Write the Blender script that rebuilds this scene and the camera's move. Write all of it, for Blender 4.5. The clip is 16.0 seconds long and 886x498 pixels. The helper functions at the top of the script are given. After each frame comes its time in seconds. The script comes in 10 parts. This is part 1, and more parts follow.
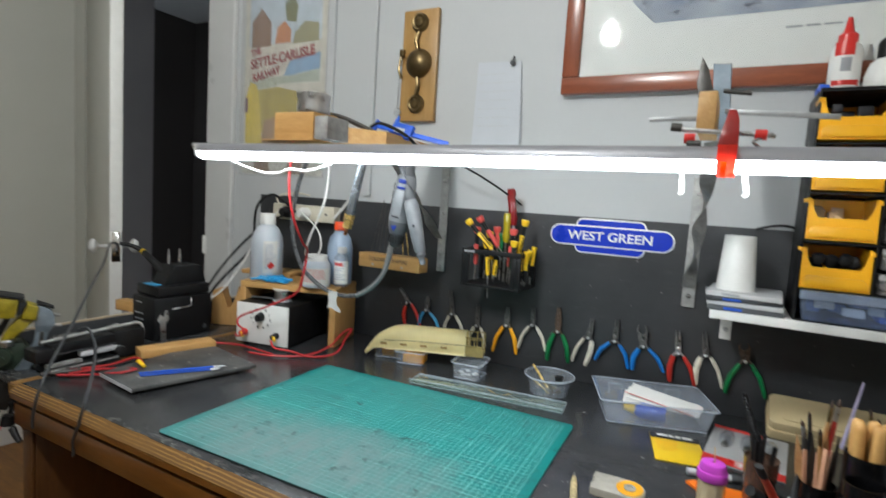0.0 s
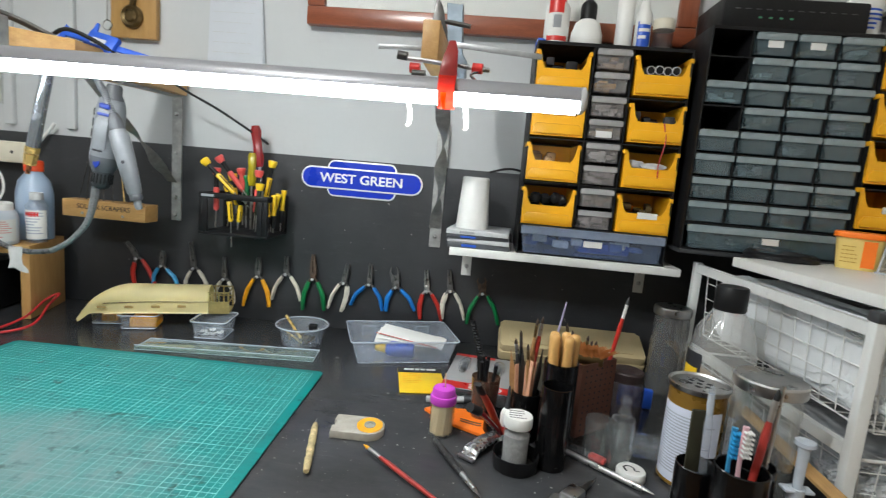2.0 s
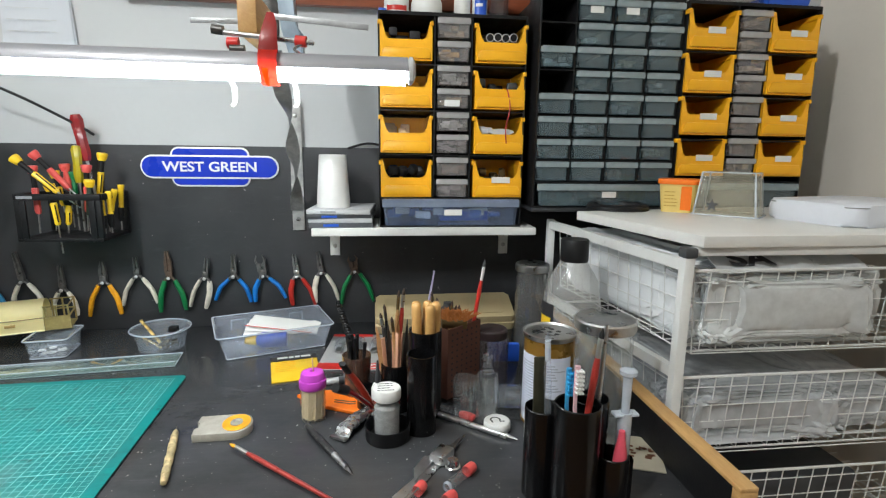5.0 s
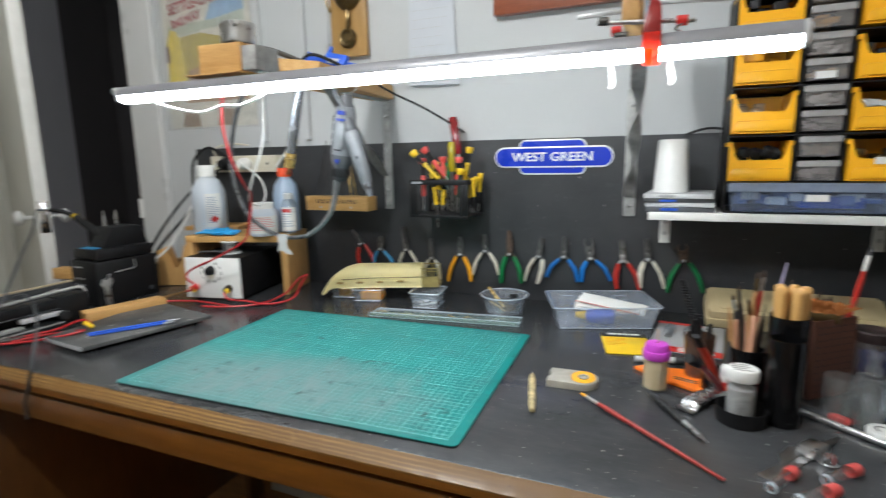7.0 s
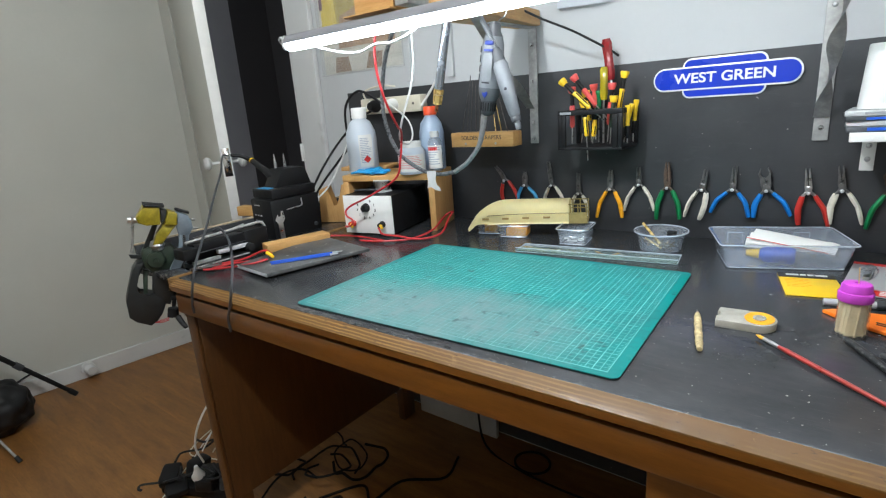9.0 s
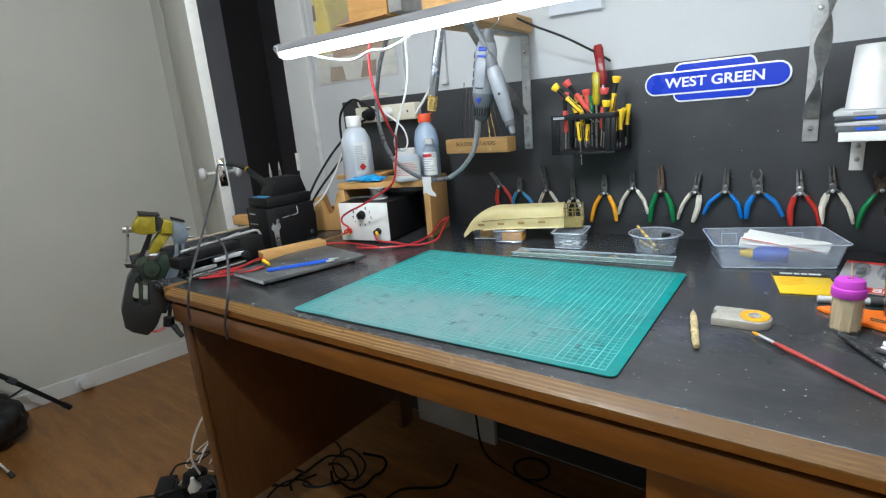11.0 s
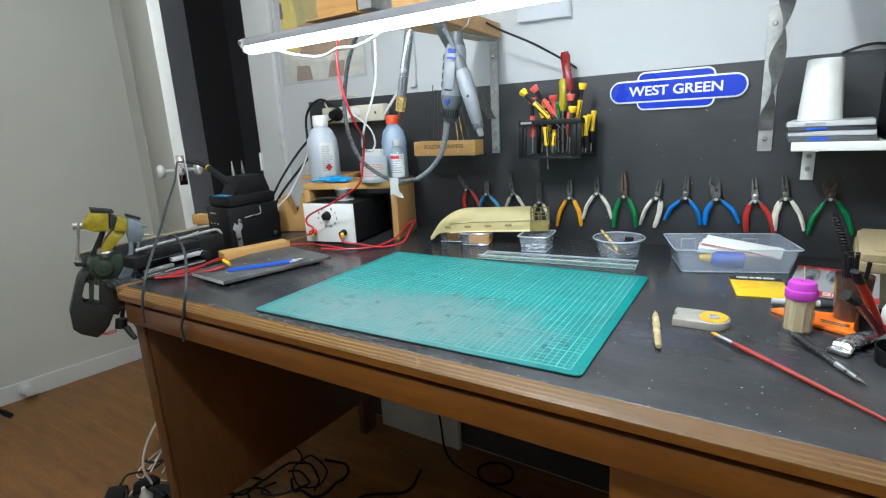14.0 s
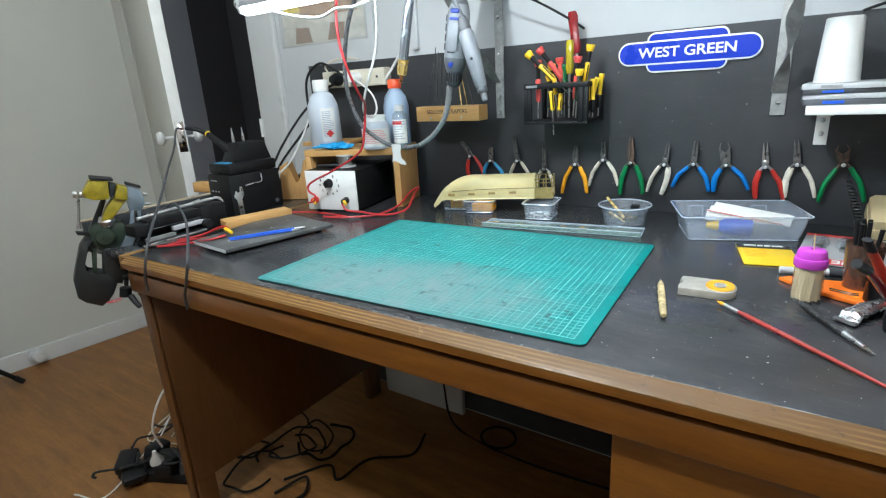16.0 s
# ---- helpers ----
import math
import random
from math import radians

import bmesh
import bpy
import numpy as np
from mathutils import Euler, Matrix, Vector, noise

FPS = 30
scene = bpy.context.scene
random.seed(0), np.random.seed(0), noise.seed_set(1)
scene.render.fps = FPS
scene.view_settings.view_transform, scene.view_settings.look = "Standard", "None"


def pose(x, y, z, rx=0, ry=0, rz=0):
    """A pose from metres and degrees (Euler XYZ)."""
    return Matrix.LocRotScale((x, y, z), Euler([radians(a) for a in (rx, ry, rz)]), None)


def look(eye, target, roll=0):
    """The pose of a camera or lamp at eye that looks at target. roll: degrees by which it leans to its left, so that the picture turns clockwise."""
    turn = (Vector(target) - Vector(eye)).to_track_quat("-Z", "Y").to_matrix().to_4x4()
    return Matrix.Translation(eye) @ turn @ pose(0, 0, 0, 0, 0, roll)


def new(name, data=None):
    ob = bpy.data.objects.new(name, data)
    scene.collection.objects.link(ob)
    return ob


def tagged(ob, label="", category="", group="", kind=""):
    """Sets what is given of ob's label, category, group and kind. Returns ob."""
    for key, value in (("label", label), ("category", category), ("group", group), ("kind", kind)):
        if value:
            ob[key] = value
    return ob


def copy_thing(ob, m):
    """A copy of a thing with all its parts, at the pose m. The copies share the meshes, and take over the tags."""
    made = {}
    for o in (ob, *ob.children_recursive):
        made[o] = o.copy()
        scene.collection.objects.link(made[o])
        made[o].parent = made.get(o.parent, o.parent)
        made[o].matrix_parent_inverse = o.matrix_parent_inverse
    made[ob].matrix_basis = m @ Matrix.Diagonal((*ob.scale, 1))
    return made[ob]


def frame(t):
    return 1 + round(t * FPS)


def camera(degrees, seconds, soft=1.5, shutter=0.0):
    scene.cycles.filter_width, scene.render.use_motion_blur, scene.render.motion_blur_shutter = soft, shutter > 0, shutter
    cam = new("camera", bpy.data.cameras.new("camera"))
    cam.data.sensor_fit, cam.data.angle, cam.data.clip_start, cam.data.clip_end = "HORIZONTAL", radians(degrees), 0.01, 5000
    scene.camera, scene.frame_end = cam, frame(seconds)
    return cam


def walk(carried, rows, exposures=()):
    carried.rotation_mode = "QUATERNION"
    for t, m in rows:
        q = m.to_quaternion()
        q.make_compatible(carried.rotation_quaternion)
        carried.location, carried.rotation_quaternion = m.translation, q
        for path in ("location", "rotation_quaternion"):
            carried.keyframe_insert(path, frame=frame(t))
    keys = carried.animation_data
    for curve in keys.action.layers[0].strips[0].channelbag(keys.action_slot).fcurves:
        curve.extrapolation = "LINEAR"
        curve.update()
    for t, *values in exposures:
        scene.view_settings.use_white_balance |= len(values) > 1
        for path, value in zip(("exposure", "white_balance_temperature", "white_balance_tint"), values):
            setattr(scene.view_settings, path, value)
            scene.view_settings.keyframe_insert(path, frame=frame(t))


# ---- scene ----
cam = camera(80.8, 16.0, soft=1.2, shutter=0.4)
PATH = [
    (0, (0.383, -1.27, 1.171), (-0.571, 0.478, 0.986), 3.6),
    (0.5, (0.374, -1.258, 1.152), (-0.342, 0.58, 0.824), 4.4),
    (1, (0.399, -1.238, 1.152), (-0.13, 0.663, 0.828), 5.4),
    (1.5, (0.427, -1.218, 1.152), (0.071, 0.726, 0.848), 5.3),
    (2, (0.438, -1.196, 1.144), (0.274, 0.776, 0.852), 4.9),
    (2.5, (0.436, -1.201, 1.145), (0.352, 0.776, 0.855), 3.8),
    (3, (0.45, -1.204, 1.15), (0.431, 0.775, 0.865), 2.7),
    (3.5, (0.504, -1.189, 1.154), (0.717, 0.778, 0.862), 0.8),
    (6, (0.471, -1.212, 1.125), (0.715, 0.733, 0.73), 0.8),
    (6.5, (0.43, -1.242, 1.11), (0.233, 0.713, 0.733), 1.2),
    (7, (0.401, -1.279, 1.107), (-0.385, 0.529, 0.768), -1.0),
    (7.5, (0.379, -1.287, 1.107), (-0.661, 0.377, 0.722), -2.2),
    (8, (0.383, -1.285, 1.105), (-0.726, 0.316, 0.653), -3.0),
    (8.5, (0.376, -1.296, 1.095), (-0.786, 0.253, 0.594), -3.7),
    (9, (0.371, -1.295, 1.092), (-0.832, 0.212, 0.56), -4.3),
    (11.5, (0.375, -1.302, 1.079), (-0.8, 0.248, 0.611), -5.3),
    (12, (0.377, -1.302, 1.078), (-0.737, 0.301, 0.644), -5.2),
    (12.5, (0.377, -1.306, 1.076), (-0.716, 0.316, 0.66), -4.9),
    (13, (0.37, -1.302, 1.073), (-0.719, 0.319, 0.643), -4.4),
    (13.5, (0.37, -1.301, 1.072), (-0.719, 0.313, 0.613), -3.7),
    (14, (0.368, -1.3, 1.069), (-0.72, 0.309, 0.59), -3.2),
    (14.5, (0.367, -1.297, 1.069), (-0.72, 0.303, 0.563), -3.1),
    (15, (0.366, -1.293, 1.071), (-0.721, 0.296, 0.529), -3.3),
    (15.5, (0.363, -1.291, 1.067), (-0.727, 0.286, 0.495), -3.5),
    (16, (0.363, -1.289, 1.068), (-0.725, 0.279, 0.468), -3.5),
]
EXPOSURES = [(0, -0.14, 6220, 6), (1, -0.05, 6280, 6), (3.5, 0.06, 6280, 6), (6, 0.20, 6250, 6), (7, 0.07, 6220, 7), (8, 0.26, 6100, 6), (9, 0.30, 5980, 6), (12, 0.30, 5880, 5), (16, 0.47, 5780, 3)]
walk(cam, [(t, look(eye, target, roll)) for t, eye, target, roll in PATH], exposures=EXPOSURES)

# ---- light ----
# world light added to brighten the hall, entering by its open east end
world = bpy.data.worlds.new("hall_fill")
world.use_nodes = True
world.node_tree.nodes["Background"].inputs[0].default_value = (0.60, 0.66, 0.75, 1)
world.node_tree.nodes["Background"].inputs[1].default_value = 1.2
scene.world = world
TUBE_POWER = 33.0      # emission of the work-light tube
CEILING_POWER = 780.0   # ceiling lamp behind the bench


# ---- building helpers ----
class Nodes:
    """Small wrapper to lay out a node material."""

    def __init__(self, name):
        self.m = bpy.data.materials.new(name)
        self.m.use_nodes = True
        self.t = self.m.node_tree
        self.t.nodes.clear()
        self.out = self.t.nodes.new("ShaderNodeOutputMaterial")

    def add(self, kind, ins=None):
        n = self.t.nodes.new(kind)
        for k, v in (ins or {}).items():
            if isinstance(v, bpy.types.NodeSocket):
                self.t.links.new(v, n.inputs[k])
            else:
                n.inputs[k].default_value = v
        return n

    def math(self, op, a, b=0.0, c=0.0):
        n = self.t.nodes.new("ShaderNodeMath")
        n.operation = op
        for i, v in enumerate((a, b, c)):
            if isinstance(v, bpy.types.NodeSocket):
                self.t.links.new(v, n.inputs[i])
            else:
                n.inputs[i].default_value = v
        return n.outputs[0]

    def mix(self, fac, a, b):
        n = self.t.nodes.new("ShaderNodeMix")
        n.data_type = "RGBA"
        for i, v in ((0, fac), (6, a), (7, b)):
            if isinstance(v, bpy.types.NodeSocket):
                self.t.links.new(v, n.inputs[i])
            else:
                n.inputs[i].default_value = v
        return n.outputs[2]

    def coords(self, scale=(1, 1, 1)):
        c = self.add("ShaderNodeTexCoord")
        return self.add("ShaderNodeMapping", {"Vector": c.outputs["Object"], "Scale": scale}).outputs[0]

    def noise(self, vec, scale, detail=4.0, rough=0.55):
        return self.add("ShaderNodeTexNoise", {"Vector": vec, "Scale": scale, "Detail": detail, "Roughness": rough}).outputs[0]

    def ramp(self, fac, lo, hi):
        return self.add("ShaderNodeMapRange", {0: fac, 1: lo, 2: hi, 3: 0.0, 4: 1.0}).outputs[0]

    def finish(self, shader):
        self.t.links.new(shader, self.out.inputs[0])
        return self.m


def dark(c, k):
    return (c[0] * k, c[1] * k, c[2] * k, 1.0)


def plain(name, col, rough=0.5, metal=0.0, var=0.12, scale=30.0, bump=0.15, bscale=220.0, spec=0.5, vary=0.0, coat=0.0):
    """Painted, moulded or bare surface with fine grain and broad stains."""
    n = Nodes(name)
    v = n.coords()
    big, fine = n.noise(v, scale, 5), n.noise(v, bscale, 3)
    c = n.mix(n.ramp(big, 0.3, 0.7), dark(col, 1 - var), dark(col, 1 + var * 0.6))
    c = n.mix(n.math("MULTIPLY", n.ramp(fine, 0.35, 0.75), 0.5), c, dark(col, 1 - var * 0.7))
    if vary:
        r = n.add("ShaderNodeObjectInfo").outputs["Random"]
        c = n.mix(n.math("MULTIPLY", r, vary), c, dark(col, 0.55))
    r = n.math("MULTIPLY_ADD", n.ramp(big, 0.3, 0.7), 0.18, rough - 0.09)
    b = n.add("ShaderNodeBump", {"Strength": bump, "Distance": 0.001, "Height": fine})
    p = n.add("ShaderNodeBsdfPrincipled", {"Base Color": c, "Roughness": r, "Metallic": metal, "Normal": b.outputs[0], "Specular IOR Level": spec, "Coat Weight": coat, "Coat Roughness": 0.15})
    return n.finish(p.outputs[0])


def timber(name, a, b, rough=0.45, stretch=(1, 1, 12), scale=9.0, coat=0.0, bump=0.2):
    """Wood grain running along the axis with the smallest stretch."""
    n = Nodes(name)
    v = n.coords(stretch)
    g, f = n.noise(v, scale, 8, 0.65), n.noise(v, scale * 7, 3)
    blot = n.noise(n.coords(), 6.0, 3)
    c = n.mix(n.ramp(g, 0.32, 0.68), a, b)
    c = n.mix(n.math("MULTIPLY", n.ramp(f, 0.5, 0.75), 0.35), c, dark(a, 0.6))
    c = n.mix(n.math("MULTIPLY", n.ramp(blot, 0.45, 0.8), 0.3), c, dark(a, 0.7))
    bm = n.add("ShaderNodeBump", {"Strength": bump, "Distance": 0.001, "Height": f})
    p = n.add("ShaderNodeBsdfPrincipled", {"Base Color": c, "Roughness": rough, "Normal": bm.outputs[0], "Coat Weight": coat, "Coat Roughness": 0.2})
    return n.finish(p.outputs[0])


def clear(name, tint, body=0.25, rough=0.12, frost=None):
    """Thin clear plastic or glass: see-through, with a little body colour and a Fresnel gloss."""
    n = Nodes(name)
    see = n.add("ShaderNodeBsdfTransparent", {"Color": tint})
    v = n.coords()
    dirt = n.ramp(n.noise(v, 60.0, 4), 0.35, 0.75)
    solid = n.add("ShaderNodeBsdfPrincipled", {"Base Color": frost or tint, "Roughness": 0.45})
    a = n.add("ShaderNodeMixShader", {0: n.math("MULTIPLY_ADD", dirt, body * 0.2, body * 0.9), 1: see.outputs[0], 2: solid.outputs[0]})
    gloss = n.add("ShaderNodeBsdfGlossy", {"Color": (1, 1, 1, 1), "Roughness": rough})
    edge = n.add("ShaderNodeLayerWeight", {"Blend": 0.5}).outputs["Facing"]
    fr = n.math("MULTIPLY_ADD", n.math("POWER", edge, 3.5), 0.72, 0.05)
    b = n.add("ShaderNodeMixShader", {0: fr, 1: a.outputs[0], 2: gloss.outputs[0]})
    return n.finish(b.outputs[0])


def glow(name, col, power):
    n = Nodes(name)
    return n.finish(n.add("ShaderNodeEmission", {"Color": col, "Strength": power}).outputs[0])


def cube(bm, c, s, bev=0.0, m=None, seg=2):
    """A box of size s about c, its edges rounded by bev."""
    made = bmesh.ops.create_cube(bm, size=1.0, matrix=(m or Matrix()) @ Matrix.Translation(c) @ Matrix.Diagonal((*s, 1)))
    if bev:
        edges = list({e for v in made["verts"] for e in v.link_edges})
        bmesh.ops.bevel(bm, geom=edges, offset=bev, segments=seg, profile=0.5, affect="EDGES")
    return bm


def span(bm, lo, hi, bev=0.0, m=None):
    """A box from corner to corner."""
    return cube(bm, [(a + b) / 2 for a, b in zip(lo, hi)], [b - a for a, b in zip(lo, hi)], bev, m)


def rod(bm, p, q, r, r2=None, seg=14, cap=True):
    p, q = Vector(p), Vector(q)
    m = Matrix.Translation((p + q) / 2) @ (q - p).to_track_quat("Z", "Y").to_matrix().to_4x4()
    bmesh.ops.create_cone(bm, cap_ends=cap, segments=seg, radius1=r, radius2=r if r2 is None else r2, depth=(q - p).length, matrix=m)
    return bm


def lathe(bm, prof, seg=28, m=None, at=(0, 0, 0)):
    """Turns a profile of (radius, height) about z."""
    m = (m or Matrix()) @ Matrix.Translation(at)
    rings = []
    for r, z in prof:
        if r < 1e-6:
            rings.append([bm.verts.new(m @ Vector((0, 0, z)))])
        else:
            rings.append([bm.verts.new(m @ Vector((r * math.cos(2 * math.pi * i / seg), r * math.sin(2 * math.pi * i / seg), z))) for i in range(seg)])
    for a, b in zip(rings, rings[1:]):
        for i in range(seg):
            j = (i + 1) % seg
            if len(a) == 1 and len(b) > 1:
                bm.faces.new((a[0], b[j], b[i]))
            elif len(b) == 1 and len(a) > 1:
                bm.faces.new((a[i], a[j], b[0]))
            elif len(a) > 1:
                bm.faces.new((a[i], a[j], b[j], b[i]))
    return bm


def curve_pts(pts, sub):
    """Points along a smooth line through pts."""
    pts = [Vector(p) for p in pts]
    if sub < 2 or len(pts) < 3:
        return pts
    ext, out = [2 * pts[0] - pts[1], *pts, 2 * pts[-1] - pts[-2]], []
    for a, b, c, d in zip(ext, ext[1:], ext[2:], ext[3:]):
        for k in range(sub):
            t = k / sub
            out.append(0.5 * (2 * b + (c - a) * t + (2 * a - 5 * b + 4 * c - d) * t * t + (3 * b - a - 3 * c + d) * t**3))
    return out + [pts[-1]]


def sweep(bm, pts, r, seg=8, sub=5, flat=1.0):
    """A round (or, with flat, oval) bar along a smooth line; r may be a list of radii, one for each given point."""
    line = curve_pts(pts, sub)
    n = len(line)
    radii = [r] * n if not isinstance(r, (list, tuple)) else [float(v) for v in np.interp(np.linspace(0, 1, n), np.linspace(0, 1, len(r)), r)]
    t0 = (line[1] - line[0]).normalized()
    up = Vector((0, 0, 1)) if abs(t0.z) < 0.9 else Vector((0, 1, 0))
    side, rings = t0.cross(up).normalized(), []
    for i, p in enumerate(line):
        t = (line[min(i + 1, n - 1)] - line[max(i - 1, 0)]).normalized()
        side = (side - t * side.dot(t)).normalized()
        nor = t.cross(side)
        rings.append([bm.verts.new(p + radii[i] * (math.cos(2 * math.pi * k / seg) * side + flat * math.sin(2 * math.pi * k / seg) * nor)) for k in range(seg)])
    for a, b in zip(rings, rings[1:]):
        for k in range(seg):
            bm.faces.new((a[k], a[(k + 1) % seg], b[(k + 1) % seg], b[k]))
    bm.faces.new(rings[0][::-1])
    bm.faces.new(rings[-1])
    return bm


def prism(bm, outline, h, m=None, bev=0.0):
    """An outline in x, y raised by h along z."""
    m = m or Matrix()
    low = [bm.verts.new(m @ Vector((x, y, 0))) for x, y in outline]
    top = [bm.verts.new(m @ Vector((x, y, h))) for x, y in outline]
    k = len(outline)
    faces = [bm.faces.new(low[::-1]), bm.faces.new(top)]
    faces += [bm.faces.new((low[i], low[(i + 1) % k], top[(i + 1) % k], top[i])) for i in range(k)]
    if bev:
        bmesh.ops.bevel(bm, geom=list({e for f in faces[:2] for e in f.edges}), offset=bev, segments=2, profile=0.5, affect="EDGES")
    return bm


def rounded(w, d, r, k=5):
    """Outline of a rectangle with round corners, about the origin."""
    return [(sx * (w / 2 - r) + r * math.cos(a + b), sy * (d / 2 - r) + r * math.sin(a + b))
            for sx, sy, a in ((1, 1, 0), (-1, 1, math.pi / 2), (-1, -1, math.pi), (1, -1, 1.5 * math.pi))
            for b in [i * math.pi / 2 / k for i in range(k + 1)]]


UPRIGHT = pose(0, 0, 0, 90, 0, 0)   # x stays, outline's y turns to z, depth goes to -y


def finish(name, bm, material, smooth=40):
    me = bpy.data.meshes.new(name)
    bmesh.ops.recalc_face_normals(bm, faces=bm.faces[:])
    bm.to_mesh(me)
    bm.free()
    me.materials.append(material)
    if smooth:
        me.polygons.foreach_set("use_smooth", [True] * len(me.polygons))
        me.set_sharp_from_angle(angle=radians(smooth))
    return me


def part(name, bm, material, parent, label="", smooth=40):
    ob = new(name, finish(name, bm, material, smooth))
    ob.parent = parent
    return tagged(ob, label)


def thing(name, label, category, at=(0, 0, 0), rz=0.0, group="", rx=0.0, ry=0.0):
    ob = new(name)
    ob.empty_display_size = 0.02
    ob.matrix_basis = pose(*at, rx, ry, rz)
    return tagged(ob, label, category, group)


def solid(name, bm, material, label, category, at=(0, 0, 0), rz=0.0, group="", kind="", rx=0.0, ry=0.0, smooth=40):
    """A thing that is one mesh."""
    ob = new(name, finish(name, bm, material, smooth))
    ob.matrix_basis = pose(*at, rx, ry, rz)
    return tagged(ob, label, category, group, kind)


def letters(body, size, depth=0.0004, thick=0.0):
    """A bmesh of flat lettering, centred, lying in x, y."""
    cu = bpy.data.curves.new("lettering", "FONT")
    cu.body, cu.size, cu.extrude, cu.offset, cu.align_x, cu.align_y = body, size, depth, thick, "CENTER", "CENTER"
    ob = bpy.data.objects.new("lettering", cu)
    me = bpy.data.meshes.new_from_object(ob)
    bm = bmesh.new()
    bm.from_mesh(me)
    bpy.data.objects.remove(ob)
    bpy.data.curves.remove(cu)
    bpy.data.meshes.remove(me)
    return bm


def bars(bm, x0, y0, w, rows, pitch, h, rnd, z=0.0005):
    """Rows of short bars in place of small print."""
    for i in range(rows):
        x, end = x0, x0 + w * rnd.uniform(0.7, 1.0)
        while x < end:
            l = rnd.uniform(0.12, 0.3) * w
            span(bm, (x, y0 - i * pitch - h, -z), (min(x + l, end), y0 - i * pitch, z))
            x += l + 0.04 * w
    return bm


def bmx():
    return bmesh.new()

# ---- materials ----
WALL = plain("white_wall_paint", (0.49, 0.505, 0.515, 1), 0.55, var=0.05, scale=3.0, bump=0.12, bscale=90)
WALL_E = plain("cream_wall_paint", (0.74, 0.69, 0.62, 1), 0.6, var=0.05, scale=2.5, bump=0.12, bscale=80)
WALL_L = plain("grey_wall_paint", (0.525, 0.53, 0.485, 1), 0.6, var=0.06, scale=2.5, bump=0.12, bscale=80)
TRIM = plain("gloss_white_trim", (0.60, 0.605, 0.60, 1), 0.35, var=0.05, scale=8)
CEIL = plain("ceiling_white", (0.75, 0.75, 0.73, 1), 0.8, var=0.04, scale=3)
# brown made very dark to hold the hall's shade
HALL = plain("hall_shade_brown", (0.06, 0.05, 0.045, 1), 0.7, var=0.2, scale=3)
n = Nodes("black_painted_board")
v = n.coords()
c = n.mix(n.ramp(n.noise(v, 7.0, 6, 0.6), 0.3, 0.7), (0.024, 0.0255, 0.029, 1), (0.042, 0.0435, 0.047, 1))
c = n.mix(n.math("MULTIPLY", n.ramp(n.noise(n.coords((1, 1, 4)), 16.0, 7, 0.75), 0.55, 0.75), 0.4), c, (0.075, 0.077, 0.080, 1))
c = n.mix(n.math("MULTIPLY", n.ramp(n.noise(v, 62.0, 2), 0.735, 0.75), 0.6), c, (0.34, 0.33, 0.31, 1))
b = n.add("ShaderNodeBump", {"Strength": 0.35, "Distance": 0.001, "Height": n.noise(v, 130.0, 3)})
BLACKBOARD = n.finish(n.add("ShaderNodeBsdfPrincipled", {"Base Color": c, "Roughness": n.math("MULTIPLY_ADD", n.noise(v, 7.0, 6, 0.6), 0.22, 0.34), "Normal": b.outputs[0]}).outputs[0])
PLASTIC_BLACK = plain("black_plastic", (0.010, 0.010, 0.011, 1), 0.45, var=0.25, scale=40, bump=0.25, spec=0.25)
RUBBER = plain("black_rubber", (0.016, 0.016, 0.017, 1), 0.55, var=0.25, scale=60, spec=0.25)
DARKGREY = plain("dark_grey_plastic", (0.05, 0.053, 0.058, 1), 0.45, var=0.2)
GREY = plain("grey_plastic", (0.185, 0.195, 0.21, 1), 0.4, var=0.15, scale=50)
LIGHTGREY = plain("light_grey_plastic", (0.5, 0.51, 0.52, 1), 0.45, var=0.08)
YELLOW = plain("yellow_bin_plastic", (0.92, 0.46, 0.012, 1), 0.38, var=0.1, scale=25, vary=0.1)
YELLOW2 = plain("bright_yellow_plastic", (0.85, 0.56, 0.02, 1), 0.35, var=0.1)
BLUE_ENAMEL = plain("blue_enamel", (0.008, 0.036, 0.48, 1), 0.3, var=0.08, scale=14, bump=0.03, spec=0.3, coat=0.1)
WHITE_ENAMEL = plain("white_enamel", (0.8, 0.81, 0.82, 1), 0.25, var=0.04)
WHITE = plain("white_plastic", (0.74, 0.74, 0.72, 1), 0.38, var=0.06)
CREAM = plain("cream_plastic", (0.62, 0.58, 0.47, 1), 0.4, var=0.08)
PAPER = plain("white_paper", (0.74, 0.74, 0.72, 1), 0.75, var=0.06, scale=20)
INK = plain("black_ink", (0.02, 0.02, 0.025, 1), 0.6, var=0.2)
INKGREY = plain("grey_print", (0.3, 0.31, 0.33, 1), 0.7, var=0.1)
RED = plain("red_plastic", (0.6, 0.025, 0.02, 1), 0.35, var=0.1)
REDCORD = plain("red_rubber_lead", (0.44, 0.020, 0.024, 1), 0.4, var=0.12)
PINKRED = plain("coral_red_plastic", (0.72, 0.10, 0.09, 1), 0.35, var=0.1)
MAROON = plain("dark_red_handle", (0.26, 0.012, 0.014, 1), 0.22, var=0.15, coat=0.5)
ORANGE = plain("orange_plastic", (0.95, 0.20, 0.010, 1), 0.4, var=0.08)
BLUE = plain("blue_plastic", (0.02, 0.10, 0.58, 1), 0.38, var=0.1)
LIGHTBLUE = plain("light_blue_grip", (0.05, 0.28, 0.52, 1), 0.4, var=0.12)
DEEPBLUE = plain("deep_blue_badge", (0.008, 0.03, 0.25, 1), 0.38, var=0.12)
MIDBLUE = plain("mid_blue_grip", (0.014, 0.19, 0.60, 1), 0.38, var=0.12)
GREEN = plain("green_grip", (0.008, 0.19, 0.055, 1), 0.38, var=0.15)
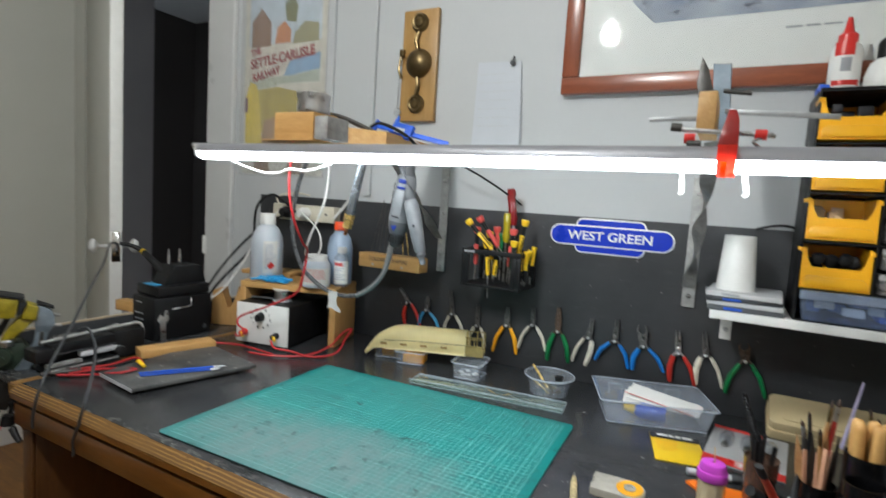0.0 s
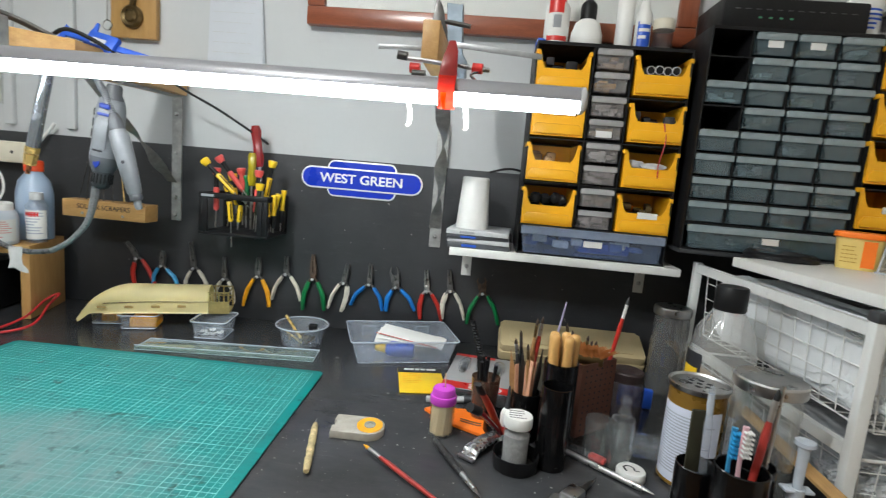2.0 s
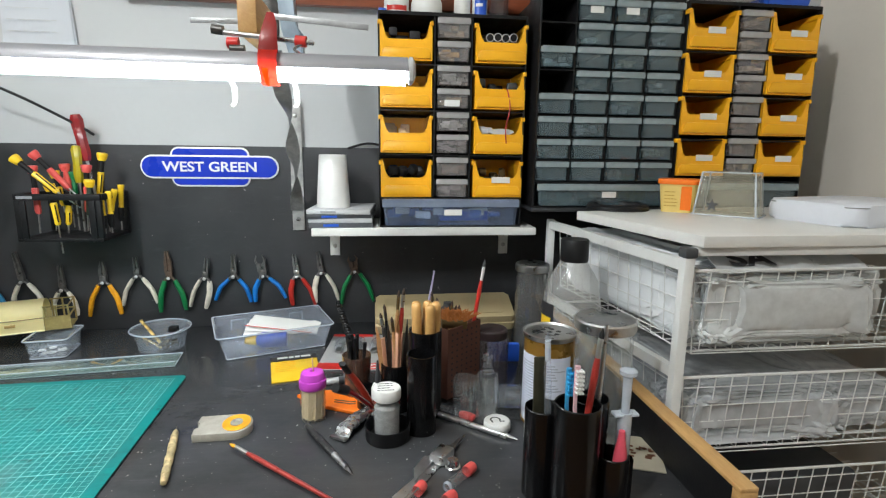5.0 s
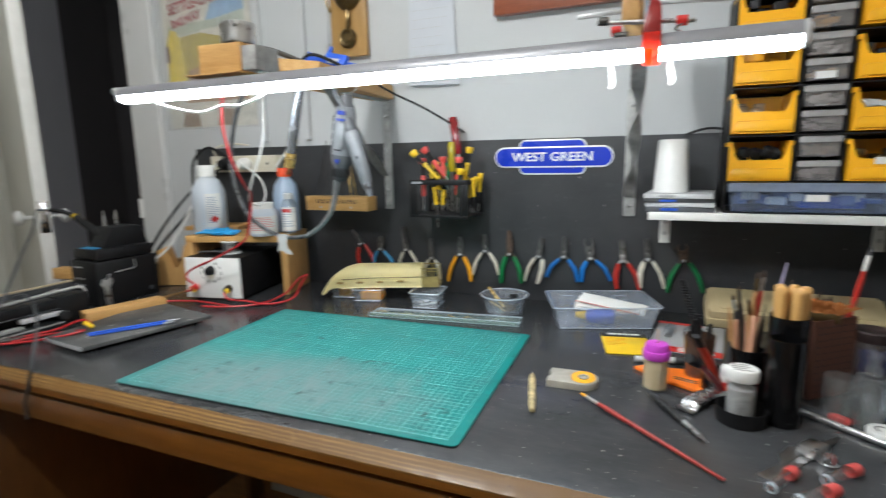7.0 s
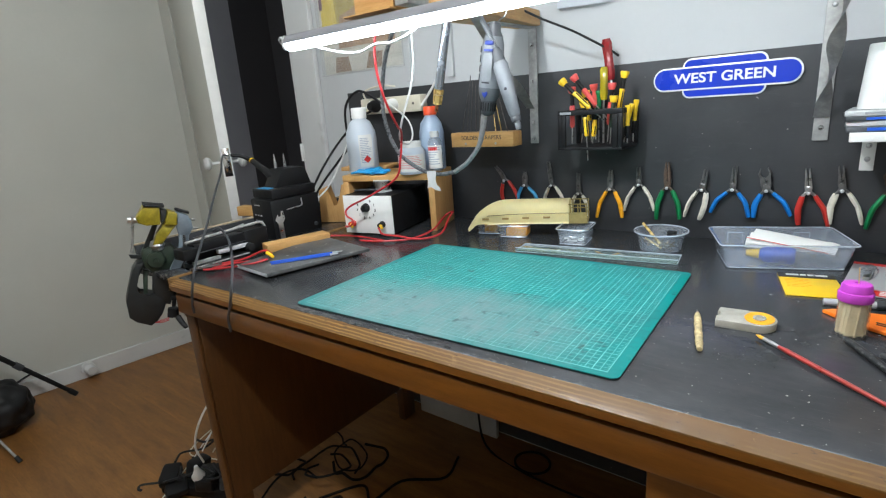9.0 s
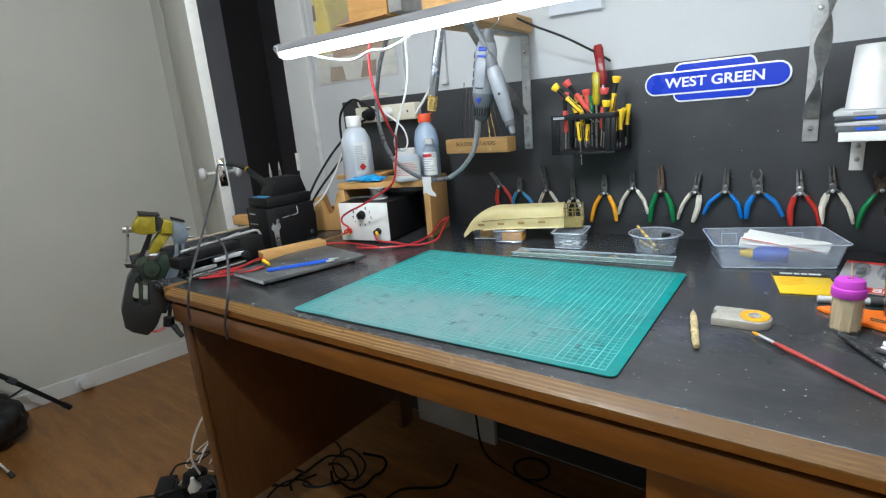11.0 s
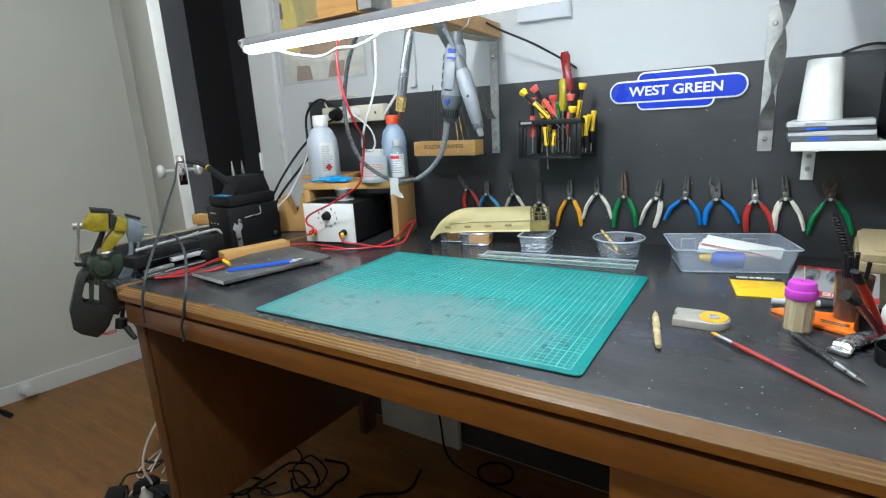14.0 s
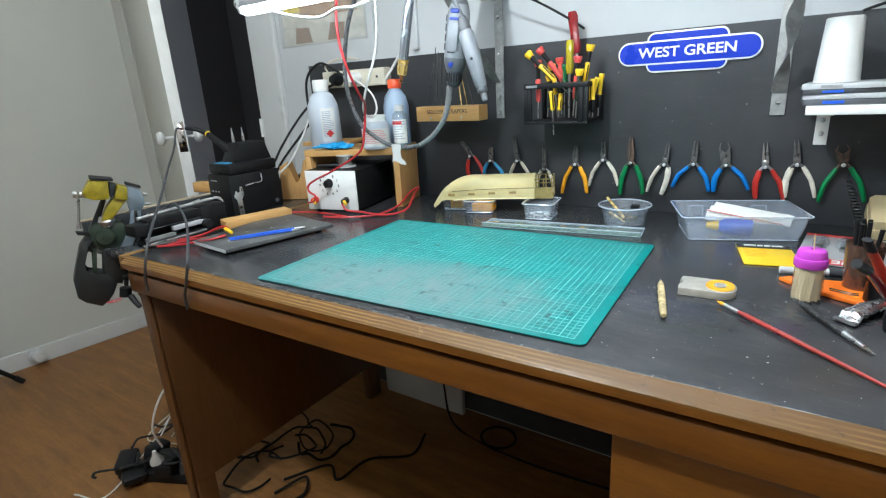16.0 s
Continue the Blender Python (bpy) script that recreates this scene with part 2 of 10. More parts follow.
REDGRIP = plain("red_grip", (0.5, 0.03, 0.02, 1), 0.38, var=0.12)
AMBER = plain("amber_yellow_grip", (0.90, 0.41, 0.012, 1), 0.4, var=0.2, scale=60)
BONE = plain("worn_cream_grip", (0.76, 0.72, 0.61, 1), 0.45, var=0.22, scale=70)
CYAN = plain("cyan_nitrile", (0.02, 0.30, 0.62, 1), 0.45, var=0.15)
PURPLE = plain("magenta_cap", (0.52, 0.06, 0.52, 1), 0.38, var=0.06)
OLIVE = plain("green_cast_iron", (0.020, 0.034, 0.020, 1), 0.5, var=0.35, scale=30)
VISEYELLOW = plain("worn_yellow_enamel", (0.30, 0.235, 0.012, 1), 0.36, var=0.5, scale=45)
STEEL = plain("brushed_steel", (0.55, 0.55, 0.55, 1), 0.32, metal=1.0, var=0.2, scale=60)
GALV = plain("dull_galvanised_strap", (0.40, 0.40, 0.39, 1), 0.5, metal=0.15, var=0.35, scale=60)
ZINC = plain("zinc_strap", (0.40, 0.41, 0.42, 1), 0.42, metal=0.5, var=0.3, scale=40)
DARKCHROME = plain("dark_chrome", (0.36, 0.39, 0.43, 1), 0.24, metal=0.75, var=0.2, scale=40)
OXRED = plain("dull_red_lacquer", (0.34, 0.03, 0.022, 1), 0.35, var=0.2, scale=60)
PLIERSTEEL = plain("plier_jaw_steel", (0.16, 0.155, 0.15, 1), 0.34, metal=0.5, var=0.5, scale=90)
RUSTSTEEL = plain("rusty_jaw_steel", (0.115, 0.075, 0.052, 1), 0.6, metal=0.2, var=0.6, scale=120, bump=0.4)
CASTBLACK = plain("oily_black_casting", (0.014, 0.016, 0.017, 1), 0.42, var=0.4, scale=40, bump=0.4)
STEELBLUE = plain("blue_grey_tool_steel", (0.24, 0.29, 0.34, 1), 0.4, metal=0.6, var=0.25, scale=50)
CHROME = plain("chrome", (0.75, 0.75, 0.76, 1), 0.12, metal=1.0, var=0.08)
DARKSTEEL = plain("dark_tool_steel", (0.12, 0.115, 0.11, 1), 0.38, metal=0.9, var=0.3, scale=80)
BRASS = plain("brass", (0.72, 0.50, 0.17, 1), 0.28, metal=0.45, var=0.25, scale=50)
OLDBRASS = plain("aged_brass", (0.17, 0.12, 0.055, 1), 0.35, metal=0.9, var=0.4, scale=40)
COPPER = plain("copper_pipe", (0.6, 0.27, 0.14, 1), 0.3, metal=1.0, var=0.2)
ALU = plain("aluminium_housing", (0.5, 0.5, 0.52, 1), 0.4, metal=0.0, var=0.06, scale=15)
PINE = timber("pine", (0.60, 0.40, 0.20, 1), (0.70, 0.50, 0.28, 1), 0.5, (1, 1, 1), 14)
PINE_X = timber("pine_along_x", (0.47, 0.255, 0.080, 1), (0.60, 0.36, 0.135, 1), 0.5, (1, 10, 10), 9)
PINE_Z = timber("pine_upright", (0.47, 0.255, 0.085, 1), (0.58, 0.35, 0.135, 1), 0.5, (10, 10, 1), 9)
PINE_Y = timber("pine_along_y", (0.48, 0.27, 0.095, 1), (0.61, 0.38, 0.155, 1), 0.5, (10, 1, 10), 9)
OAK = timber("stained_desk_wood", (0.145, 0.052, 0.0066, 1), (0.222, 0.086, 0.0118, 1), 0.34, (1.2, 9, 9), 8, coat=0.5)
OAK_D = timber("dark_stained_apron", (0.130, 0.045, 0.0052, 1), (0.198, 0.073, 0.0086, 1), 0.30, (1.2, 9, 9), 8, coat=0.5)
# upright desk wood, darkened to put the kneehole's shade into its colour
OAK_Z = timber("shaded_desk_wood_upright", (0.072, 0.028, 0.0075, 1), (0.112, 0.045, 0.0115, 1), 0.35, (9, 9, 1.2), 8, coat=0.3)
MAHOGANY = timber("mahogany_frame", (0.21, 0.055, 0.024, 1), (0.31, 0.085, 0.036, 1), 0.3, (1, 8, 8), 10, coat=0.4)
MAHOGANY_Z = timber("mahogany_frame_upright", (0.21, 0.055, 0.024, 1), (0.31, 0.085, 0.036, 1), 0.3, (8, 8, 1), 10, coat=0.4)
PLAQUE = timber("oak_plaque", (0.36, 0.2, 0.06, 1), (0.46, 0.28, 0.1, 1), 0.4, (9, 9, 1), 9, coat=0.2)
BRUSHWOOD = timber("brush_handle_wood", (0.35, 0.18, 0.07, 1), (0.5, 0.28, 0.12, 1), 0.35, (1, 1, 1), 30)
TAN = plain("tan_plastic_case", (0.52, 0.42, 0.24, 1), 0.5, var=0.1, scale=15)
KIT = plain("cream_resin_kit", (0.95, 0.85, 0.48, 1), 0.5, var=0.07, scale=25)
LEATHER = plain("brown_perforated_board", (0.13, 0.05, 0.032, 1), 0.6, var=0.2)


def bag_material(name, col, share):
    """Thin polythene: part of the light shines through the film."""
    n = Nodes(name)
    v = n.coords()
    c = n.mix(n.ramp(n.noise(v, 7.0, 5), 0.35, 0.75), (*col, 1), (col[0] * 0.86, col[1] * 0.88, col[2] * 0.90, 1))
    b = n.add("ShaderNodeBump", {"Strength": 0.25, "Distance": 0.002, "Height": n.noise(v, 45.0, 5, 0.6)})
    p = n.add("ShaderNodeBsdfPrincipled", {"Base Color": c, "Roughness": 0.3, "Normal": b.outputs[0]})
    q = n.add("ShaderNodeBsdfTranslucent", {"Color": c})
    return n.finish(n.add("ShaderNodeMixShader", {0: share, 1: p.outputs[0], 2: q.outputs[0]}).outputs[0])


BAG = bag_material("white_polythene", (0.90, 0.92, 0.935), 0.15)
FILMBAG = clear("hazy_polythene", (0.93, 0.94, 0.95, 1), 0.72, 0.16, frost=(0.76, 0.79, 0.80, 1))
CLEARBAG = clear("cloudy_clear_polythene", (0.90, 0.92, 0.94, 1), 0.58, 0.15, frost=(0.78, 0.81, 0.84, 1))
WIRE = plain("white_coated_wire", (0.72, 0.73, 0.72, 1), 0.35, var=0.05)
# the _RIM copies are paler: thicker plastic plus the tube's light painted in
SMOKE = clear("smoky_drawer_plastic", (0.74, 0.83, 0.87, 1), 0.22, 0.14, frost=(0.22, 0.31, 0.35, 1))
SMOKE_RIM = clear("smoky_drawer_rim_lit", (0.80, 0.87, 0.9, 1), 0.42, 0.14, frost=(0.52, 0.61, 0.65, 1))
FROST = clear("frosted_drawer_plastic", (0.95, 0.94, 0.94, 1), 0.16, 0.14, frost=(0.55, 0.53, 0.53, 1))
FROST_RIM = clear("frosted_drawer_rim_lit", (0.94, 0.94, 0.94, 1), 0.40, 0.14, frost=(0.70, 0.69, 0.70, 1))
BLUE_RIM = clear("blue_drawer_rim_lit", (0.85, 0.89, 0.95, 1), 0.42, 0.14, frost=(0.42, 0.50, 0.66, 1))
BLUEDRAWER = clear("blue_tinted_drawer", (0.84, 0.89, 0.97, 1), 0.16, 0.14, frost=(0.26, 0.34, 0.52, 1))
TRAYPOLY = clear("hazy_tray_plastic", (0.95, 0.965, 0.985, 1), 0.24, 0.15, frost=(0.60, 0.66, 0.76, 1))
POLY = clear("clear_polypropylene", (0.95, 0.965, 0.985, 1), 0.13, 0.15, frost=(0.66, 0.72, 0.80, 1))
POLY_RIM = clear("clear_plastic_rim", (0.93, 0.95, 0.98, 1), 0.62, 0.15, frost=(0.68, 0.75, 0.84, 1))
def milk(name, col, share, rough=0.3):
    """Smooth translucent bottle plastic."""
    n = Nodes(name)
    c = n.mix(n.ramp(n.noise(n.coords(), 9.0, 4), 0.3, 0.7), (*col, 1), (col[0] * 0.93, col[1] * 0.94, col[2] * 0.95, 1))
    p = n.add("ShaderNodeBsdfPrincipled", {"Base Color": c, "Roughness": rough})
    q = n.add("ShaderNodeBsdfTranslucent", {"Color": c})
    return n.finish(n.add("ShaderNodeMixShader", {0: share, 1: p.outputs[0], 2: q.outputs[0]}).outputs[0])


MILKY = milk("milky_bottle_plastic", (0.66, 0.71, 0.77), 0.3)
BLUEMILK = milk("blue_milky_bottle", (0.46, 0.57, 0.72), 0.3)
GLASS = clear("jar_glass", (0.97, 0.98, 0.98, 1), 0.05, 0.03, frost=(0.7, 0.72, 0.72, 1))
GLASSDIRTY = clear("used_jar_glass", (0.72, 0.70, 0.71, 1), 0.10, 0.05, frost=(0.3, 0.27, 0.28, 1))
ACRYLIC = clear("acrylic_strip", (0.82, 0.91, 0.89, 1), 0.22, 0.08, frost=(0.46, 0.57, 0.55, 1))
TUBE_GLOW = glow("led_diffuser", (0.93, 0.97, 1.0, 1), TUBE_POWER)
BULB_GLOW = glow("ceiling_bulb", (1.0, 0.985, 0.96, 1), CEILING_POWER)
LED_GREEN = glow("green_led", (0.35, 1.0, 0.55, 1), 0.12)
GLOSSBLACK = plain("glossy_black_pipe", (0.0045, 0.0045, 0.005, 1), 0.2, var=0.25, scale=30, bump=0.08, spec=0.35)
n = Nodes("speckled_black_tape")
SPECKLED = n.finish(n.add("ShaderNodeBsdfPrincipled", {"Base Color": n.mix(n.ramp(n.noise(n.coords(), 170.0, 5, 0.7), 0.55, 0.68), (0.014, 0.014, 0.015, 1), (0.19, 0.185, 0.18, 1)), "Roughness": 0.5}).outputs[0])
FOIL = plain("crumpled_foil", (0.60, 0.60, 0.61, 1), 0.26, metal=0.85, var=0.4, scale=90, bump=0.9, bscale=90)
SNIPRED = plain("rusty_red_grip", (0.46, 0.035, 0.014, 1), 0.38, var=0.15)
ORANGERED = plain("orange_red_cap", (0.82, 0.085, 0.02, 1), 0.38, var=0.08)
PALEINK = plain("pale_grey_print", (0.42, 0.45, 0.52, 1), 0.7, var=0.1)
PINKINK = plain("pale_red_print", (0.70, 0.34, 0.32, 1), 0.7, var=0.1)
MIDGREY = plain("shadow_grey_plastic", (0.085, 0.09, 0.098, 1), 0.45, var=0.15, scale=50)


def desk_top_material():
    """Worn black desktop: dusty bloom, scratches and pale specks."""
    n = Nodes("worn_black_desktop")
    v = n.coords()
    bloom = n.ramp(n.noise(v, 3.0, 8, 0.6), 0.30, 0.80)
    haze = n.ramp(n.noise(n.coords((1, 3, 1)), 9.0, 9, 0.75), 0.40, 0.75)
    scratch = n.ramp(n.noise(n.coords((2.5, 40, 1)), 7.0, 6, 0.7), 0.60, 0.76)
    speck = n.math("MAXIMUM", n.ramp(n.noise(v, 95.0, 2), 0.735, 0.76), n.ramp(n.noise(v, 210.0, 2), 0.735, 0.76))
    c = n.mix(bloom, (0.020, 0.0205, 0.022, 1), (0.060, 0.062, 0.067, 1))
    c = n.mix(n.math("MULTIPLY", haze, 0.20), c, (0.105, 0.107, 0.112, 1))
    c = n.mix(n.math("MULTIPLY", scratch, 0.25), c, (0.13, 0.13, 0.135, 1))
    c = n.mix(n.math("MULTIPLY", speck, 0.65), c, (0.45, 0.44, 0.42, 1))
    # paint flaked off along the front edge
    y = n.add("ShaderNodeSeparateXYZ", {0: n.add("ShaderNodeTexCoord").outputs["Object"]}).outputs[1]
    rim = n.ramp(n.math("ADD", n.math("MULTIPLY", y, -1.0), n.math("MULTIPLY", n.noise(n.coords((1, 3, 1)), 14.0, 7, 0.7), 0.045)), 0.766, 0.790)
    flake = n.ramp(n.noise(n.coords((1, 2, 1)), 40.0, 6, 0.7), 0.52, 0.62)
    c = n.mix(n.math("MULTIPLY", n.math("MULTIPLY", rim, flake), 0.5), c, (0.26, 0.25, 0.23, 1))
    r = n.math("ADD", n.math("MULTIPLY_ADD", haze, 0.09, 0.17), n.math("MULTIPLY", bloom, 0.06))
    b = n.add("ShaderNodeBump", {"Strength": 0.12, "Distance": 0.001, "Height": n.noise(v, 160.0, 3)})
    p = n.add("ShaderNodeBsdfPrincipled", {"Base Color": c, "Roughness": r, "Normal": b.outputs[0]})
    return n.finish(p.outputs[0])


def ply_edge_material():
    """Plywood edge: thin light and dark layers, chipped and stained."""
    n = Nodes("plywood_edge")
    co = n.add("ShaderNodeTexCoord").outputs["Object"]
    z = n.add("ShaderNodeSeparateXYZ", {0: co}).outputs[2]
    wob = n.noise(n.coords((3, 3, 60)), 4.0, 4)
    w = n.math("SINE", n.math("MULTIPLY_ADD", z, 6.283 / 0.0034, n.math("MULTIPLY", wob, 1.4)))
    stain = n.ramp(n.noise(n.coords((1.2, 5, 20)), 5.0, 5), 0.4, 0.75)
    show = n.ramp(n.noise(n.coords((1, 1, 2)), 3.2, 6, 0.65), 0.36, 0.62)
    band = n.math("ADD", n.math("MULTIPLY", n.ramp(w, -0.75, 0.05), show), n.math("MULTIPLY", n.math("SUBTRACT", 1.0, show), 0.80))
    c = n.mix(band, (0.330, 0.185, 0.045, 1), (0.112, 0.047, 0.0058, 1))
    c = n.mix(n.math("MULTIPLY", stain, 0.55), c, (0.10, 0.042, 0.009, 1))
    nick = n.ramp(n.noise(n.coords((4, 4, 14)), 16.0, 6, 0.7), 0.60, 0.68)
    c = n.mix(n.math("MULTIPLY", nick, 0.6), c, (0.045, 0.018, 0.006, 1))
    bare = n.ramp(n.noise(n.coords((5, 5, 9)), 11.0, 5, 0.7), 0.65, 0.72)
    c = n.mix(n.math("MULTIPLY", bare, 0.45), c, (0.36, 0.21, 0.065, 1))
    p = n.add("ShaderNodeBsdfPrincipled", {"Base Color": c, "Roughness": 0.55, "Coat Weight": 0.2, "Coat Roughness": 0.25})
    return n.finish(p.outputs[0])


def floor_material():
    """Vinyl floor printed with long brown boards."""
    n = Nodes("brown_wood_vinyl")
    co = n.add("ShaderNodeTexCoord").outputs["Object"]
    s = n.add("ShaderNodeSeparateXYZ", {0: co})
    row = n.math("FLOOR", n.math("DIVIDE", s.outputs[1], 0.095))
    white = n.add("ShaderNodeTexWhiteNoise")
    white.noise_dimensions = "1D"
    n.t.links.new(row, white.inputs["W"])
    tone = white.outputs[0]
    shift = n.add("ShaderNodeCombineXYZ", {0: n.math("MULTIPLY_ADD", tone, 3.0, s.outputs[0]), 1: s.outputs[1], 2: row})
    vec = n.add("ShaderNodeMapping", {"Vector": shift.outputs[0], "Scale": (1.3, 9, 1)}).outputs[0]
    g, f = n.noise(vec, 3.2, 8, 0.65), n.noise(vec, 26.0, 3)
    blotch = n.ramp(n.noise(n.add("ShaderNodeMapping", {"Vector": shift.outputs[0], "Scale": (1.0, 3.2, 1)}).outputs[0], 4.5, 7, 0.7), 0.40, 0.68)
    c = n.mix(n.ramp(g, 0.3, 0.7), (0.185, 0.079, 0.018, 1), (0.385, 0.180, 0.046, 1))
    c = n.mix(n.math("MULTIPLY", blotch, 0.42), c, (0.105, 0.050, 0.016, 1))
    c = n.mix(n.math("MULTIPLY", tone, 0.3), c, (0.085, 0.037, 0.014, 1))
    c = n.mix(n.math("MULTIPLY", n.ramp(f, 0.5, 0.8), 0.4), c, (0.06, 0.025, 0.01, 1))
    p = n.add("ShaderNodeBsdfPrincipled", {"Base Color": c, "Roughness": n.math("MULTIPLY_ADD", g, 0.2, 0.32)})
    return n.finish(p.outputs[0])


def mat_material():
    """Green self-healing mat: 1 cm grid with heavier 5 cm lines, printed border, worn grey patch towards the front."""
    n = Nodes("green_cutting_mat")
    co = n.add("ShaderNodeTexCoord").outputs["Object"]
    s = n.add("ShaderNodeSeparateXYZ", {0: co})

    def lines(v, period, width):
        f = n.math("ABSOLUTE", n.math("SUBTRACT", n.math("FRACT", n.math("ADD", n.math("DIVIDE", v, period), 100.5)), 0.5))
        return n.math("LESS_THAN", f, width / period / 2)

    x, y = n.math("ADD", s.outputs[0], 0.285), n.math("ADD", s.outputs[1], 0.21)
    thin = n.math("MAXIMUM", lines(x, 0.01, 0.0008), lines(y, 0.01, 0.0008))
    bold = n.math("MAXIMUM", lines(x, 0.05, 0.0011), lines(y, 0.05, 0.0011))
    tick = n.math("MAXIMUM", lines(x, 0.005, 0.0004), lines(y, 0.005, 0.0004))
    inside = n.math("MULTIPLY", n.math("LESS_THAN", n.math("ABSOLUTE", s.outputs[0]), 0.2856), n.math("LESS_THAN", n.math("ABSOLUTE", s.outputs[1]), 0.2106))
    half = n.math("MAXIMUM", n.math("GREATER_THAN", n.math("ABSOLUTE", s.outputs[0]), 0.281), n.math("GREATER_THAN", n.math("ABSOLUTE", s.outputs[1]), 0.206))
    faded = n.ramp(n.noise(n.coords((6, 1.5, 1)), 3.0, 5, 0.6), 0.35, 0.65)
    grid = n.math("MULTIPLY", n.math("MAXIMUM", n.math("MULTIPLY", thin, 0.66), n.math("MULTIPLY", bold, 0.85)), n.math("MULTIPLY_ADD", faded, 0.40, 0.60))
    grid = n.math("MAXIMUM", grid, n.math("MULTIPLY", n.math("MULTIPLY", tick, half), 0.6))
    v = n.coords()
    wear_n = n.noise(v, 8.0, 9, 0.72)
    cx, cy = n.math("DIVIDE", n.math("ADD", s.outputs[0], 0.06), 0.27), n.math("DIVIDE", n.math("ADD", s.outputs[1], 0.15), 0.125)
    dist = n.math("ADD", n.math("MULTIPLY", cx, cx), n.math("MULTIPLY", cy, cy))
    rub = n.noise(n.coords((14, 5, 1)), 4.0, 8, 0.75)
    worn = n.math("MULTIPLY", n.ramp(n.math("SUBTRACT", n.math("MULTIPLY_ADD", wear_n, 3.0, -0.45), dist), -0.5, 1.1), n.math("MULTIPLY_ADD", n.ramp(rub, 0.3, 0.62), 0.5, 0.5))
    smear = n.ramp(n.noise(n.coords((1, 2.2, 1)), 5.0, 7, 0.7), 0.48, 0.74)
    streak = n.ramp(n.noise(n.coords((3, 9, 1)), 6.0, 6, 0.7), 0.56, 0.70)
    blots = n.ramp(n.noise(v, 24.0, 5, 0.6), 0.63, 0.69)
    base = n.mix(smear, (0.002, 0.200, 0.188, 1), (0.010, 0.148, 0.142, 1))
    keep = n.math("MULTIPLY_ADD", worn, -0.4, 1.0)
    c = n.mix(n.math("MULTIPLY", n.math("MULTIPLY", grid, inside), n.math("MULTIPLY", keep, n.math("MULTIPLY_ADD", smear, -0.2, 1.0))), base, (0.40, 0.80, 0.77, 1))
    c = n.mix(n.math("MINIMUM", n.math("MULTIPLY", worn, 1.0), 0.88), c, (0.165, 0.225, 0.230, 1))
    scuff = n.ramp(n.noise(n.coords((1, 2, 1)), 42.0, 7, 0.75), 0.62, 0.70)
    c = n.mix(n.math("MULTIPLY", scuff, n.math("MULTIPLY_ADD", worn, 0.5, 0.15)), c, (0.34, 0.40, 0.40, 1))
    c = n.mix(n.math("MULTIPLY", streak, 0.45), c, (0.012, 0.045, 0.044, 1))
    cuts = n.ramp(n.noise(n.coords((60, 7, 1)), 5.0, 3, 0.6), 0.66, 0.70)
    c = n.mix(n.math("MULTIPLY", cuts, 0.45), c, (0.010, 0.06, 0.056, 1))
    dabs = n.ramp(n.noise(n.coords((1.0, 1.7, 1)), 15.0, 8, 0.75), 0.57, 0.66)
    c = n.mix(n.math("MULTIPLY", dabs, 0.65), c, (0.012, 0.060, 0.056, 1))
    c = n.mix(n.math("MULTIPLY", blots, 0.7), c, (0.012, 0.03, 0.028, 1))
    r = n.math("MULTIPLY_ADD", worn, -0.1, 0.46)
    b = n.add("ShaderNodeBump", {"Strength": 0.15, "Distance": 0.0006, "Height": n.noise(v, 300.0, 2)})
    p = n.add("ShaderNodeBsdfPrincipled", {"Base Color": c, "Roughness": r, "Normal": b.outputs[0]})
    return n.finish(p.outputs[0])


DESKTOP, PLY, FLOOR, CUTMAT = desk_top_material(), ply_edge_material(), floor_material(), mat_material()

# ---- the room ----
def setting(name, bm, material, label, category):
    return solid(name, bm, material, label, category, kind="structure", smooth=0)


XL, XR, YF, ZC = -2.26, 1.54, -3.9, 2.45     # left wall, right wall, wall behind, ceiling
SLANT = 0.132                                # the west wall runs out of square with the bench wall
XS = XL + 0.018 + SLANT * YF                 # its line at the south end
DOOR_L, DOOR_R, DOOR_H = -2.16, -1.31, 2.04  # doorway in the back wall

bm = prism(bmx(), [(XS - 0.2, YF - 0.1), (XR + 0.1, YF - 0.1), (XR + 0.1, 1.6), (XL - 0.1, 1.6)], 0.06, pose(0, 0, -0.06))
setting("floor", bm, FLOOR, "brown wood-look vinyl floor", "floor")
bm = prism(bmx(), [(XS - 0.2, YF - 0.1), (XR + 0.1, YF - 0.1), (XR + 0.1, 1.6), (XL - 0.1, 1.6)], 0.08, pose(0, 0, ZC))
setting("ceiling", bm, CEIL, "plain white ceiling", "ceiling")
bm = prism(bmx(), [(XL + 0.018, 0.008), (XL - 0.1, 0.008), (XS - 0.1, YF - 0.1), (XS, YF - 0.1)], ZC)
setting("wall_west", bm, WALL_L, "grey-white painted plain wall", "wall")
bm = span(bmx(), (XR, YF - 0.1, 0), (XR + 0.1, 0.108, ZC))
setting("wall_east", bm, WALL_E, "cream painted plain wall beside the shelves", "wall")
bm = span(bmx(), (XS - 0.2, YF - 0.1, 0), (XR + 0.1, YF, ZC))
setting("wall_south", bm, WALL_L, "plain painted wall behind the bench", "wall")
bm = bmx()
span(bm, (DOOR_R, 0.008, 0), (XR, 0.108, ZC))
span(bm, (DOOR_L, 0.008, DOOR_H), (DOOR_R, 0.108, ZC))
setting("wall_north", bm, WALL, "white painted panelled wall with a doorway", "wall")
bm = span(bmx(), (XL - 0.1, 0.009, 0), (DOOR_L, 0.108, ZC))
setting("wall_return", bm, WALL_L, "grey-white painted wall beside the doorway", "wall")
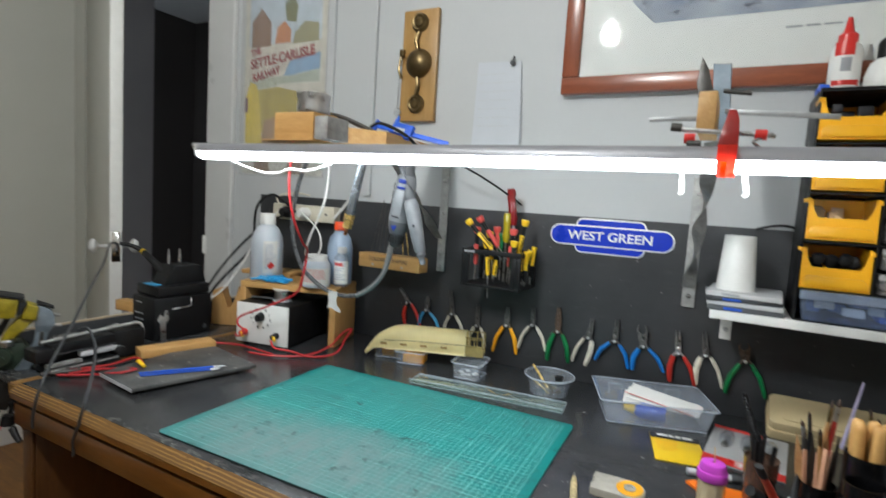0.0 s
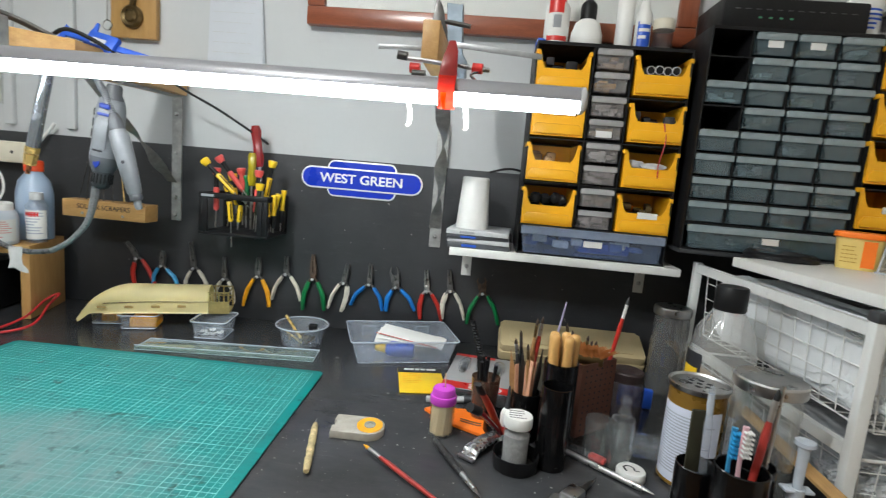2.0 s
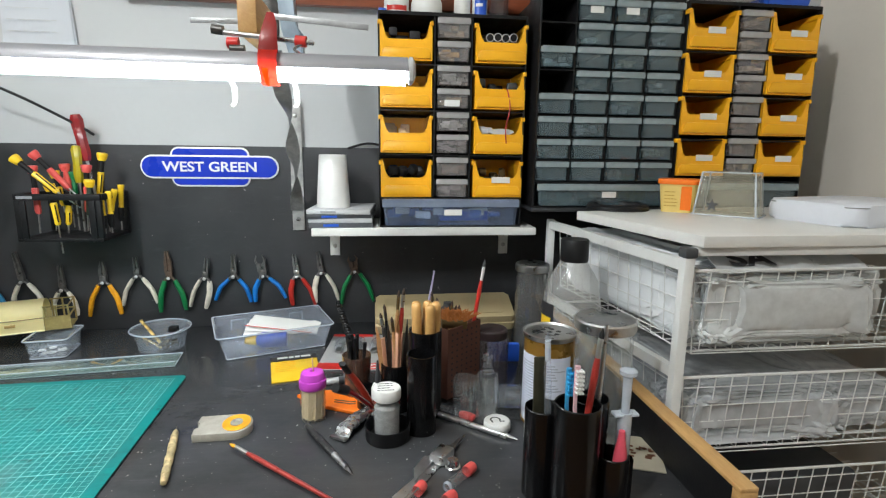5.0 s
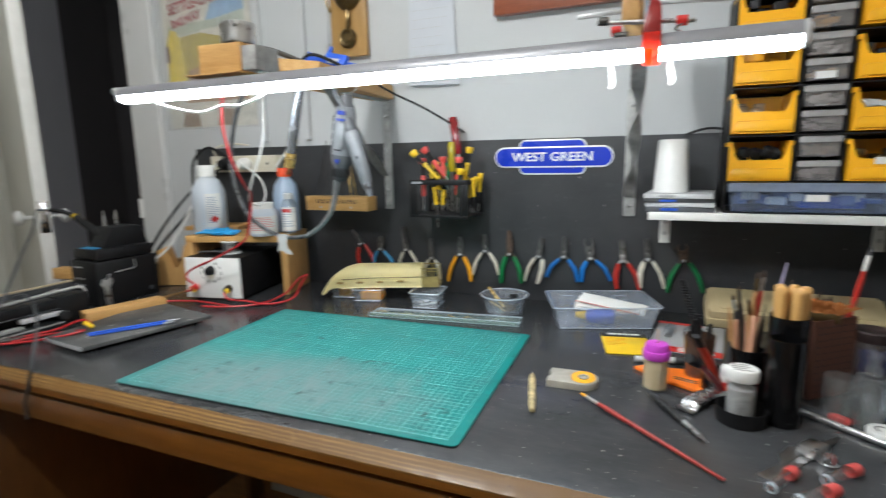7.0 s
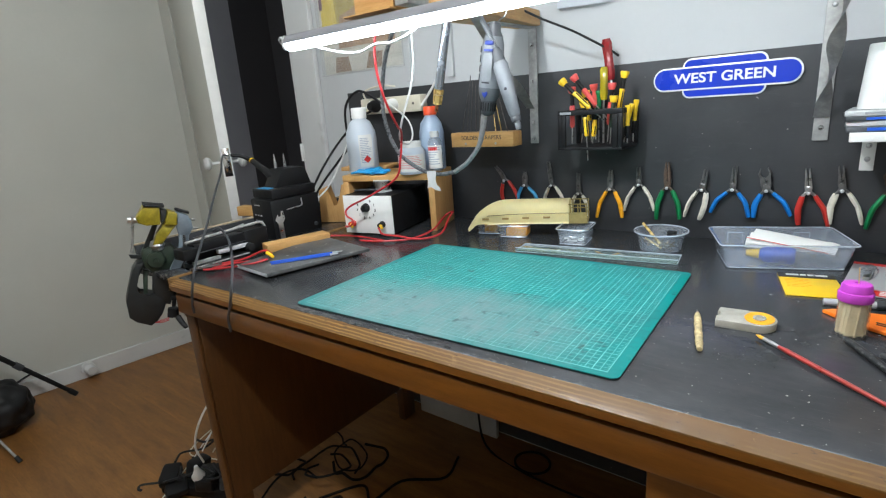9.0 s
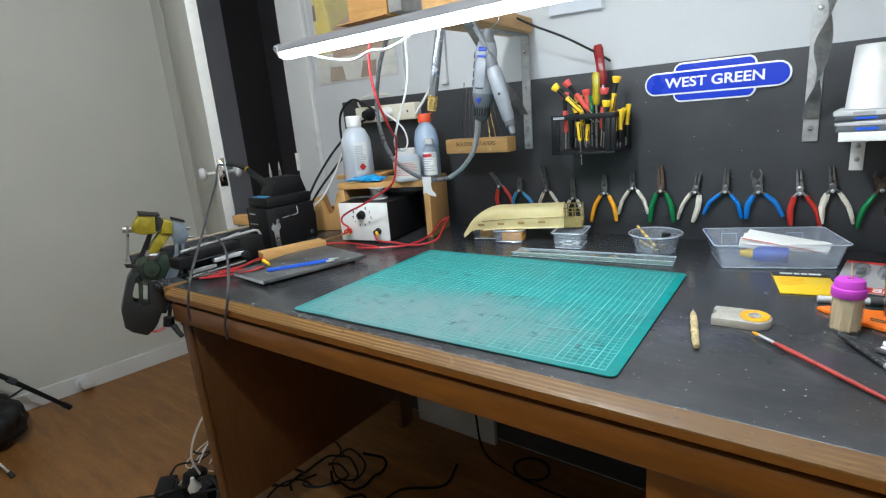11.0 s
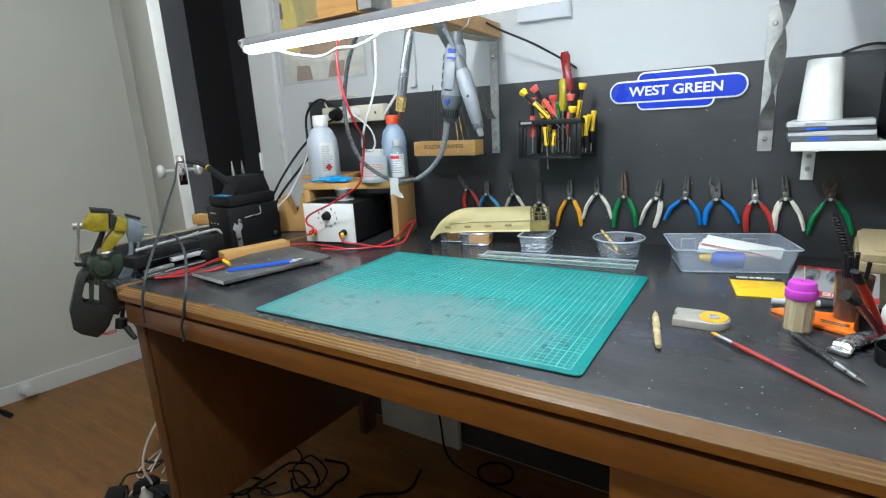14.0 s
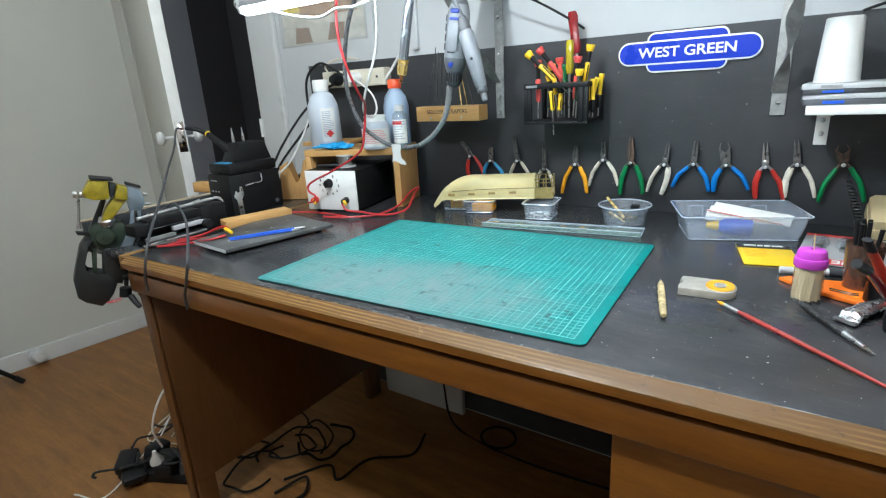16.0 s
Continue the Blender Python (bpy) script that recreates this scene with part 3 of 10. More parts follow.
# hall behind the doorway; its darkness is put into the brown walls' colour
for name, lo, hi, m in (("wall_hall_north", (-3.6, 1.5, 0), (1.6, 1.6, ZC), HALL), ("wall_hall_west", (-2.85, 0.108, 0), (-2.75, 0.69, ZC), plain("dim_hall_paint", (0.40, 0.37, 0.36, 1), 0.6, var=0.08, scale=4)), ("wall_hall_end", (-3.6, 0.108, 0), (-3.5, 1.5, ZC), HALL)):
    setting(name, span(bmx(), lo, hi), m, "plain hall wall beyond the doorway", "wall")
bm = span(bmx(), (-3.6, 0.108, -0.06), (XL - 0.1, 1.6, 0.0))
setting("floor_hall", bm, FLOOR, "dark hall floor beyond the doorway", "floor")
bm = span(bmx(), (-3.6, 0.108, ZC), (XL - 0.1, 1.6, ZC + 0.08))
setting("ceiling_hall", bm, CEIL, "plain hall ceiling", "ceiling")
# architrave, battens and skirting
bm = bmx()
span(bm, (DOOR_R, -0.012, 0), (DOOR_R + 0.135, 0.008, DOOR_H + 0.08), 0.004)
trim = setting("trim_door", bm, TRIM, "white painted door surround", "trim")
bm = span(bmx(), (DOOR_R - 0.004, -0.0135, 0.922), (DOOR_R + 0.012, -0.0122, 0.988), 0.0004)
rod(bm, (DOOR_R - 0.003, -0.013, 0.922), (DOOR_R - 0.003, -0.013, 0.988), 0.0045)
part("hinge", bm, WHITE, trim, "painted-over hinge")
for i, x in enumerate((-0.755, -0.595)):
    bm = span(bmx(), (x, -0.004, 1.17), (x + 0.022, 0.008, ZC), 0.002)
    setting("trim_batten", bm, WALL, "narrow white painted wall batten", "trim")
bm = prism(bmx(), [(XL + 0.034, -0.005), (XL + 0.018, -0.005), (XS, YF), (XS + 0.016, YF)], 0.076, None, 0.003)
setting("baseboard", bm, TRIM, "white painted skirting board", "baseboard")
bm = span(bmx(), (DOOR_L, 0.10, 0), (DOOR_L + 0.03, 0.14, DOOR_H), 0.003)
setting("trim_jamb", bm, WALL_L, "grey painted door jamb", "trim")
# the door, ajar
door = thing("door_1", "white painted flush door standing ajar", "door", (-2.11, 0.03, 0), -22.4)
tagged(door, kind="structure")
bm = span(bmx(), (0, -0.036, 0.01), (0.7975, 0.0, 2.02), 0.001)
part("door_leaf", bm, WALL_L, door, "grey-white painted leaf")
part("door_edge", span(bmx(), (0.7976, -0.036, 0.01), (0.800, 0.0, 2.02), 0.0008), WHITE, door, "bright white lock edge")
for s in (-1, 1):
    bm = bmx()
    y = -0.036 if s < 0 else 0.0
    rod(bm, (0.755, y, 0.950), (0.755, y + s * 0.035, 0.950), 0.006)
    knob = lathe(bm, [(0, 0), (0.014, 0.002), (0.023, 0.010), (0.024, 0.018), (0.017, 0.027), (0, 0.03)], 18, pose(0.755, y + s * 0.026, 0.950, -90 * s, 0, 0))
    part("knob", bm, TRIM, door, "white knob on a short chrome stem")
bm = span(bmx(), (0.799, -0.031, 0.902), (0.802, -0.005, 1.002), 0.001)
rod(bm, (0.80, -0.018, 0.942), (0.808, -0.018, 0.942), 0.007)
part("latch_plate", bm, CHROME, door, "chrome latch plate")
bm = lathe(bmx(), [(0, 0), (0.03, 0), (0.03, 0.012), (0.022, 0.016), (0.022, 0.05), (0.019, 0.056), (0, 0.056)], 20, pose(XL + 0.034 - 0.62 * SLANT, -0.62, 0.045, 0, 90, 0))
solid("door_stop", bm, TRIM, "white painted round door stop on the skirting", "door stop")

# ---- ceiling lamp behind the camera ----
LAMPX, LAMPY, DROP = -0.217, -1.40, 0.30
lamp = thing("ceiling_lamp", "bare white bulb hanging from the ceiling on a cord", "lamp", (LAMPX, LAMPY, ZC))
part("cord", rod(bmx(), (0, 0, -DROP), (0, 0, 0), 0.004), WHITE, lamp)
part("lamp_holder", lathe(bmx(), [(0, 0), (0.015, 0), (0.02, -0.02), (0.022, -0.03), (0.02, -0.07), (0, -0.07)], 20, pose(0, 0, -DROP)), WHITE, lamp)
part("bulb", lathe(bmx(), [(0.013, -0.07), (0.02, -0.085), (0.034, -0.11), (0.038, -0.135), (0.03, -0.16), (0, -0.172)], 20, pose(0, 0, -DROP)), BULB_GLOW, lamp, "glowing round bulb")

# ---- black board on the wall ----
bm = bmx()
# the part below the desk is added to darken the wall there
prism(bm, [(-1.034, 0.01), (1.10, 0.01), (1.10, 1.153), (-1.034, 1.154)], 0.0075, pose(0, 0.0075, 0) @ UPRIGHT)
setting("wall_panel", bm, BLACKBOARD, "black painted tool board fixed to the wall", "wall panel")


# ---- desk ----
def build_desk():
    desk = thing("desk", "large old wooden desk with a worn black top", "desk", (0, 0, 0))
    x0, x1, yb = -0.84, 0.875, -0.004
    bm = span(bmx(), (x0, -0.7605, 0.7225), (x1, yb, 0.75), 0.0015)
    part("desktop", bm, DESKTOP, desk, "worn black desktop with scratches and specks")
    # varnished lipping, its upper corner worn back to the ply layers
    along = Matrix(((0, 0, 1, x0 - 0.004), (1, 0, 0, 0), (0, 1, 0, 0), (0, 0, 0, 1)))
    part("front_lipping", prism(bmx(), [(-0.764, 0.7225), (-0.7765, 0.7225), (-0.778, 0.724), (-0.7785, 0.7342), (-0.764, 0.7342)], x1 - x0 + 0.004, along), OAK, desk, "varnished front edge")
    bm = bmx()
    rnd, rows = random.Random(8), []
    for i in range(241):
        x = x0 - 0.004 + (x1 - x0 + 0.004) * i / 240
        e = rnd.uniform(0, 0.0012) + 0.003 * max(0.0, noise.noise(Vector((x * 14, 3, 0))) - 0.15)
        g = 0.0012 * noise.noise(Vector((x * 9, 7, 0)))
        rows.append([bm.verts.new(q) for q in ((x, -0.762, 0.7343), (x, -0.7786 + g, 0.7343), (x, -0.7783 + g, 0.7372 - e * 0.4), (x, -0.7692 + 1.6 * g, 0.7452 - e), (x, -0.7600 + 2.5 * g, 0.7499 - 0.2 * e))])
    for p, q in zip(rows, rows[1:]):
        for j in range(5):
            bm.faces.new((p[j], q[j], q[(j + 1) % 5], p[(j + 1) % 5]))
    bm.faces.new(rows[0]), bm.faces.new(rows[-1][::-1])
    part("worn_edge", bm, PLY, desk, "chipped plywood layers along the front edge", smooth=25)
    bm = span(bmx(), (x0 - 0.026, -0.772, 0.7225), (x0, yb, 0.7495), 0.003)
    part("side_lipping", bm, PLY, desk, "plywood side edge")
    bm = span(bmx(), (x0 + 0.004, -0.748, 0.703), (x1 - 0.01, -0.02, 0.7222))
    part("sub_top", bm, OAK, desk)
    bm = span(bmx(), (x0 - 0.004, -0.772, 0.667), (x1, -0.748, 0.7135), 0.004)
    part("apron", bm, OAK_D, desk, "rounded stained apron rail")
    # hollow moulding under the end of the top
    cove = [(x0 - 0.024, 0.7215), (x0 + 0.004, 0.7215), (x0 + 0.004, 0.652), (x0 - 0.004, 0.655), (x0 - 0.006, 0.676), (x0 - 0.012, 0.694), (x0 - 0.022, 0.706)]
    part("end_moulding", prism(bmx(), cove, 0.74, pose(0, -0.02, 0) @ UPRIGHT), OAK, desk, "hollow moulding under the end")
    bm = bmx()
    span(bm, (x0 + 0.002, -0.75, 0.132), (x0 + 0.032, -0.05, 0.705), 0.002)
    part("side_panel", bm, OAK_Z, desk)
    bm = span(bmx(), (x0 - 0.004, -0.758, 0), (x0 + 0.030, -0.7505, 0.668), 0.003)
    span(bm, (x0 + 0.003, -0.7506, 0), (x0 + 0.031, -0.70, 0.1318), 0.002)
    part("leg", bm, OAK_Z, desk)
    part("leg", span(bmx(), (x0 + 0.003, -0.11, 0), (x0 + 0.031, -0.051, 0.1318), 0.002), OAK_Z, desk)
    bm = span(bmx(), (x0 + 0.032, -0.10, 0.30), (0.213, -0.08, 0.705))
    part("modesty_panel", bm, OAK, desk)
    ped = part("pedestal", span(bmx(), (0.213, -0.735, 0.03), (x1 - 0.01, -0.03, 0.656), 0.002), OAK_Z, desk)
    for i, (a, b) in enumerate(((0.47, 0.654), (0.26, 0.464), (0.04, 0.254))):
        part("drawer_front", span(bmx(), (0.217, -0.752, a), (x1 - 0.014, -0.735, b), 0.003), OAK, ped)
    bm = span(bmx(), (0.213, -0.748, 0.657), (x1, -0.70, 0.667))
    part("rail", bm, OAK, desk)
    bm = sweep(bmx(), [(x0 - 0.004, -0.762, 0.625), (x0 - 0.016, -0.764, 0.636), (x0 - 0.030, -0.764, 0.648)], [0.005, 0.006, 0.007], 8, 3)
    part("hook", bm, RUBBER, desk, "dark bent iron hook")
    # board added on the left end, with its own upstand
    part("extension_board", span(bmx(), (-1.03, -0.757, 0.732), (x0 - 0.0262, yb, 0.7498), 0.0015), DESKTOP, desk, "black board extending the desktop")
    part("extension_upstand", span(bmx(), (-1.042, -0.757, 0.732), (-1.0302, yb, 0.806), 0.001), BLACKBOARD, desk, "black side upstand")
    part("extension_edging", span(bmx(), (-1.043, -0.76, 0.806), (-1.035, yb, 0.8105), 0.001), plain("pale_raw_edging", (0.50, 0.40, 0.27, 1), 0.6, var=0.3, scale=40), desk, "raw timber edging on the upstand")
    # right-hand upstand: black inside, raw ply top and end
    bm = span(bmx(), (x1 - 0.012, -0.762, 0.745), (x1 + 0.006, -0.012, 0.806), 0.001)
    part("upstand", bm, PLASTIC_BLACK, desk, "black side upstand")
    bm = span(bmx(), (x1 - 0.013, -0.775, 0.806), (x1 + 0.008, -0.012, 0.811), 0.001)
    span(bm, (x1 - 0.013, -0.775, 0.7505), (x1 + 0.008, -0.762, 0.806), 0.001)
    part("upstand_edging", bm, PINE_Y, desk, "raw timber edging on the upstand")
    # the front runs slightly out of square with the wall
    for ob in desk.children_recursive:
        for v in ob.data.vertices:
            v.co.y *= 0.9975 - 0.0255 * v.co.x
    return desk


build_desk()
# panel added in place of the whitish wall strip under the desk
bm = span(bmx(), (-0.80, -0.03, 0.045), (-0.47, -0.012, 0.29), 0.002)
solid("skirting_offcut", bm, plain("pale_grey_panel", (0.52, 0.52, 0.51, 1), 0.7, var=0.2, scale=8), "pale panel standing in for the wall under the desk", "board", (0, 0, -0.045))

# ---- cutting mat ----
mat = thing("cutting_mat", "worn green gridded self-healing cutting mat on the desk", "cutting mat", (-0.136, -0.5155, 0.7505), 2.2)
# dark layer beneath the green sheet, so the mat's edge reads nearly black
part("backing", prism(bmx(), rounded(0.6046, 0.4456, 0.010), 0.0019), plain("dark_mat_layer", (0.012, 0.03, 0.028, 1), 0.6), mat, "dark lower layer", smooth=30)
part("surface", prism(bmx(), rounded(0.604, 0.445, 0.010), 0.0011, pose(0, 0, 0.0019)), CUTMAT, mat, "green printed surface", smooth=30)


# ---- work light over the bench ----
def build_tube():
    a, b = Vector((-0.632, -0.535, 1.2425)), Vector((0.548, -0.527, 1.2410))
    d = (b - a).normalized()
    t = thing("tube_light", "long lit LED tube light with a grey aluminium back", "tube light", a)
    m = Matrix.Translation((b - a) / 2) @ d.to_track_quat("X", "Z").to_matrix().to_4x4()
    l = (b - a).length
    half = l / 2
    # housing: upper part of an oval; diffuser: lower part
    seg, r = 12, 0.0165
    bm, up = bmx(), [(r * math.cos(math.pi * k / seg), 0.0005 + 1.1 * r * math.sin(math.pi * k / seg)) for k in range(seg + 1)]
    prism(bm, up, l - 0.03, m @ pose(-half + 0.015, 0, 0) @ pose(0, 0, 0, 90, 0, 90))
    part("housing", bm, plain("grey_anodised_back", (0.27, 0.27, 0.29, 1), 0.38, metal=0.3, var=0.06, scale=15), t, "grey aluminium back")
    bm, lo = bmx(), [(r * 0.96 * math.cos(math.pi + math.pi * k / seg), -0.0008 + 0.85 * r * math.sin(math.pi + math.pi * k / seg)) for k in range(seg + 1)]
    prism(bm, lo, l - 0.036, m @ pose(-half + 0.018, 0, 0) @ pose(0, 0, 0, 90, 0, 90))
    part("diffuser", bm, TUBE_GLOW, t, "glowing white diffuser")
    for s in (-1, 1):
        bm = cube(bmx(), (s * (half - 0.0115), 0, 0.0025), (0.012, 0.032, 0.031), 0.008, m)
        part("end_cap", bm, LIGHTGREY, t)
    bm = sweep(bmx(), [m @ Vector(p) for p in ((-half, 0, 0.012), (-half - 0.012, 0, 0.016), (-half - 0.022, 0.004, 0.012), (-half - 0.02, 0.01, 0.004), (-half - 0.006, 0.012, 0.008))], 0.003)
    part("hook", bm, LIGHTGREY, t, "wire hanging hook")
    for x in (0.318, 0.393):
        p = Vector((x, -0.505, 1.229)) - a
        bm = sweep(bmx(), [p + Vector(q) for q in ((0, -0.040, 0.010), (0, -0.012, 0.006), (0.001, 0.012, -0.006), (0.003, 0.006, -0.018), (0.004, 0.0, -0.026), (0.001, -0.002, -0.030))], [0.0025, 0.0032, 0.0035, 0.0033, 0.003, 0.0025], flat=0.6)
        part("clip", bm, WHITE, t, "white plastic hanging clip")


build_tube()


def strap_screw(bm, p):
    return lathe(bm, [(0, 0.004), (0.003, 0.0035), (0.005, 0.001), (0.005, -0.003)], 12, Matrix.Translation(p) @ pose(0, 0, 0, 90, 0, 0))


# left wall bracket: zinc strap, wooden arm over the bench
def twisted(bm, a, b, w, turns, k0=0.0, k1=1.0, a0=0.0, bow=Vector((0, 0, 0)), n=44):
    """Flat steel strap from a to b, twisted between the shares k0 and k1."""
    rows = []
    axis = (b - a).normalized()
    side = Vector((1, 0, 0)) - axis * axis.x
    side.normalize()
    up = axis.cross(side)
    for i in range(n + 1):
        k = i / n
        f = min(1.0, max(0.0, (k - k0) / (k1 - k0)))
        g = a0 + math.pi * turns * f
        c = a.lerp(b, k) + bow * math.sin(math.pi * k)
        d = (side * math.cos(g) + up * math.sin(g)) * w
        rows.append([bm.verts.new(c - d), bm.verts.new(c + d)])
    for p, q in zip(rows, rows[1:]):
        bm.faces.new((p[0], p[1], q[1], q[0]))
    bmesh.ops.solidify(bm, geom=bm.faces[:], thickness=0.002)
    return bm


def build_left_arm():
    t = thing("lamp_bracket", "pine arm on a galvanised steel bracket over the bench", "bracket", (-0.313, 0, 1.0))
    bm = span(bmx(), (-0.012, -0.006, -0.026), (0.012, -0.001, 0.264), 0.001)
    span(bm, (-0.013, -0.20, 0.264), (0.010, -0.001, 0.268), 0.001)
    part("steel_bracket", bm, GALV, t, "galvanised steel angle strap")
    for z in (-0.012, 0.03, 0.135, 0.225):
        part("screw", strap_screw(bmx(), Vector((-0.001, -0.006, z))), STEEL, t)
    bm = twisted(bmx(), Vector((-0.006, -0.012, 0.066)), Vector((0.058, -0.36, 0.262)), 0.012, 1.0, 0.10, 0.55, 0.0)
    part("brace", bm, GALV, t, "twisted grey steel brace")
    bm = bmx()
    prism(bm, [(-0.046, -0.003), (0.022, -0.003), (0.062, -0.38), (-0.004, -0.46), (-0.072, -0.46)], 0.036, pose(0, 0, 0.2685), 0.002)
    part("arm", bm, PINE_Y, t, "pine board arm")
    bm = prism(bmx(), [(-0.090, -0.462), (0.002, -0.462), (-0.004, -0.524), (-0.098, -0.530)], 0.053, pose(0, 0, 0.2685), 0.002)
    part("end_block", bm, PINE_X, t, "pine block on the arm's end")
    bm = span(bmx(), (-0.118, -0.545, 0.2650), (0.006, -0.44, 0.2682), 0.001)
    part("underside_strip", bm, PINE_X, t)
    bm = span(bmx(), (0.0045, -0.530, 0.270), (0.036, -0.47, 0.312), 0.001)
    part("end_plate", bm, GALV, t, "grey metal end plate")
    return t


build_left_arm()


def build_right_arm():
    """Right wall bracket: a twisted strap, a short block and clamps hung on it."""
    t = thing("lamp_bracket", "short pine arm on a twisted steel strap above the bench", "bracket", (0.318, 0, 0.97))
    bm = span(bmx(), (-0.013, -0.006, 0), (0.013, -0.001, 0.285), 0.001)
    part("steel_strap", bm, GALV, t, "galvanised wall strap")
    for z in (0.025, 0.06, 0.19, 0.25):
        part("screw", strap_screw(bmx(), Vector((0, -0.006, z))), STEEL, t)
    # the twisted strap runs from the wall up and out to the arm
    bm = twisted(bmx(), Vector((-0.002, -0.012, 0.045)), Vector((0.032, -0.402, 0.3125)), 0.013, 2.1, 0.06, 0.8, bow=Vector((0, 0.05, 0.02)))
    part("twisted_strap", bm, GALV, t, "twisted steel strap")
    bm = span(bmx(), (0.013, -0.5087, 0.313), (0.0355, -0.400, 0.363), 0.002)
    part("arm", bm, PINE_Y, t, "pine end block")
    return t


build_right_arm()


def build_tube_strap():
    """Red strap from the arm, wrapped once round the tube; the diffuser shines through it."""
    n = Nodes("red_film_band")
    c = n.mix(n.ramp(n.noise(n.coords(), 60.0, 3), 0.3, 0.7), (0.80, 0.05, 0.02, 1), (0.62, 0.03, 0.02, 1))
    p = n.add("ShaderNodeBsdfPrincipled", {"Base Color": c, "Roughness": 0.35})
    q = n.add("ShaderNodeBsdfTranslucent", {"Color": c})
    film = n.finish(n.add("ShaderNodeMixShader", {0: 0.35, 1: p.outputs[0], 2: q.outputs[0]}).outputs[0])
    n = Nodes("yellow_film_patch")
    p = n.add("ShaderNodeBsdfPrincipled", {"Base Color": (0.85, 0.45, 0.02, 1), "Roughness": 0.35})
    q = n.add("ShaderNodeBsdfTranslucent", {"Color": (0.95, 0.45, 0.03, 1)})
    patch = n.finish(n.add("ShaderNodeMixShader", {0: 0.4, 1: p.outputs[0], 2: q.outputs[0]}).outputs[0])
    axis = Vector((0.371, -0.5285, 1.2435))
    t = thing("tube_strap", "red strap that ties the tube light to the arm", "strap", axis)

    def wrap(name, a0, a1, x0, x1, r, m, label=""):
        bm, rows = bmx(), []
        for i in range(19):
            a = radians(a0 + (a1 - a0) * i / 18)
            k = i / 18
            y, z = r * math.cos(a), r * math.sin(a)
            rows.append([bm.verts.new((x0 + 0.002 * k, y, z)), bm.verts.new((x1 - 0.001 * k, y, z))])
        for u, v in zip(rows, rows[1:]):
            bm.faces.new((u[0], u[1], v[1], v[0]))
        bmesh.ops.solidify(bm, geom=bm.faces[:], thickness=0.0005)
        return part(name, bm, m, t, label)

    # one strap in two reds: brighter where lit, darker on the unlit tail
    wrap("wrap", 100, 290, -0.011, 0.011, 0.0215, film, "red band round the tube")
    wrap("patch", 192, 262, -0.006, 0.001, 0.0226, patch, "small yellow patch")
    bm = sweep(bmx(), [(0.000, -0.012, 0.014), (0.001, -0.011, 0.032), (0.002, -0.004, 0.048), (0.001, 0.006, 0.062)], [0.0115, 0.0098, 0.0075, 0.0040], 12, 5, 0.12)
    part("tail", bm, plain("unlit_red_strap", (0.26, 0.012, 0.010, 1), 0.4, var=0.15), t, "unlit dark red strap tail")


build_tube_strap()
bm = span(bmx(), (-0.062, -0.001, -0.0034), (0.062, 0.001, 0.0034), 0.0004)
solid("steel_rule", bm, ZINC, "steel rule pointing out from the clamped arm", "ruler", (0.424, -0.488, 1.305), -4, ry=5.1)
bm = span(bmx(), (-0.031, -0.0012, -0.0030), (0.031, 0.0012, 0.0030), 0.0004)
solid("steel_bar", bm, ZINC, "short flat steel bar wedged beside the pine block", "bar", (0.302, -0.488, 1.3012), 0, ry=-1)

# ---- on the black board ----
def build_sign():
    t = thing("station_sign", "blue enamel station sign with white border and lettering", "sign", (0.1375, -0.002, 1.1085))
    rim = lambda w, h, r: rounded(w, h, r, 8)
    for w, h, r, y in ((0.162, 0.084, 0.017, 0.0), (0.285, 0.050, 0.0245, -0.0015)):
        bm = prism(bmx(), rim(w, h, r), 0.004, pose(0, y, 0) @ UPRIGHT, 0.0008)
        part("border", bm, WHITE_ENAMEL, t, "white enamel edge")
        bm = prism(bmx(), rim(w - 0.007, h - 0.007, max(r - 0.0035, 0.002)), 0.0008, pose(0, y - 0.004, 0) @ UPRIGHT)
        part("panel", bm, BLUE_ENAMEL, t)
    bm = letters("WEST GREEN", 0.0290, 0.0004, 0.0006)
    bmesh.ops.transform(bm, matrix=pose(0, -0.0066, -0.0005) @ UPRIGHT @ Matrix.Diagonal((1.12, 1.0, 1, 1)), verts=bm.verts)
    part("lettering", bm, WHITE_ENAMEL, t, "white capital letters")
    return t


build_sign()


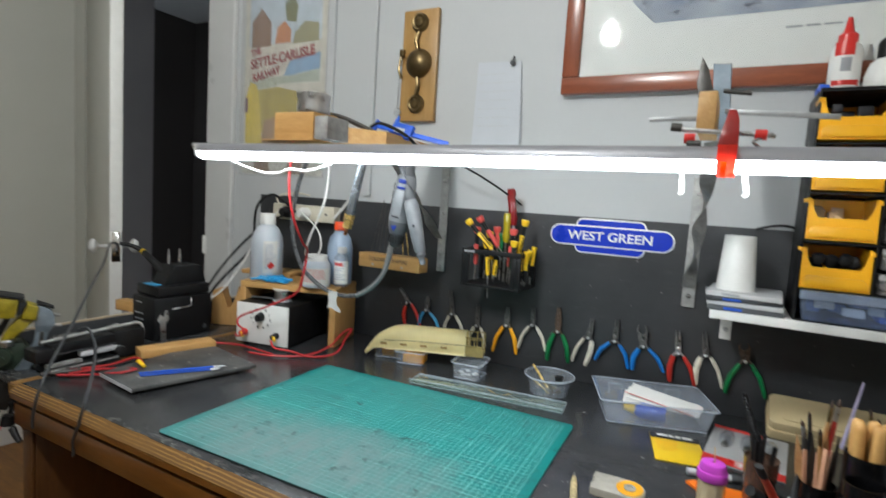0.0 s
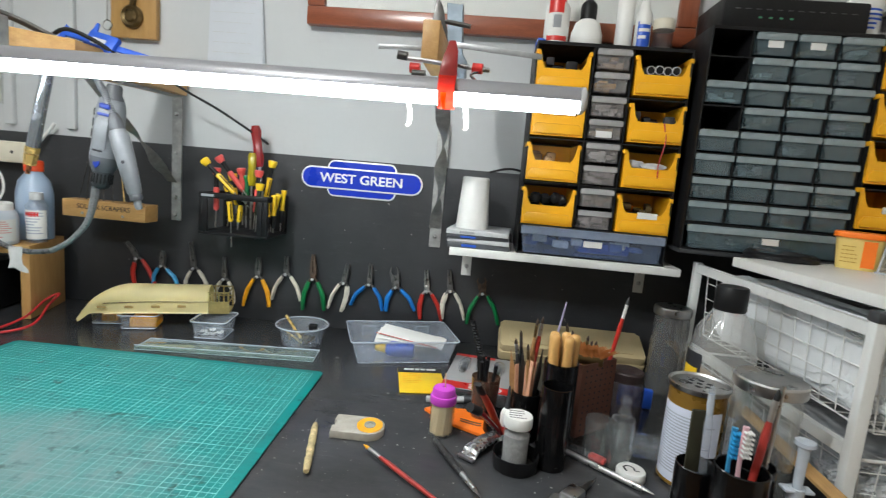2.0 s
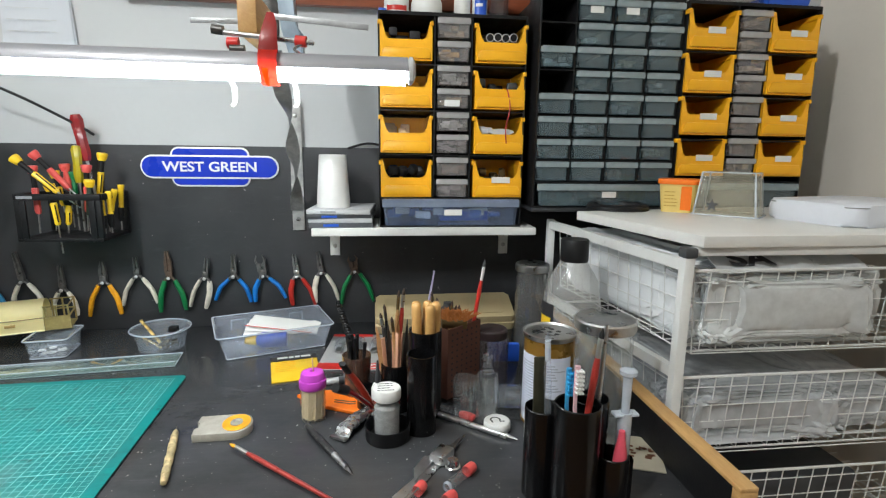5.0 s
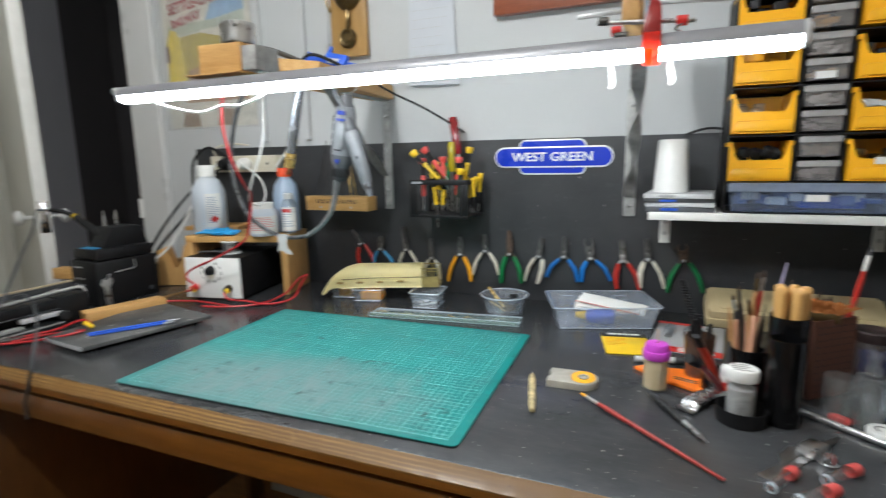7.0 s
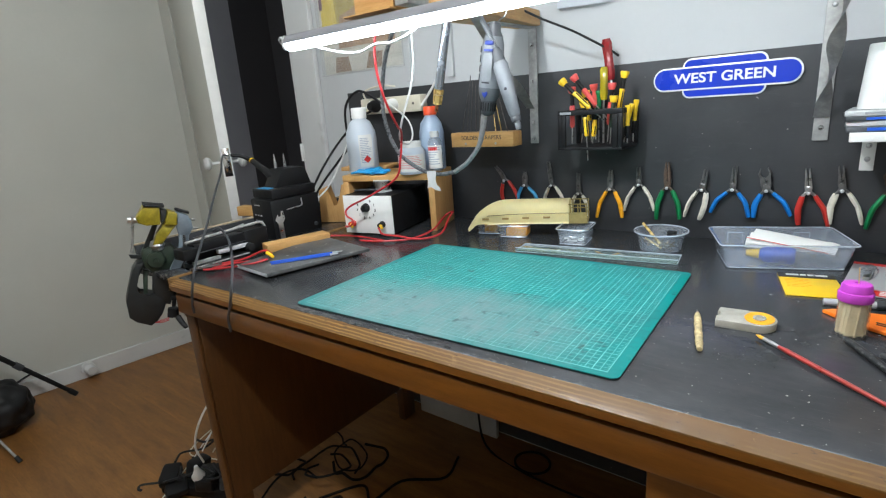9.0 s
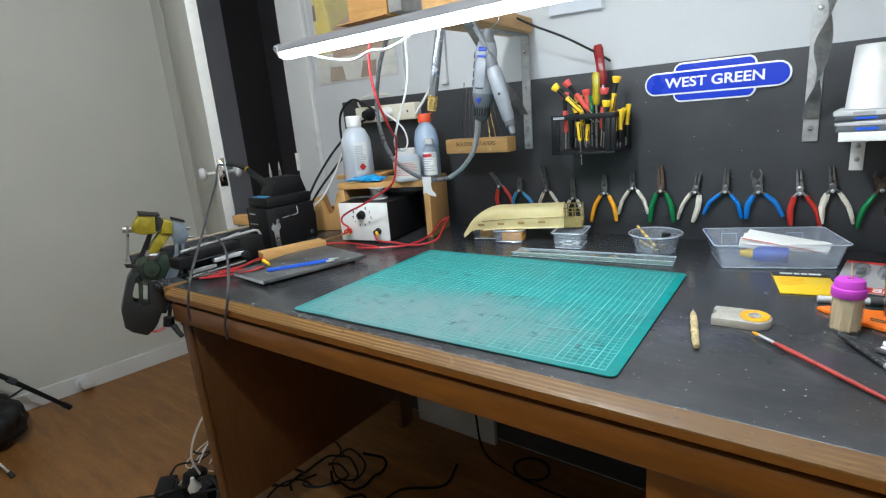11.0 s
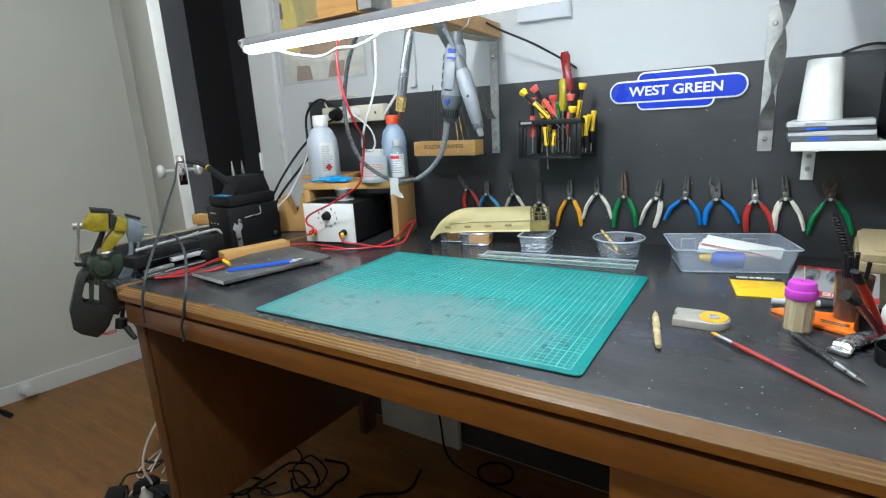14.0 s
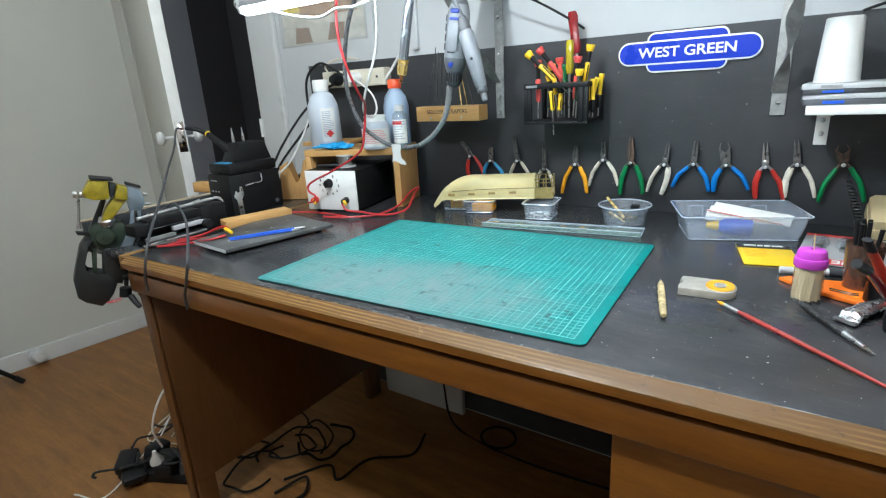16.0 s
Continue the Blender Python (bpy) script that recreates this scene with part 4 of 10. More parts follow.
def build_pliers(pivot, tip, left, right, grip, style, tone):
    """Hand pliers hung on the board with the jaws up, a little open."""
    p = Vector((pivot[0], -0.012, pivot[1]))
    t = thing("pliers", f"small {tone} hung on the black board", "pliers", p, group="pliers on the board")
    tip, left, right = Vector((tip[0] - p.x, 0, tip[1] - p.z)), Vector((left[0] - p.x, 0, left[1] - p.z)), Vector((right[0] - p.x, 0, right[1] - p.z))
    up = tip.normalized()
    side = Vector((up.z, 0, -up.x))
    rusty = "rusty" in tone
    steel = RUSTSTEEL if rusty else STEEL if style == "bright" else PLIERSTEEL
    l = tip.length

    def slab(pts, k, bow=0.0):
        bm = bmx()
        at = lambda x, y: side * x + up * y + side * (bow * max(0.0, y / l) ** 2)
        v0 = [bm.verts.new(at(x, y) + Vector((0, -k, 0))) for x, y in pts]
        v1 = [bm.verts.new(at(x, y) + Vector((0, k, 0))) for x, y in pts]
        bm.faces.new(v0), bm.faces.new(v1[::-1])
        for q in range(len(pts)):
            r = (q + 1) % len(pts)
            bm.faces.new((v0[q], v0[r], v1[r], v1[q]))
        bmesh.ops.bevel(bm, geom=bm.edges[:], offset=0.0004, segments=1, affect="EDGES")
        return bm

    bow = -0.010 if style == "bent" else 0.0
    for s in (-1, 1):
        if style == "cutter":
            pts = [(0.0008, -0.006), (0.0070, -0.004), (0.0100, 0.008), (0.0095, l * 0.52), (0.0120, l * 0.74), (0.0072, l), (0.0060, l * 0.98), (0.0088, l * 0.74), (0.0060, l * 0.60), (0.0006, l * 0.52)]
        elif style == "stub":
            pts = [(0.0006, -0.006), (0.0062, -0.004), (0.0078, 0.010), (0.0074, l * 0.55), (0.0036, l), (0.0020, l), (0.0010, l * 0.62)]
        else:
            pts = [(0.0006, -0.006), (0.0056, -0.004), (0.0066, 0.008), (0.0056, l * 0.40), (0.0042, l), (0.0027, l), (0.0009, l * 0.44)]
        part("jaw", slab([(s * x, y) for x, y in pts], 0.0032 + 0.0006 * s, bow), steel, t)
        end = left if s < 0 else right
        a = side * (s * 0.004) - up * 0.004
        b = side * (s * 0.0105) - up * 0.011
        mid = end * 0.52 + side * (s * 0.0085)
        low = end * 0.84 + side * (s * 0.0035)
        # bare shank between the joint and the dipped grip
        part("shank", sweep(bmx(), [a, b, b.lerp(mid, 0.25)], [0.0042, 0.0040, 0.0036], seg=8, sub=3, flat=0.7), steel, t)
        if grip is BONE:
            rr = [0.0050, 0.0066, 0.0058, 0.0064, 0.0058, 0.0040]
            bm = sweep(bmx(), [b * 0.92, b.lerp(mid, 0.4), mid.lerp(low, 0.05), mid.lerp(low, 0.18), low, end], rr, seg=10, sub=4, flat=0.72)
        else:
            bm = sweep(bmx(), [b * 1.02, b.lerp(mid, 0.45), mid, low, end], [0.0048, 0.0058, 0.0060, 0.0054, 0.0042], seg=10, sub=5, flat=0.85)
        part("handle", bm, grip, t)
    part("joint", lathe(bmx(), [(0, 0.0052), (0.0050, 0.0050), (0.0062, 0.0042), (0.0064, 0.001)], 16, pose(0, 0, 0.004, 90, 0, 0)), steel, t)
    bm = lathe(bmx(), [(0, 0.0092), (0.0022, 0.0090), (0.0036, 0.0078), (0.0038, 0.0066), (0.0016, 0.0060)], 14, Matrix.Translation(up * -0.005) @ pose(0, 0, 0, 90, 0, 0))
    rod(bm, Vector((0, 0.012, 0)) - up * 0.005, Vector((0, -0.006, 0)) - up * 0.005, 0.0014, seg=8)
    part("peg", bm, LIGHTGREY, t, "pale round-headed hanging pin")


for row in (
    ((-0.410, 0.876), (-0.428, 0.915), (-0.414, 0.806), (-0.362, 0.808), REDGRIP, "bent", "bent-nose pliers with red grips"),
    ((-0.343, 0.865), (-0.342, 0.897), (-0.367, 0.805), (-0.300, 0.805), LIGHTBLUE, "stub", "side cutters with light blue grips"),
    ((-0.262, 0.867), (-0.271, 0.926), (-0.284, 0.800), (-0.222, 0.800), BONE, "nose", "long-nose pliers with worn cream grips"),
    ((-0.184, 0.848), (-0.185, 0.897), (-0.207, 0.783), (-0.159, 0.785), BONE, "nose", "fine pliers with worn cream grips"),
    ((-0.100, 0.863), (-0.100, 0.905), (-0.135, 0.782), (-0.070, 0.786), AMBER, "stub", "side cutters with scuffed yellow grips"),
    ((-0.030, 0.876), (-0.032, 0.914), (-0.064, 0.805), (0.007, 0.809), BONE, "nose", "flat-nose pliers with white grips"),
    ((0.036, 0.871), (0.034, 0.926), (0.013, 0.788), (0.066, 0.792), GREEN, "stub", "rusty-jawed pliers with green grips"),
    ((0.112, 0.869), (0.118, 0.911), (0.076, 0.799), (0.108, 0.794), BONE, "nose", "tilted fine pliers with cream grips"),
    ((0.173, 0.872), (0.174, 0.918), (0.131, 0.813), (0.207, 0.807), MIDBLUE, "nose", "round-nose pliers with blue grips"),
    ((0.236, 0.872), (0.229, 0.915), (0.217, 0.807), (0.284, 0.815), MIDBLUE, "cutter", "end cutters with blue grips"),
    ((0.310, 0.870), (0.305, 0.915), (0.299, 0.797), (0.349, 0.798), REDGRIP, "bright", "bright snipe-nose pliers with red grips"),
    ((0.364, 0.877), (0.358, 0.921), (0.351, 0.803), (0.402, 0.806), BONE, "nose", "long-nose pliers with cracked cream grips"),
    ((0.439, 0.879), (0.434, 0.911), (0.409, 0.798), (0.482, 0.803), GREEN, "cutter", "rusty cutters with thin green grips"),
):
    build_pliers(*row)


# ---- wall shelf and its drawer cabinet ----
def build_shelf():
    t = thing("wall_shelf", "white melamine wall shelf on white metal brackets", "shelf", (0.6, 0, 0.981))
    part("board", span(bmx(), (-0.235, -0.165, 0.0), (0.217, -0.002, 0.0155), 0.0015), WHITE, t)
    for x in (-0.2035, 0.188):
        bm = span(bmx(), (x - 0.011, -0.003, -0.07), (x + 0.011, -0.0005, 0.0), 0.0008)
        span(bm, (x - 0.011, -0.14, -0.003), (x + 0.011, -0.002, 0.0), 0.0008)
        b = part("bracket", bm, WHITE, t, "white pressed-steel bracket")
        bm = bmx()
        for z in (-0.022, -0.048):
            lathe(bm, [(0, 0.0018), (0.004, 0.001), (0.005, 0)], 12, pose(x, -0.003, z, 90, 0, 0))
        part("screw", bm, STEEL, b)
    return t


build_shelf()


def build_bin(w, h, d):
    """Open-fronted stacking bin, origin at its front bottom centre."""
    t = thing("storage_bin", "yellow plastic open-front storage bin", "storage bin", group="yellow storage bins")
    bm, k = bmx(), 0.0022
    span(bm, (-w / 2, 0, 0), (w / 2, d, k))
    span(bm, (-w / 2, d - k, 0), (w / 2, d, h))
    side = [(0, 0), (d, 0), (d, h), (d * 0.08, h), (d * 0.02, h * 0.9), (-0.002, h * 0.52)]
    for s in (-1, 1):
        x = s * w / 2 - (k if s > 0 else 0)
        prism(bm, side, k, pose(x, 0, 0) @ Matrix(((0, 0, 1, 0), (1, 0, 0, 0), (0, 1, 0, 0), (0, 0, 0, 1))))
        # flange that curves up to the front corners
        prism(bm, [(0, h * 0.5), (w * 0.17, h * 0.5), (w * 0.10, h * 0.66), (w * 0.045, h * 0.97), (0, h * 0.97)], 0.0025,
              pose(s * w / 2, 0.002, 0) @ UPRIGHT @ Matrix.Diagonal((-s, 1, 1, 1)))
        span(bm, (s * w / 2 - 0.004, -0.004, h * 0.86), (s * w / 2 + 0.002, d * 0.4, h * 0.97), 0.001)
    prism(bm, [(-w / 2, 0), (w / 2, 0), (w / 2, h * 0.52), (-w / 2, h * 0.52)], k, pose(0, 0, 0) @ UPRIGHT)
    part("body", bm, YELLOW, t)
    bm = prism(bmx(), [(-w * 0.46, h * 0.05), (w * 0.46, h * 0.05), (w * 0.46, h * 0.2), (w * 0.4, h * 0.31), (-w * 0.4, h * 0.31), (-w * 0.46, h * 0.2)], 0.006, pose(0, -0.001, 0) @ UPRIGHT, 0.002)
    part("front_lip", bm, YELLOW, t)
    return t


def drawer_mesh(w, h, d, material, rim=None):
    """Drawer with a tapered front panel under a broad rim that serves as the pull."""
    bm, k = bmx(), 0.0016
    span(bm, (-w * 0.46, 0, 0), (w * 0.46, d, k))
    for s in (-1, 1):
        span(bm, (s * w * 0.46 - k / 2, 0.002, k), (s * w * 0.46 + k / 2, d, h * 0.80))
    span(bm, (-w * 0.46, d - k, k), (w * 0.46, d, h * 0.80))
    taper = min(0.004, w * 0.05)
    prism(bm, [(-w / 2 + taper * 1.8, 0), (w / 2 - taper * 1.8, 0), (w / 2 - taper * 0.7, h * 0.66), (-w / 2 + taper * 0.7, h * 0.66)], k, pose(0, 0, 0) @ UPRIGHT, 0.0006)
    pull = span(bmx(), (-w / 2, -0.0075, h * 0.66), (w / 2, 0.0, h * 0.93), 0.0016)
    span(pull, (-w / 2 + 0.002, -0.0085, h * 0.90), (w / 2 - 0.002, 0.004, h * 0.955), 0.0006)
    return finish("small_drawer", bm, material), finish("pull", pull, rim or material)


def add_drawer(unit, meshes, x, z, y=0.0, label=""):
    """A see-through drawer in a cabinet, at its front bottom centre (in the cabinet's own axes)."""
    d = new("small_drawer", meshes[0])
    d.parent, d.location = unit, (x, y, z)
    tagged(d, label)
    p = new("pull", meshes[1])
    p.parent = d
    return d


BIN = build_bin(0.100, 0.074, 0.115)
BIN_B = build_bin(0.102, 0.076, 0.115)
SMALL = drawer_mesh(0.0675, 0.0390, 0.115, SMOKE, SMOKE_RIM)
PALE = drawer_mesh(0.064, 0.037, 0.115, FROST, FROST_RIM)
BIN.matrix_basis = pose(0.556, -0.150, 1.307)
BIN_B.matrix_basis = pose(1.140, -0.190, 1.322, 0, 0, 0)


def cabinet(name, label, at, w, h, d, columns, rows, z0):
    """Black drawer-cabinet carcass: sides, top, bottom, back, dividers. columns: x of the dividers."""
    t = thing(name, label, "drawer cabinet", at)
    for x in (-w / 2, w / 2 - 0.003):
        part("side_panel", span(bmx(), (x, 0.0, 0), (x + 0.003, d, h), 0.0006), PLASTIC_BLACK, t)
    part("back_panel", span(bmx(), (-w / 2 + 0.003, d - 0.003, 0.003), (w / 2 - 0.003, d, h - 0.006)), PLASTIC_BLACK, t)
    part("top_panel", span(bmx(), (-w / 2 + 0.003, 0.0, h - 0.006), (w / 2 - 0.003, d, h)), PLASTIC_BLACK, t)
    part("bottom_panel", span(bmx(), (-w / 2 + 0.003, 0.0, 0), (w / 2 - 0.003, d, 0.003)), PLASTIC_BLACK, t)
    for x in columns:
        part("divider", span(bmx(), (x - 0.0015, 0.003, z0), (x + 0.0015, d - 0.003, h - 0.006)), PLASTIC_BLACK, t)
    for i in range(rows):
        z = z0 + (h - 0.006 - z0) * i / rows
        part("shelf", span(bmx(), (-w / 2 + 0.003, 0.002, z - 0.004), (w / 2 - 0.003, d - 0.003, z - 0.0015)), PLASTIC_BLACK, t)
    return t


unit = cabinet("parts_cabinet", "black cabinet of yellow bins and clear drawers on the wall shelf", (0.642, -0.152, 0.9968), 0.289, 0.409, 0.148, (-0.036, 0.036), 4, 0.060)
for r in range(4):
    z = 1.0575 + 0.0868 * r
    for x in (0.551, 0.7355):
        if not (r == 3 and x < 0.6):
            copy_thing(BIN, pose(x, -0.150, z))
    for k in range(2):
        add_drawer(unit, PALE, 0, z + 0.001 + 0.0425 * k - 0.9968)
BIN.matrix_basis = pose(0.551, -0.150, 1.0575 + 0.0868 * 3)
add_drawer(unit, drawer_mesh(0.278, 0.056, 0.13, BLUEDRAWER, BLUE_RIM), 0, 0.004, -0.003, "wide blue-tinted drawer")

unit = cabinet("parts_cabinet", "black cabinet full of smoky clear drawers", (0.948, -0.178, 1.0395), 0.290, 0.405, 0.17, (-0.0725, 0, 0.0725), 8, 0.053)
for r in range(8):
    for c in range(4):
        if c == 0 and r in (7, 6, 4):
            continue
        add_drawer(unit, SMALL, -0.10875 + 0.0725 * c, 0.0545 + 0.0434 * r)
add_drawer(unit, drawer_mesh(0.278, 0.046, 0.13, SMOKE, SMOKE_RIM), 0, 0.004, -0.003, "wide smoky drawer")

unit = cabinet("parts_cabinet", "black cabinet of yellow bins with paper labels", (1.238, -0.185, 1.0395), 0.284, 0.402, 0.17, (-0.035, 0.035), 4, 0.056)
for r in range(4):
    z = 1.106 + 0.0818 * r
    for x in (1.148, 1.324):
        if not (r == 3 and x < 1.2):
            copy_thing(BIN_B, pose(x, -0.188, z))
    for k in range(2):
        add_drawer(unit, PALE, 0, z + 0.0005 + 0.0400 * k - 1.0395)
BIN_B.matrix_basis = pose(1.148, -0.188, 1.106 + 0.0818 * 3)
add_drawer(unit, drawer_mesh(0.268, 0.050, 0.13, SMOKE, SMOKE_RIM), 0, 0.004, -0.003, "wide smoky drawer")
bm = span(bmx(), (0.80, -0.185, 1.0315), (1.45, -0.005, 1.039), 0.001)
solid("shelf_board", bm, BLACKBOARD, "black board under the drawer cabinets", "board")


# ---- pictures and papers on the wall ----
def build_picture():
    t = thing("framed_print", "large mahogany-framed print behind glass", "picture", (0.411, 0.006, 1.443))
    w, h, b = 0.836, 0.62, 0.040
    for name, lo, hi, m in (("frame_rail", (-w / 2, 0), (w / 2, b), MAHOGANY), ("frame_rail", (-w / 2, h - b), (w / 2, h), MAHOGANY),
                            ("frame_stile", (-w / 2, b), (-w / 2 + b, h - b), MAHOGANY_Z), ("frame_stile", (w / 2 - b, b), (w / 2, h - b), MAHOGANY_Z)):
        bm = span(bmx(), (lo[0], -0.022, lo[1]), (hi[0], 0, hi[1]), 0.004)
        part(name, bm, m, t)
    part("mount", span(bmx(), (-w / 2 + b, -0.010, b), (w / 2 - b, -0.004, h - b)), PAPER, t, "white mount board")
    n = Nodes("blue_grey_print")
    v = n.coords((1, 1, 1.6))
    c = n.mix(n.ramp(n.noise(v, 7.0, 8, 0.7), 0.35, 0.65), (0.10, 0.14, 0.24, 1), (0.42, 0.46, 0.52, 1))
    c = n.mix(n.ramp(n.noise(v, 28.0, 4), 0.58, 0.7), c, (0.04, 0.05, 0.09, 1))
    p = n.add("ShaderNodeBsdfPrincipled", {"Base Color": c, "Roughness": 0.7})
    bm = prism(bmx(), [(-0.22, 0.15), (0.30, 0.15), (0.30, 0.5), (-0.26, 0.5), (-0.27, 0.2)], 0.001, pose(0, -0.010, 0) @ UPRIGHT)
    part("print", bm, n.finish(p.outputs[0]), t, "blue-grey drawing")
    bm = bmx()
    bars(bm, 0.03, 0.118, 0.13, 1, 0.01, 0.004, random.Random(3))
    bmesh.ops.transform(bm, matrix=pose(0, -0.0105, 0) @ UPRIGHT, verts=bm.verts)
    part("caption", bm, INKGREY, t)
    g = part("glass", span(bmx(), (-w / 2 + b - 0.002, -0.0145, b - 0.002), (w / 2 - b + 0.002, -0.0125, h - b + 0.002)), GLASS, t, "clear picture glass")
    g.visible_shadow = False


build_picture()

# ---- left end of the bench ----
RND = random.Random(7)


def curved_label(parent, r, z0, z1, a0, a1, material, name="label", rows=0, ink=None, seed=2, label=""):
    """A label wrapped round a bottle of radius r from angle a0 to a1 (degrees, 0 along +x)."""
    bm, k = bmx(), 14
    ang = [radians(a0 + (a1 - a0) * i / k) for i in range(k + 1)]
    lo = [bm.verts.new((r * math.cos(a), r * math.sin(a), z0)) for a in ang]
    hi = [bm.verts.new((r * math.cos(a), r * math.sin(a), z1)) for a in ang]
    for i in range(k):
        bm.faces.new((lo[i], lo[i + 1], hi[i + 1], hi[i]))
    p = part(name, bm, material, parent, label)
    if rows:
        rnd, bm = random.Random(seed), bmx()
        for j in range(rows):
            z = z1 - (z1 - z0) * (0.12 + 0.8 * j / rows)
            h = (z1 - z0) * 0.8 / rows * 0.45
            b0 = a0 + (a1 - a0) * 0.1
            b1 = a0 + (a1 - a0) * rnd.uniform(0.6, 0.92)
            s = [radians(b0 + (b1 - b0) * i / 8) for i in range(9)]
            q = r + 0.0004
            u = [bm.verts.new((q * math.cos(a), q * math.sin(a), z)) for a in s]
            v = [bm.verts.new((q * math.cos(a), q * math.sin(a), z + h)) for a in s]
            for i in range(8):
                bm.faces.new((u[i], u[i + 1], v[i + 1], v[i]))
        part("print", bm, ink or INKGREY, p)
    return p


# shelf frame over the power supply, turned to the bench corner
SH = -0.6945, -0.1500, 0.75    # middle of the frame's base
SR = 17.9


def build_bench_shelf():
    t = thing("bench_shelf", "small pine shelf frame standing over the power supply", "shelf", SH, SR)
    w, d, h = 0.287, 0.155, 0.163
    part("top_board", span(bmx(), (-w / 2, -d / 2, h - 0.018), (w / 2, d / 2, h), 0.0015), PINE_X, t)
    for x in (-w / 2, w / 2 - 0.018):
        part("side_board", span(bmx(), (x, -d / 2, 0), (x + 0.018, d / 2, h - 0.018), 0.0015), PINE_Z, t)


build_bench_shelf()
bm = span(bmx(), (-0.06, -0.05, 0), (0.10, 0.05, 0.012), 0.002)
solid("wood_offcut", bm, PINE_X, "thin pine offcut lying on the shelf", "wood offcut", (-0.862, -0.118, 0.9135), SR)


def build_psu():
    t = thing("power_supply", "black and white controller box with a dial and red leads", "power supply", (-0.700, -0.2488, 0.7515), 11.9)
    w, d, h = 0.163, 0.20, 0.112
    part("case", span(bmx(), (-w / 2, -0.04, 0.004), (w / 2, d - 0.04, h), 0.002), PLASTIC_BLACK, t, "black metal case")
    part("front_panel", span(bmx(), (-w / 2 + 0.001, -0.044, 0.004), (w / 2 - 0.001, -0.040, h), 0.001), WHITE, t, "white front panel")
    bm = lathe(bmx(), [(0, 0.016), (0.008, 0.016), (0.010, 0.012), (0.011, 0.003), (0.013, 0)], 20, pose(-0.004, -0.044, 0.078, 90, 0, 0))
    cube(bm, (-0.004, -0.062, 0.078), (0.004, 0.006, 0.018), 0.001, pose(0, 0, 0))
    part("dial", bm, PLASTIC_BLACK, t, "black dial knob")
    for i in range(10):
        a = radians(60 - i * 33.3)
        bm = letters(str(i), 0.0095, 0.0002, 0.0004)
        bmesh.ops.transform(bm, matrix=pose(-0.004 + 0.030 * math.cos(a), -0.0443, 0.074 + 0.026 * math.sin(a)) @ UPRIGHT, verts=bm.verts)
        part("numeral", bm, INK, t)
    for x, m in ((-0.052, RED), (0.046, PLASTIC_BLACK)):
        bm = lathe(bmx(), [(0, 0.020), (0.006, 0.020), (0.0075, 0.016), (0.0075, 0.006), (0.0095, 0.004), (0.0095, 0)], 16, pose(x, -0.044, 0.032, 90, 0, 0))
        part("terminal", bm, m, t)
        bm = rod(bmx(), (x + 0.004, -0.062, 0.032), (x + 0.018, -0.078, 0.030), 0.0045, 0.0038)
        part("banana_plug", bm, YELLOW2, t, "yellow plug sleeve")
    for x in (-w / 2 + 0.015, w / 2 - 0.015):
        part("foot", rod(bmx(), (x, -0.02, -0.0005), (x, -0.02, 0.005), 0.007), RUBBER, t)
    return t


build_psu()
bm = bmx()
lathe(bm, [(0, 0), (0.026, 0), (0.026, 0.003), (0.009, 0.004), (0.009, 0.030), (0.026, 0.031), (0.026, 0.034), (0, 0.034)], 24)
spool = thing("solder_spool", "small spool of bright solder wire on the power supply", "solder spool", (-0.690, -0.222, 0.8645))
part("reel", bm, LIGHTGREY, spool)
part("solder_wire", lathe(bmx(), [(0.0095, 0.0045), (0.021, 0.005), (0.022, 0.008), (0.0212, 0.012), (0.022, 0.016), (0.0212, 0.02), (0.022, 0.025), (0.021, 0.0305), (0.0095, 0.0305)], 24), STEEL, spool)
bm = sweep(bmx(), [(-0.03, 0, 0.006), (-0.01, 0.004, 0.007), (0.02, -0.002, 0.008), (0.04, 0.004, 0.006)], 0.006, flat=0.5)
solid("hose_clip", bm, DARKGREY, "small dark metal clip on the power supply", "clip", (-0.735, -0.255, 0.8645), 20)


def build_bottle(name, label, at, prof, cap, cap_prof, material, cap_material, rz=0.0, group=""):
    t = thing(name, label, "bottle", at, rz, group)
    b = part("body", lathe(bmx(), prof), material, t)
    part("cap", lathe(bmx(), cap_prof, 24), cap_material, t)
    return t


top = 0.9135
b = build_bottle("solvent_bottle", "milky plastic solvent bottle with a white cap", (-0.790, -0.190, top), [(0, 0), (0.042, 0.0), (0.045, 0.004), (0.045, 0.098), (0.043, 0.120), (0.031, 0.147), (0.020, 0.156), (0.019, 0.162)], 0,
                 [(0.022, 0.158), (0.022, 0.186), (0.020, 0.189), (0, 0.189)], MILKY, WHITE)
curved_label(b, 0.0456, 0.020, 0.112, -56, -4, WHITE, rows=15, seed=4, ink=PALEINK)
bm = prism(bmx(), [(0, -0.011), (0.011, 0), (0, 0.011), (-0.011, 0)], 0.0006, pose(0.0405, -0.0225, 0.042, 0, 0, 61) @ UPRIGHT)
part("hazard_diamond", bm, RED, b, "red hazard diamond")
b = build_bottle("flux_jar", "white plastic jar with a screw lid and printed label", (-0.602, -0.185, top), [(0, 0), (0.036, 0), (0.038, 0.003), (0.038, 0.058), (0.034, 0.068), (0.026, 0.074)], 0,
                 [(0.029, 0.072), (0.029, 0.086), (0.027, 0.088), (0, 0.088)], MILKY, WHITE)
curved_label(b, 0.0384, 0.008, 0.054, -150, 10, PAPER, rows=8, seed=5, ink=PINKINK)
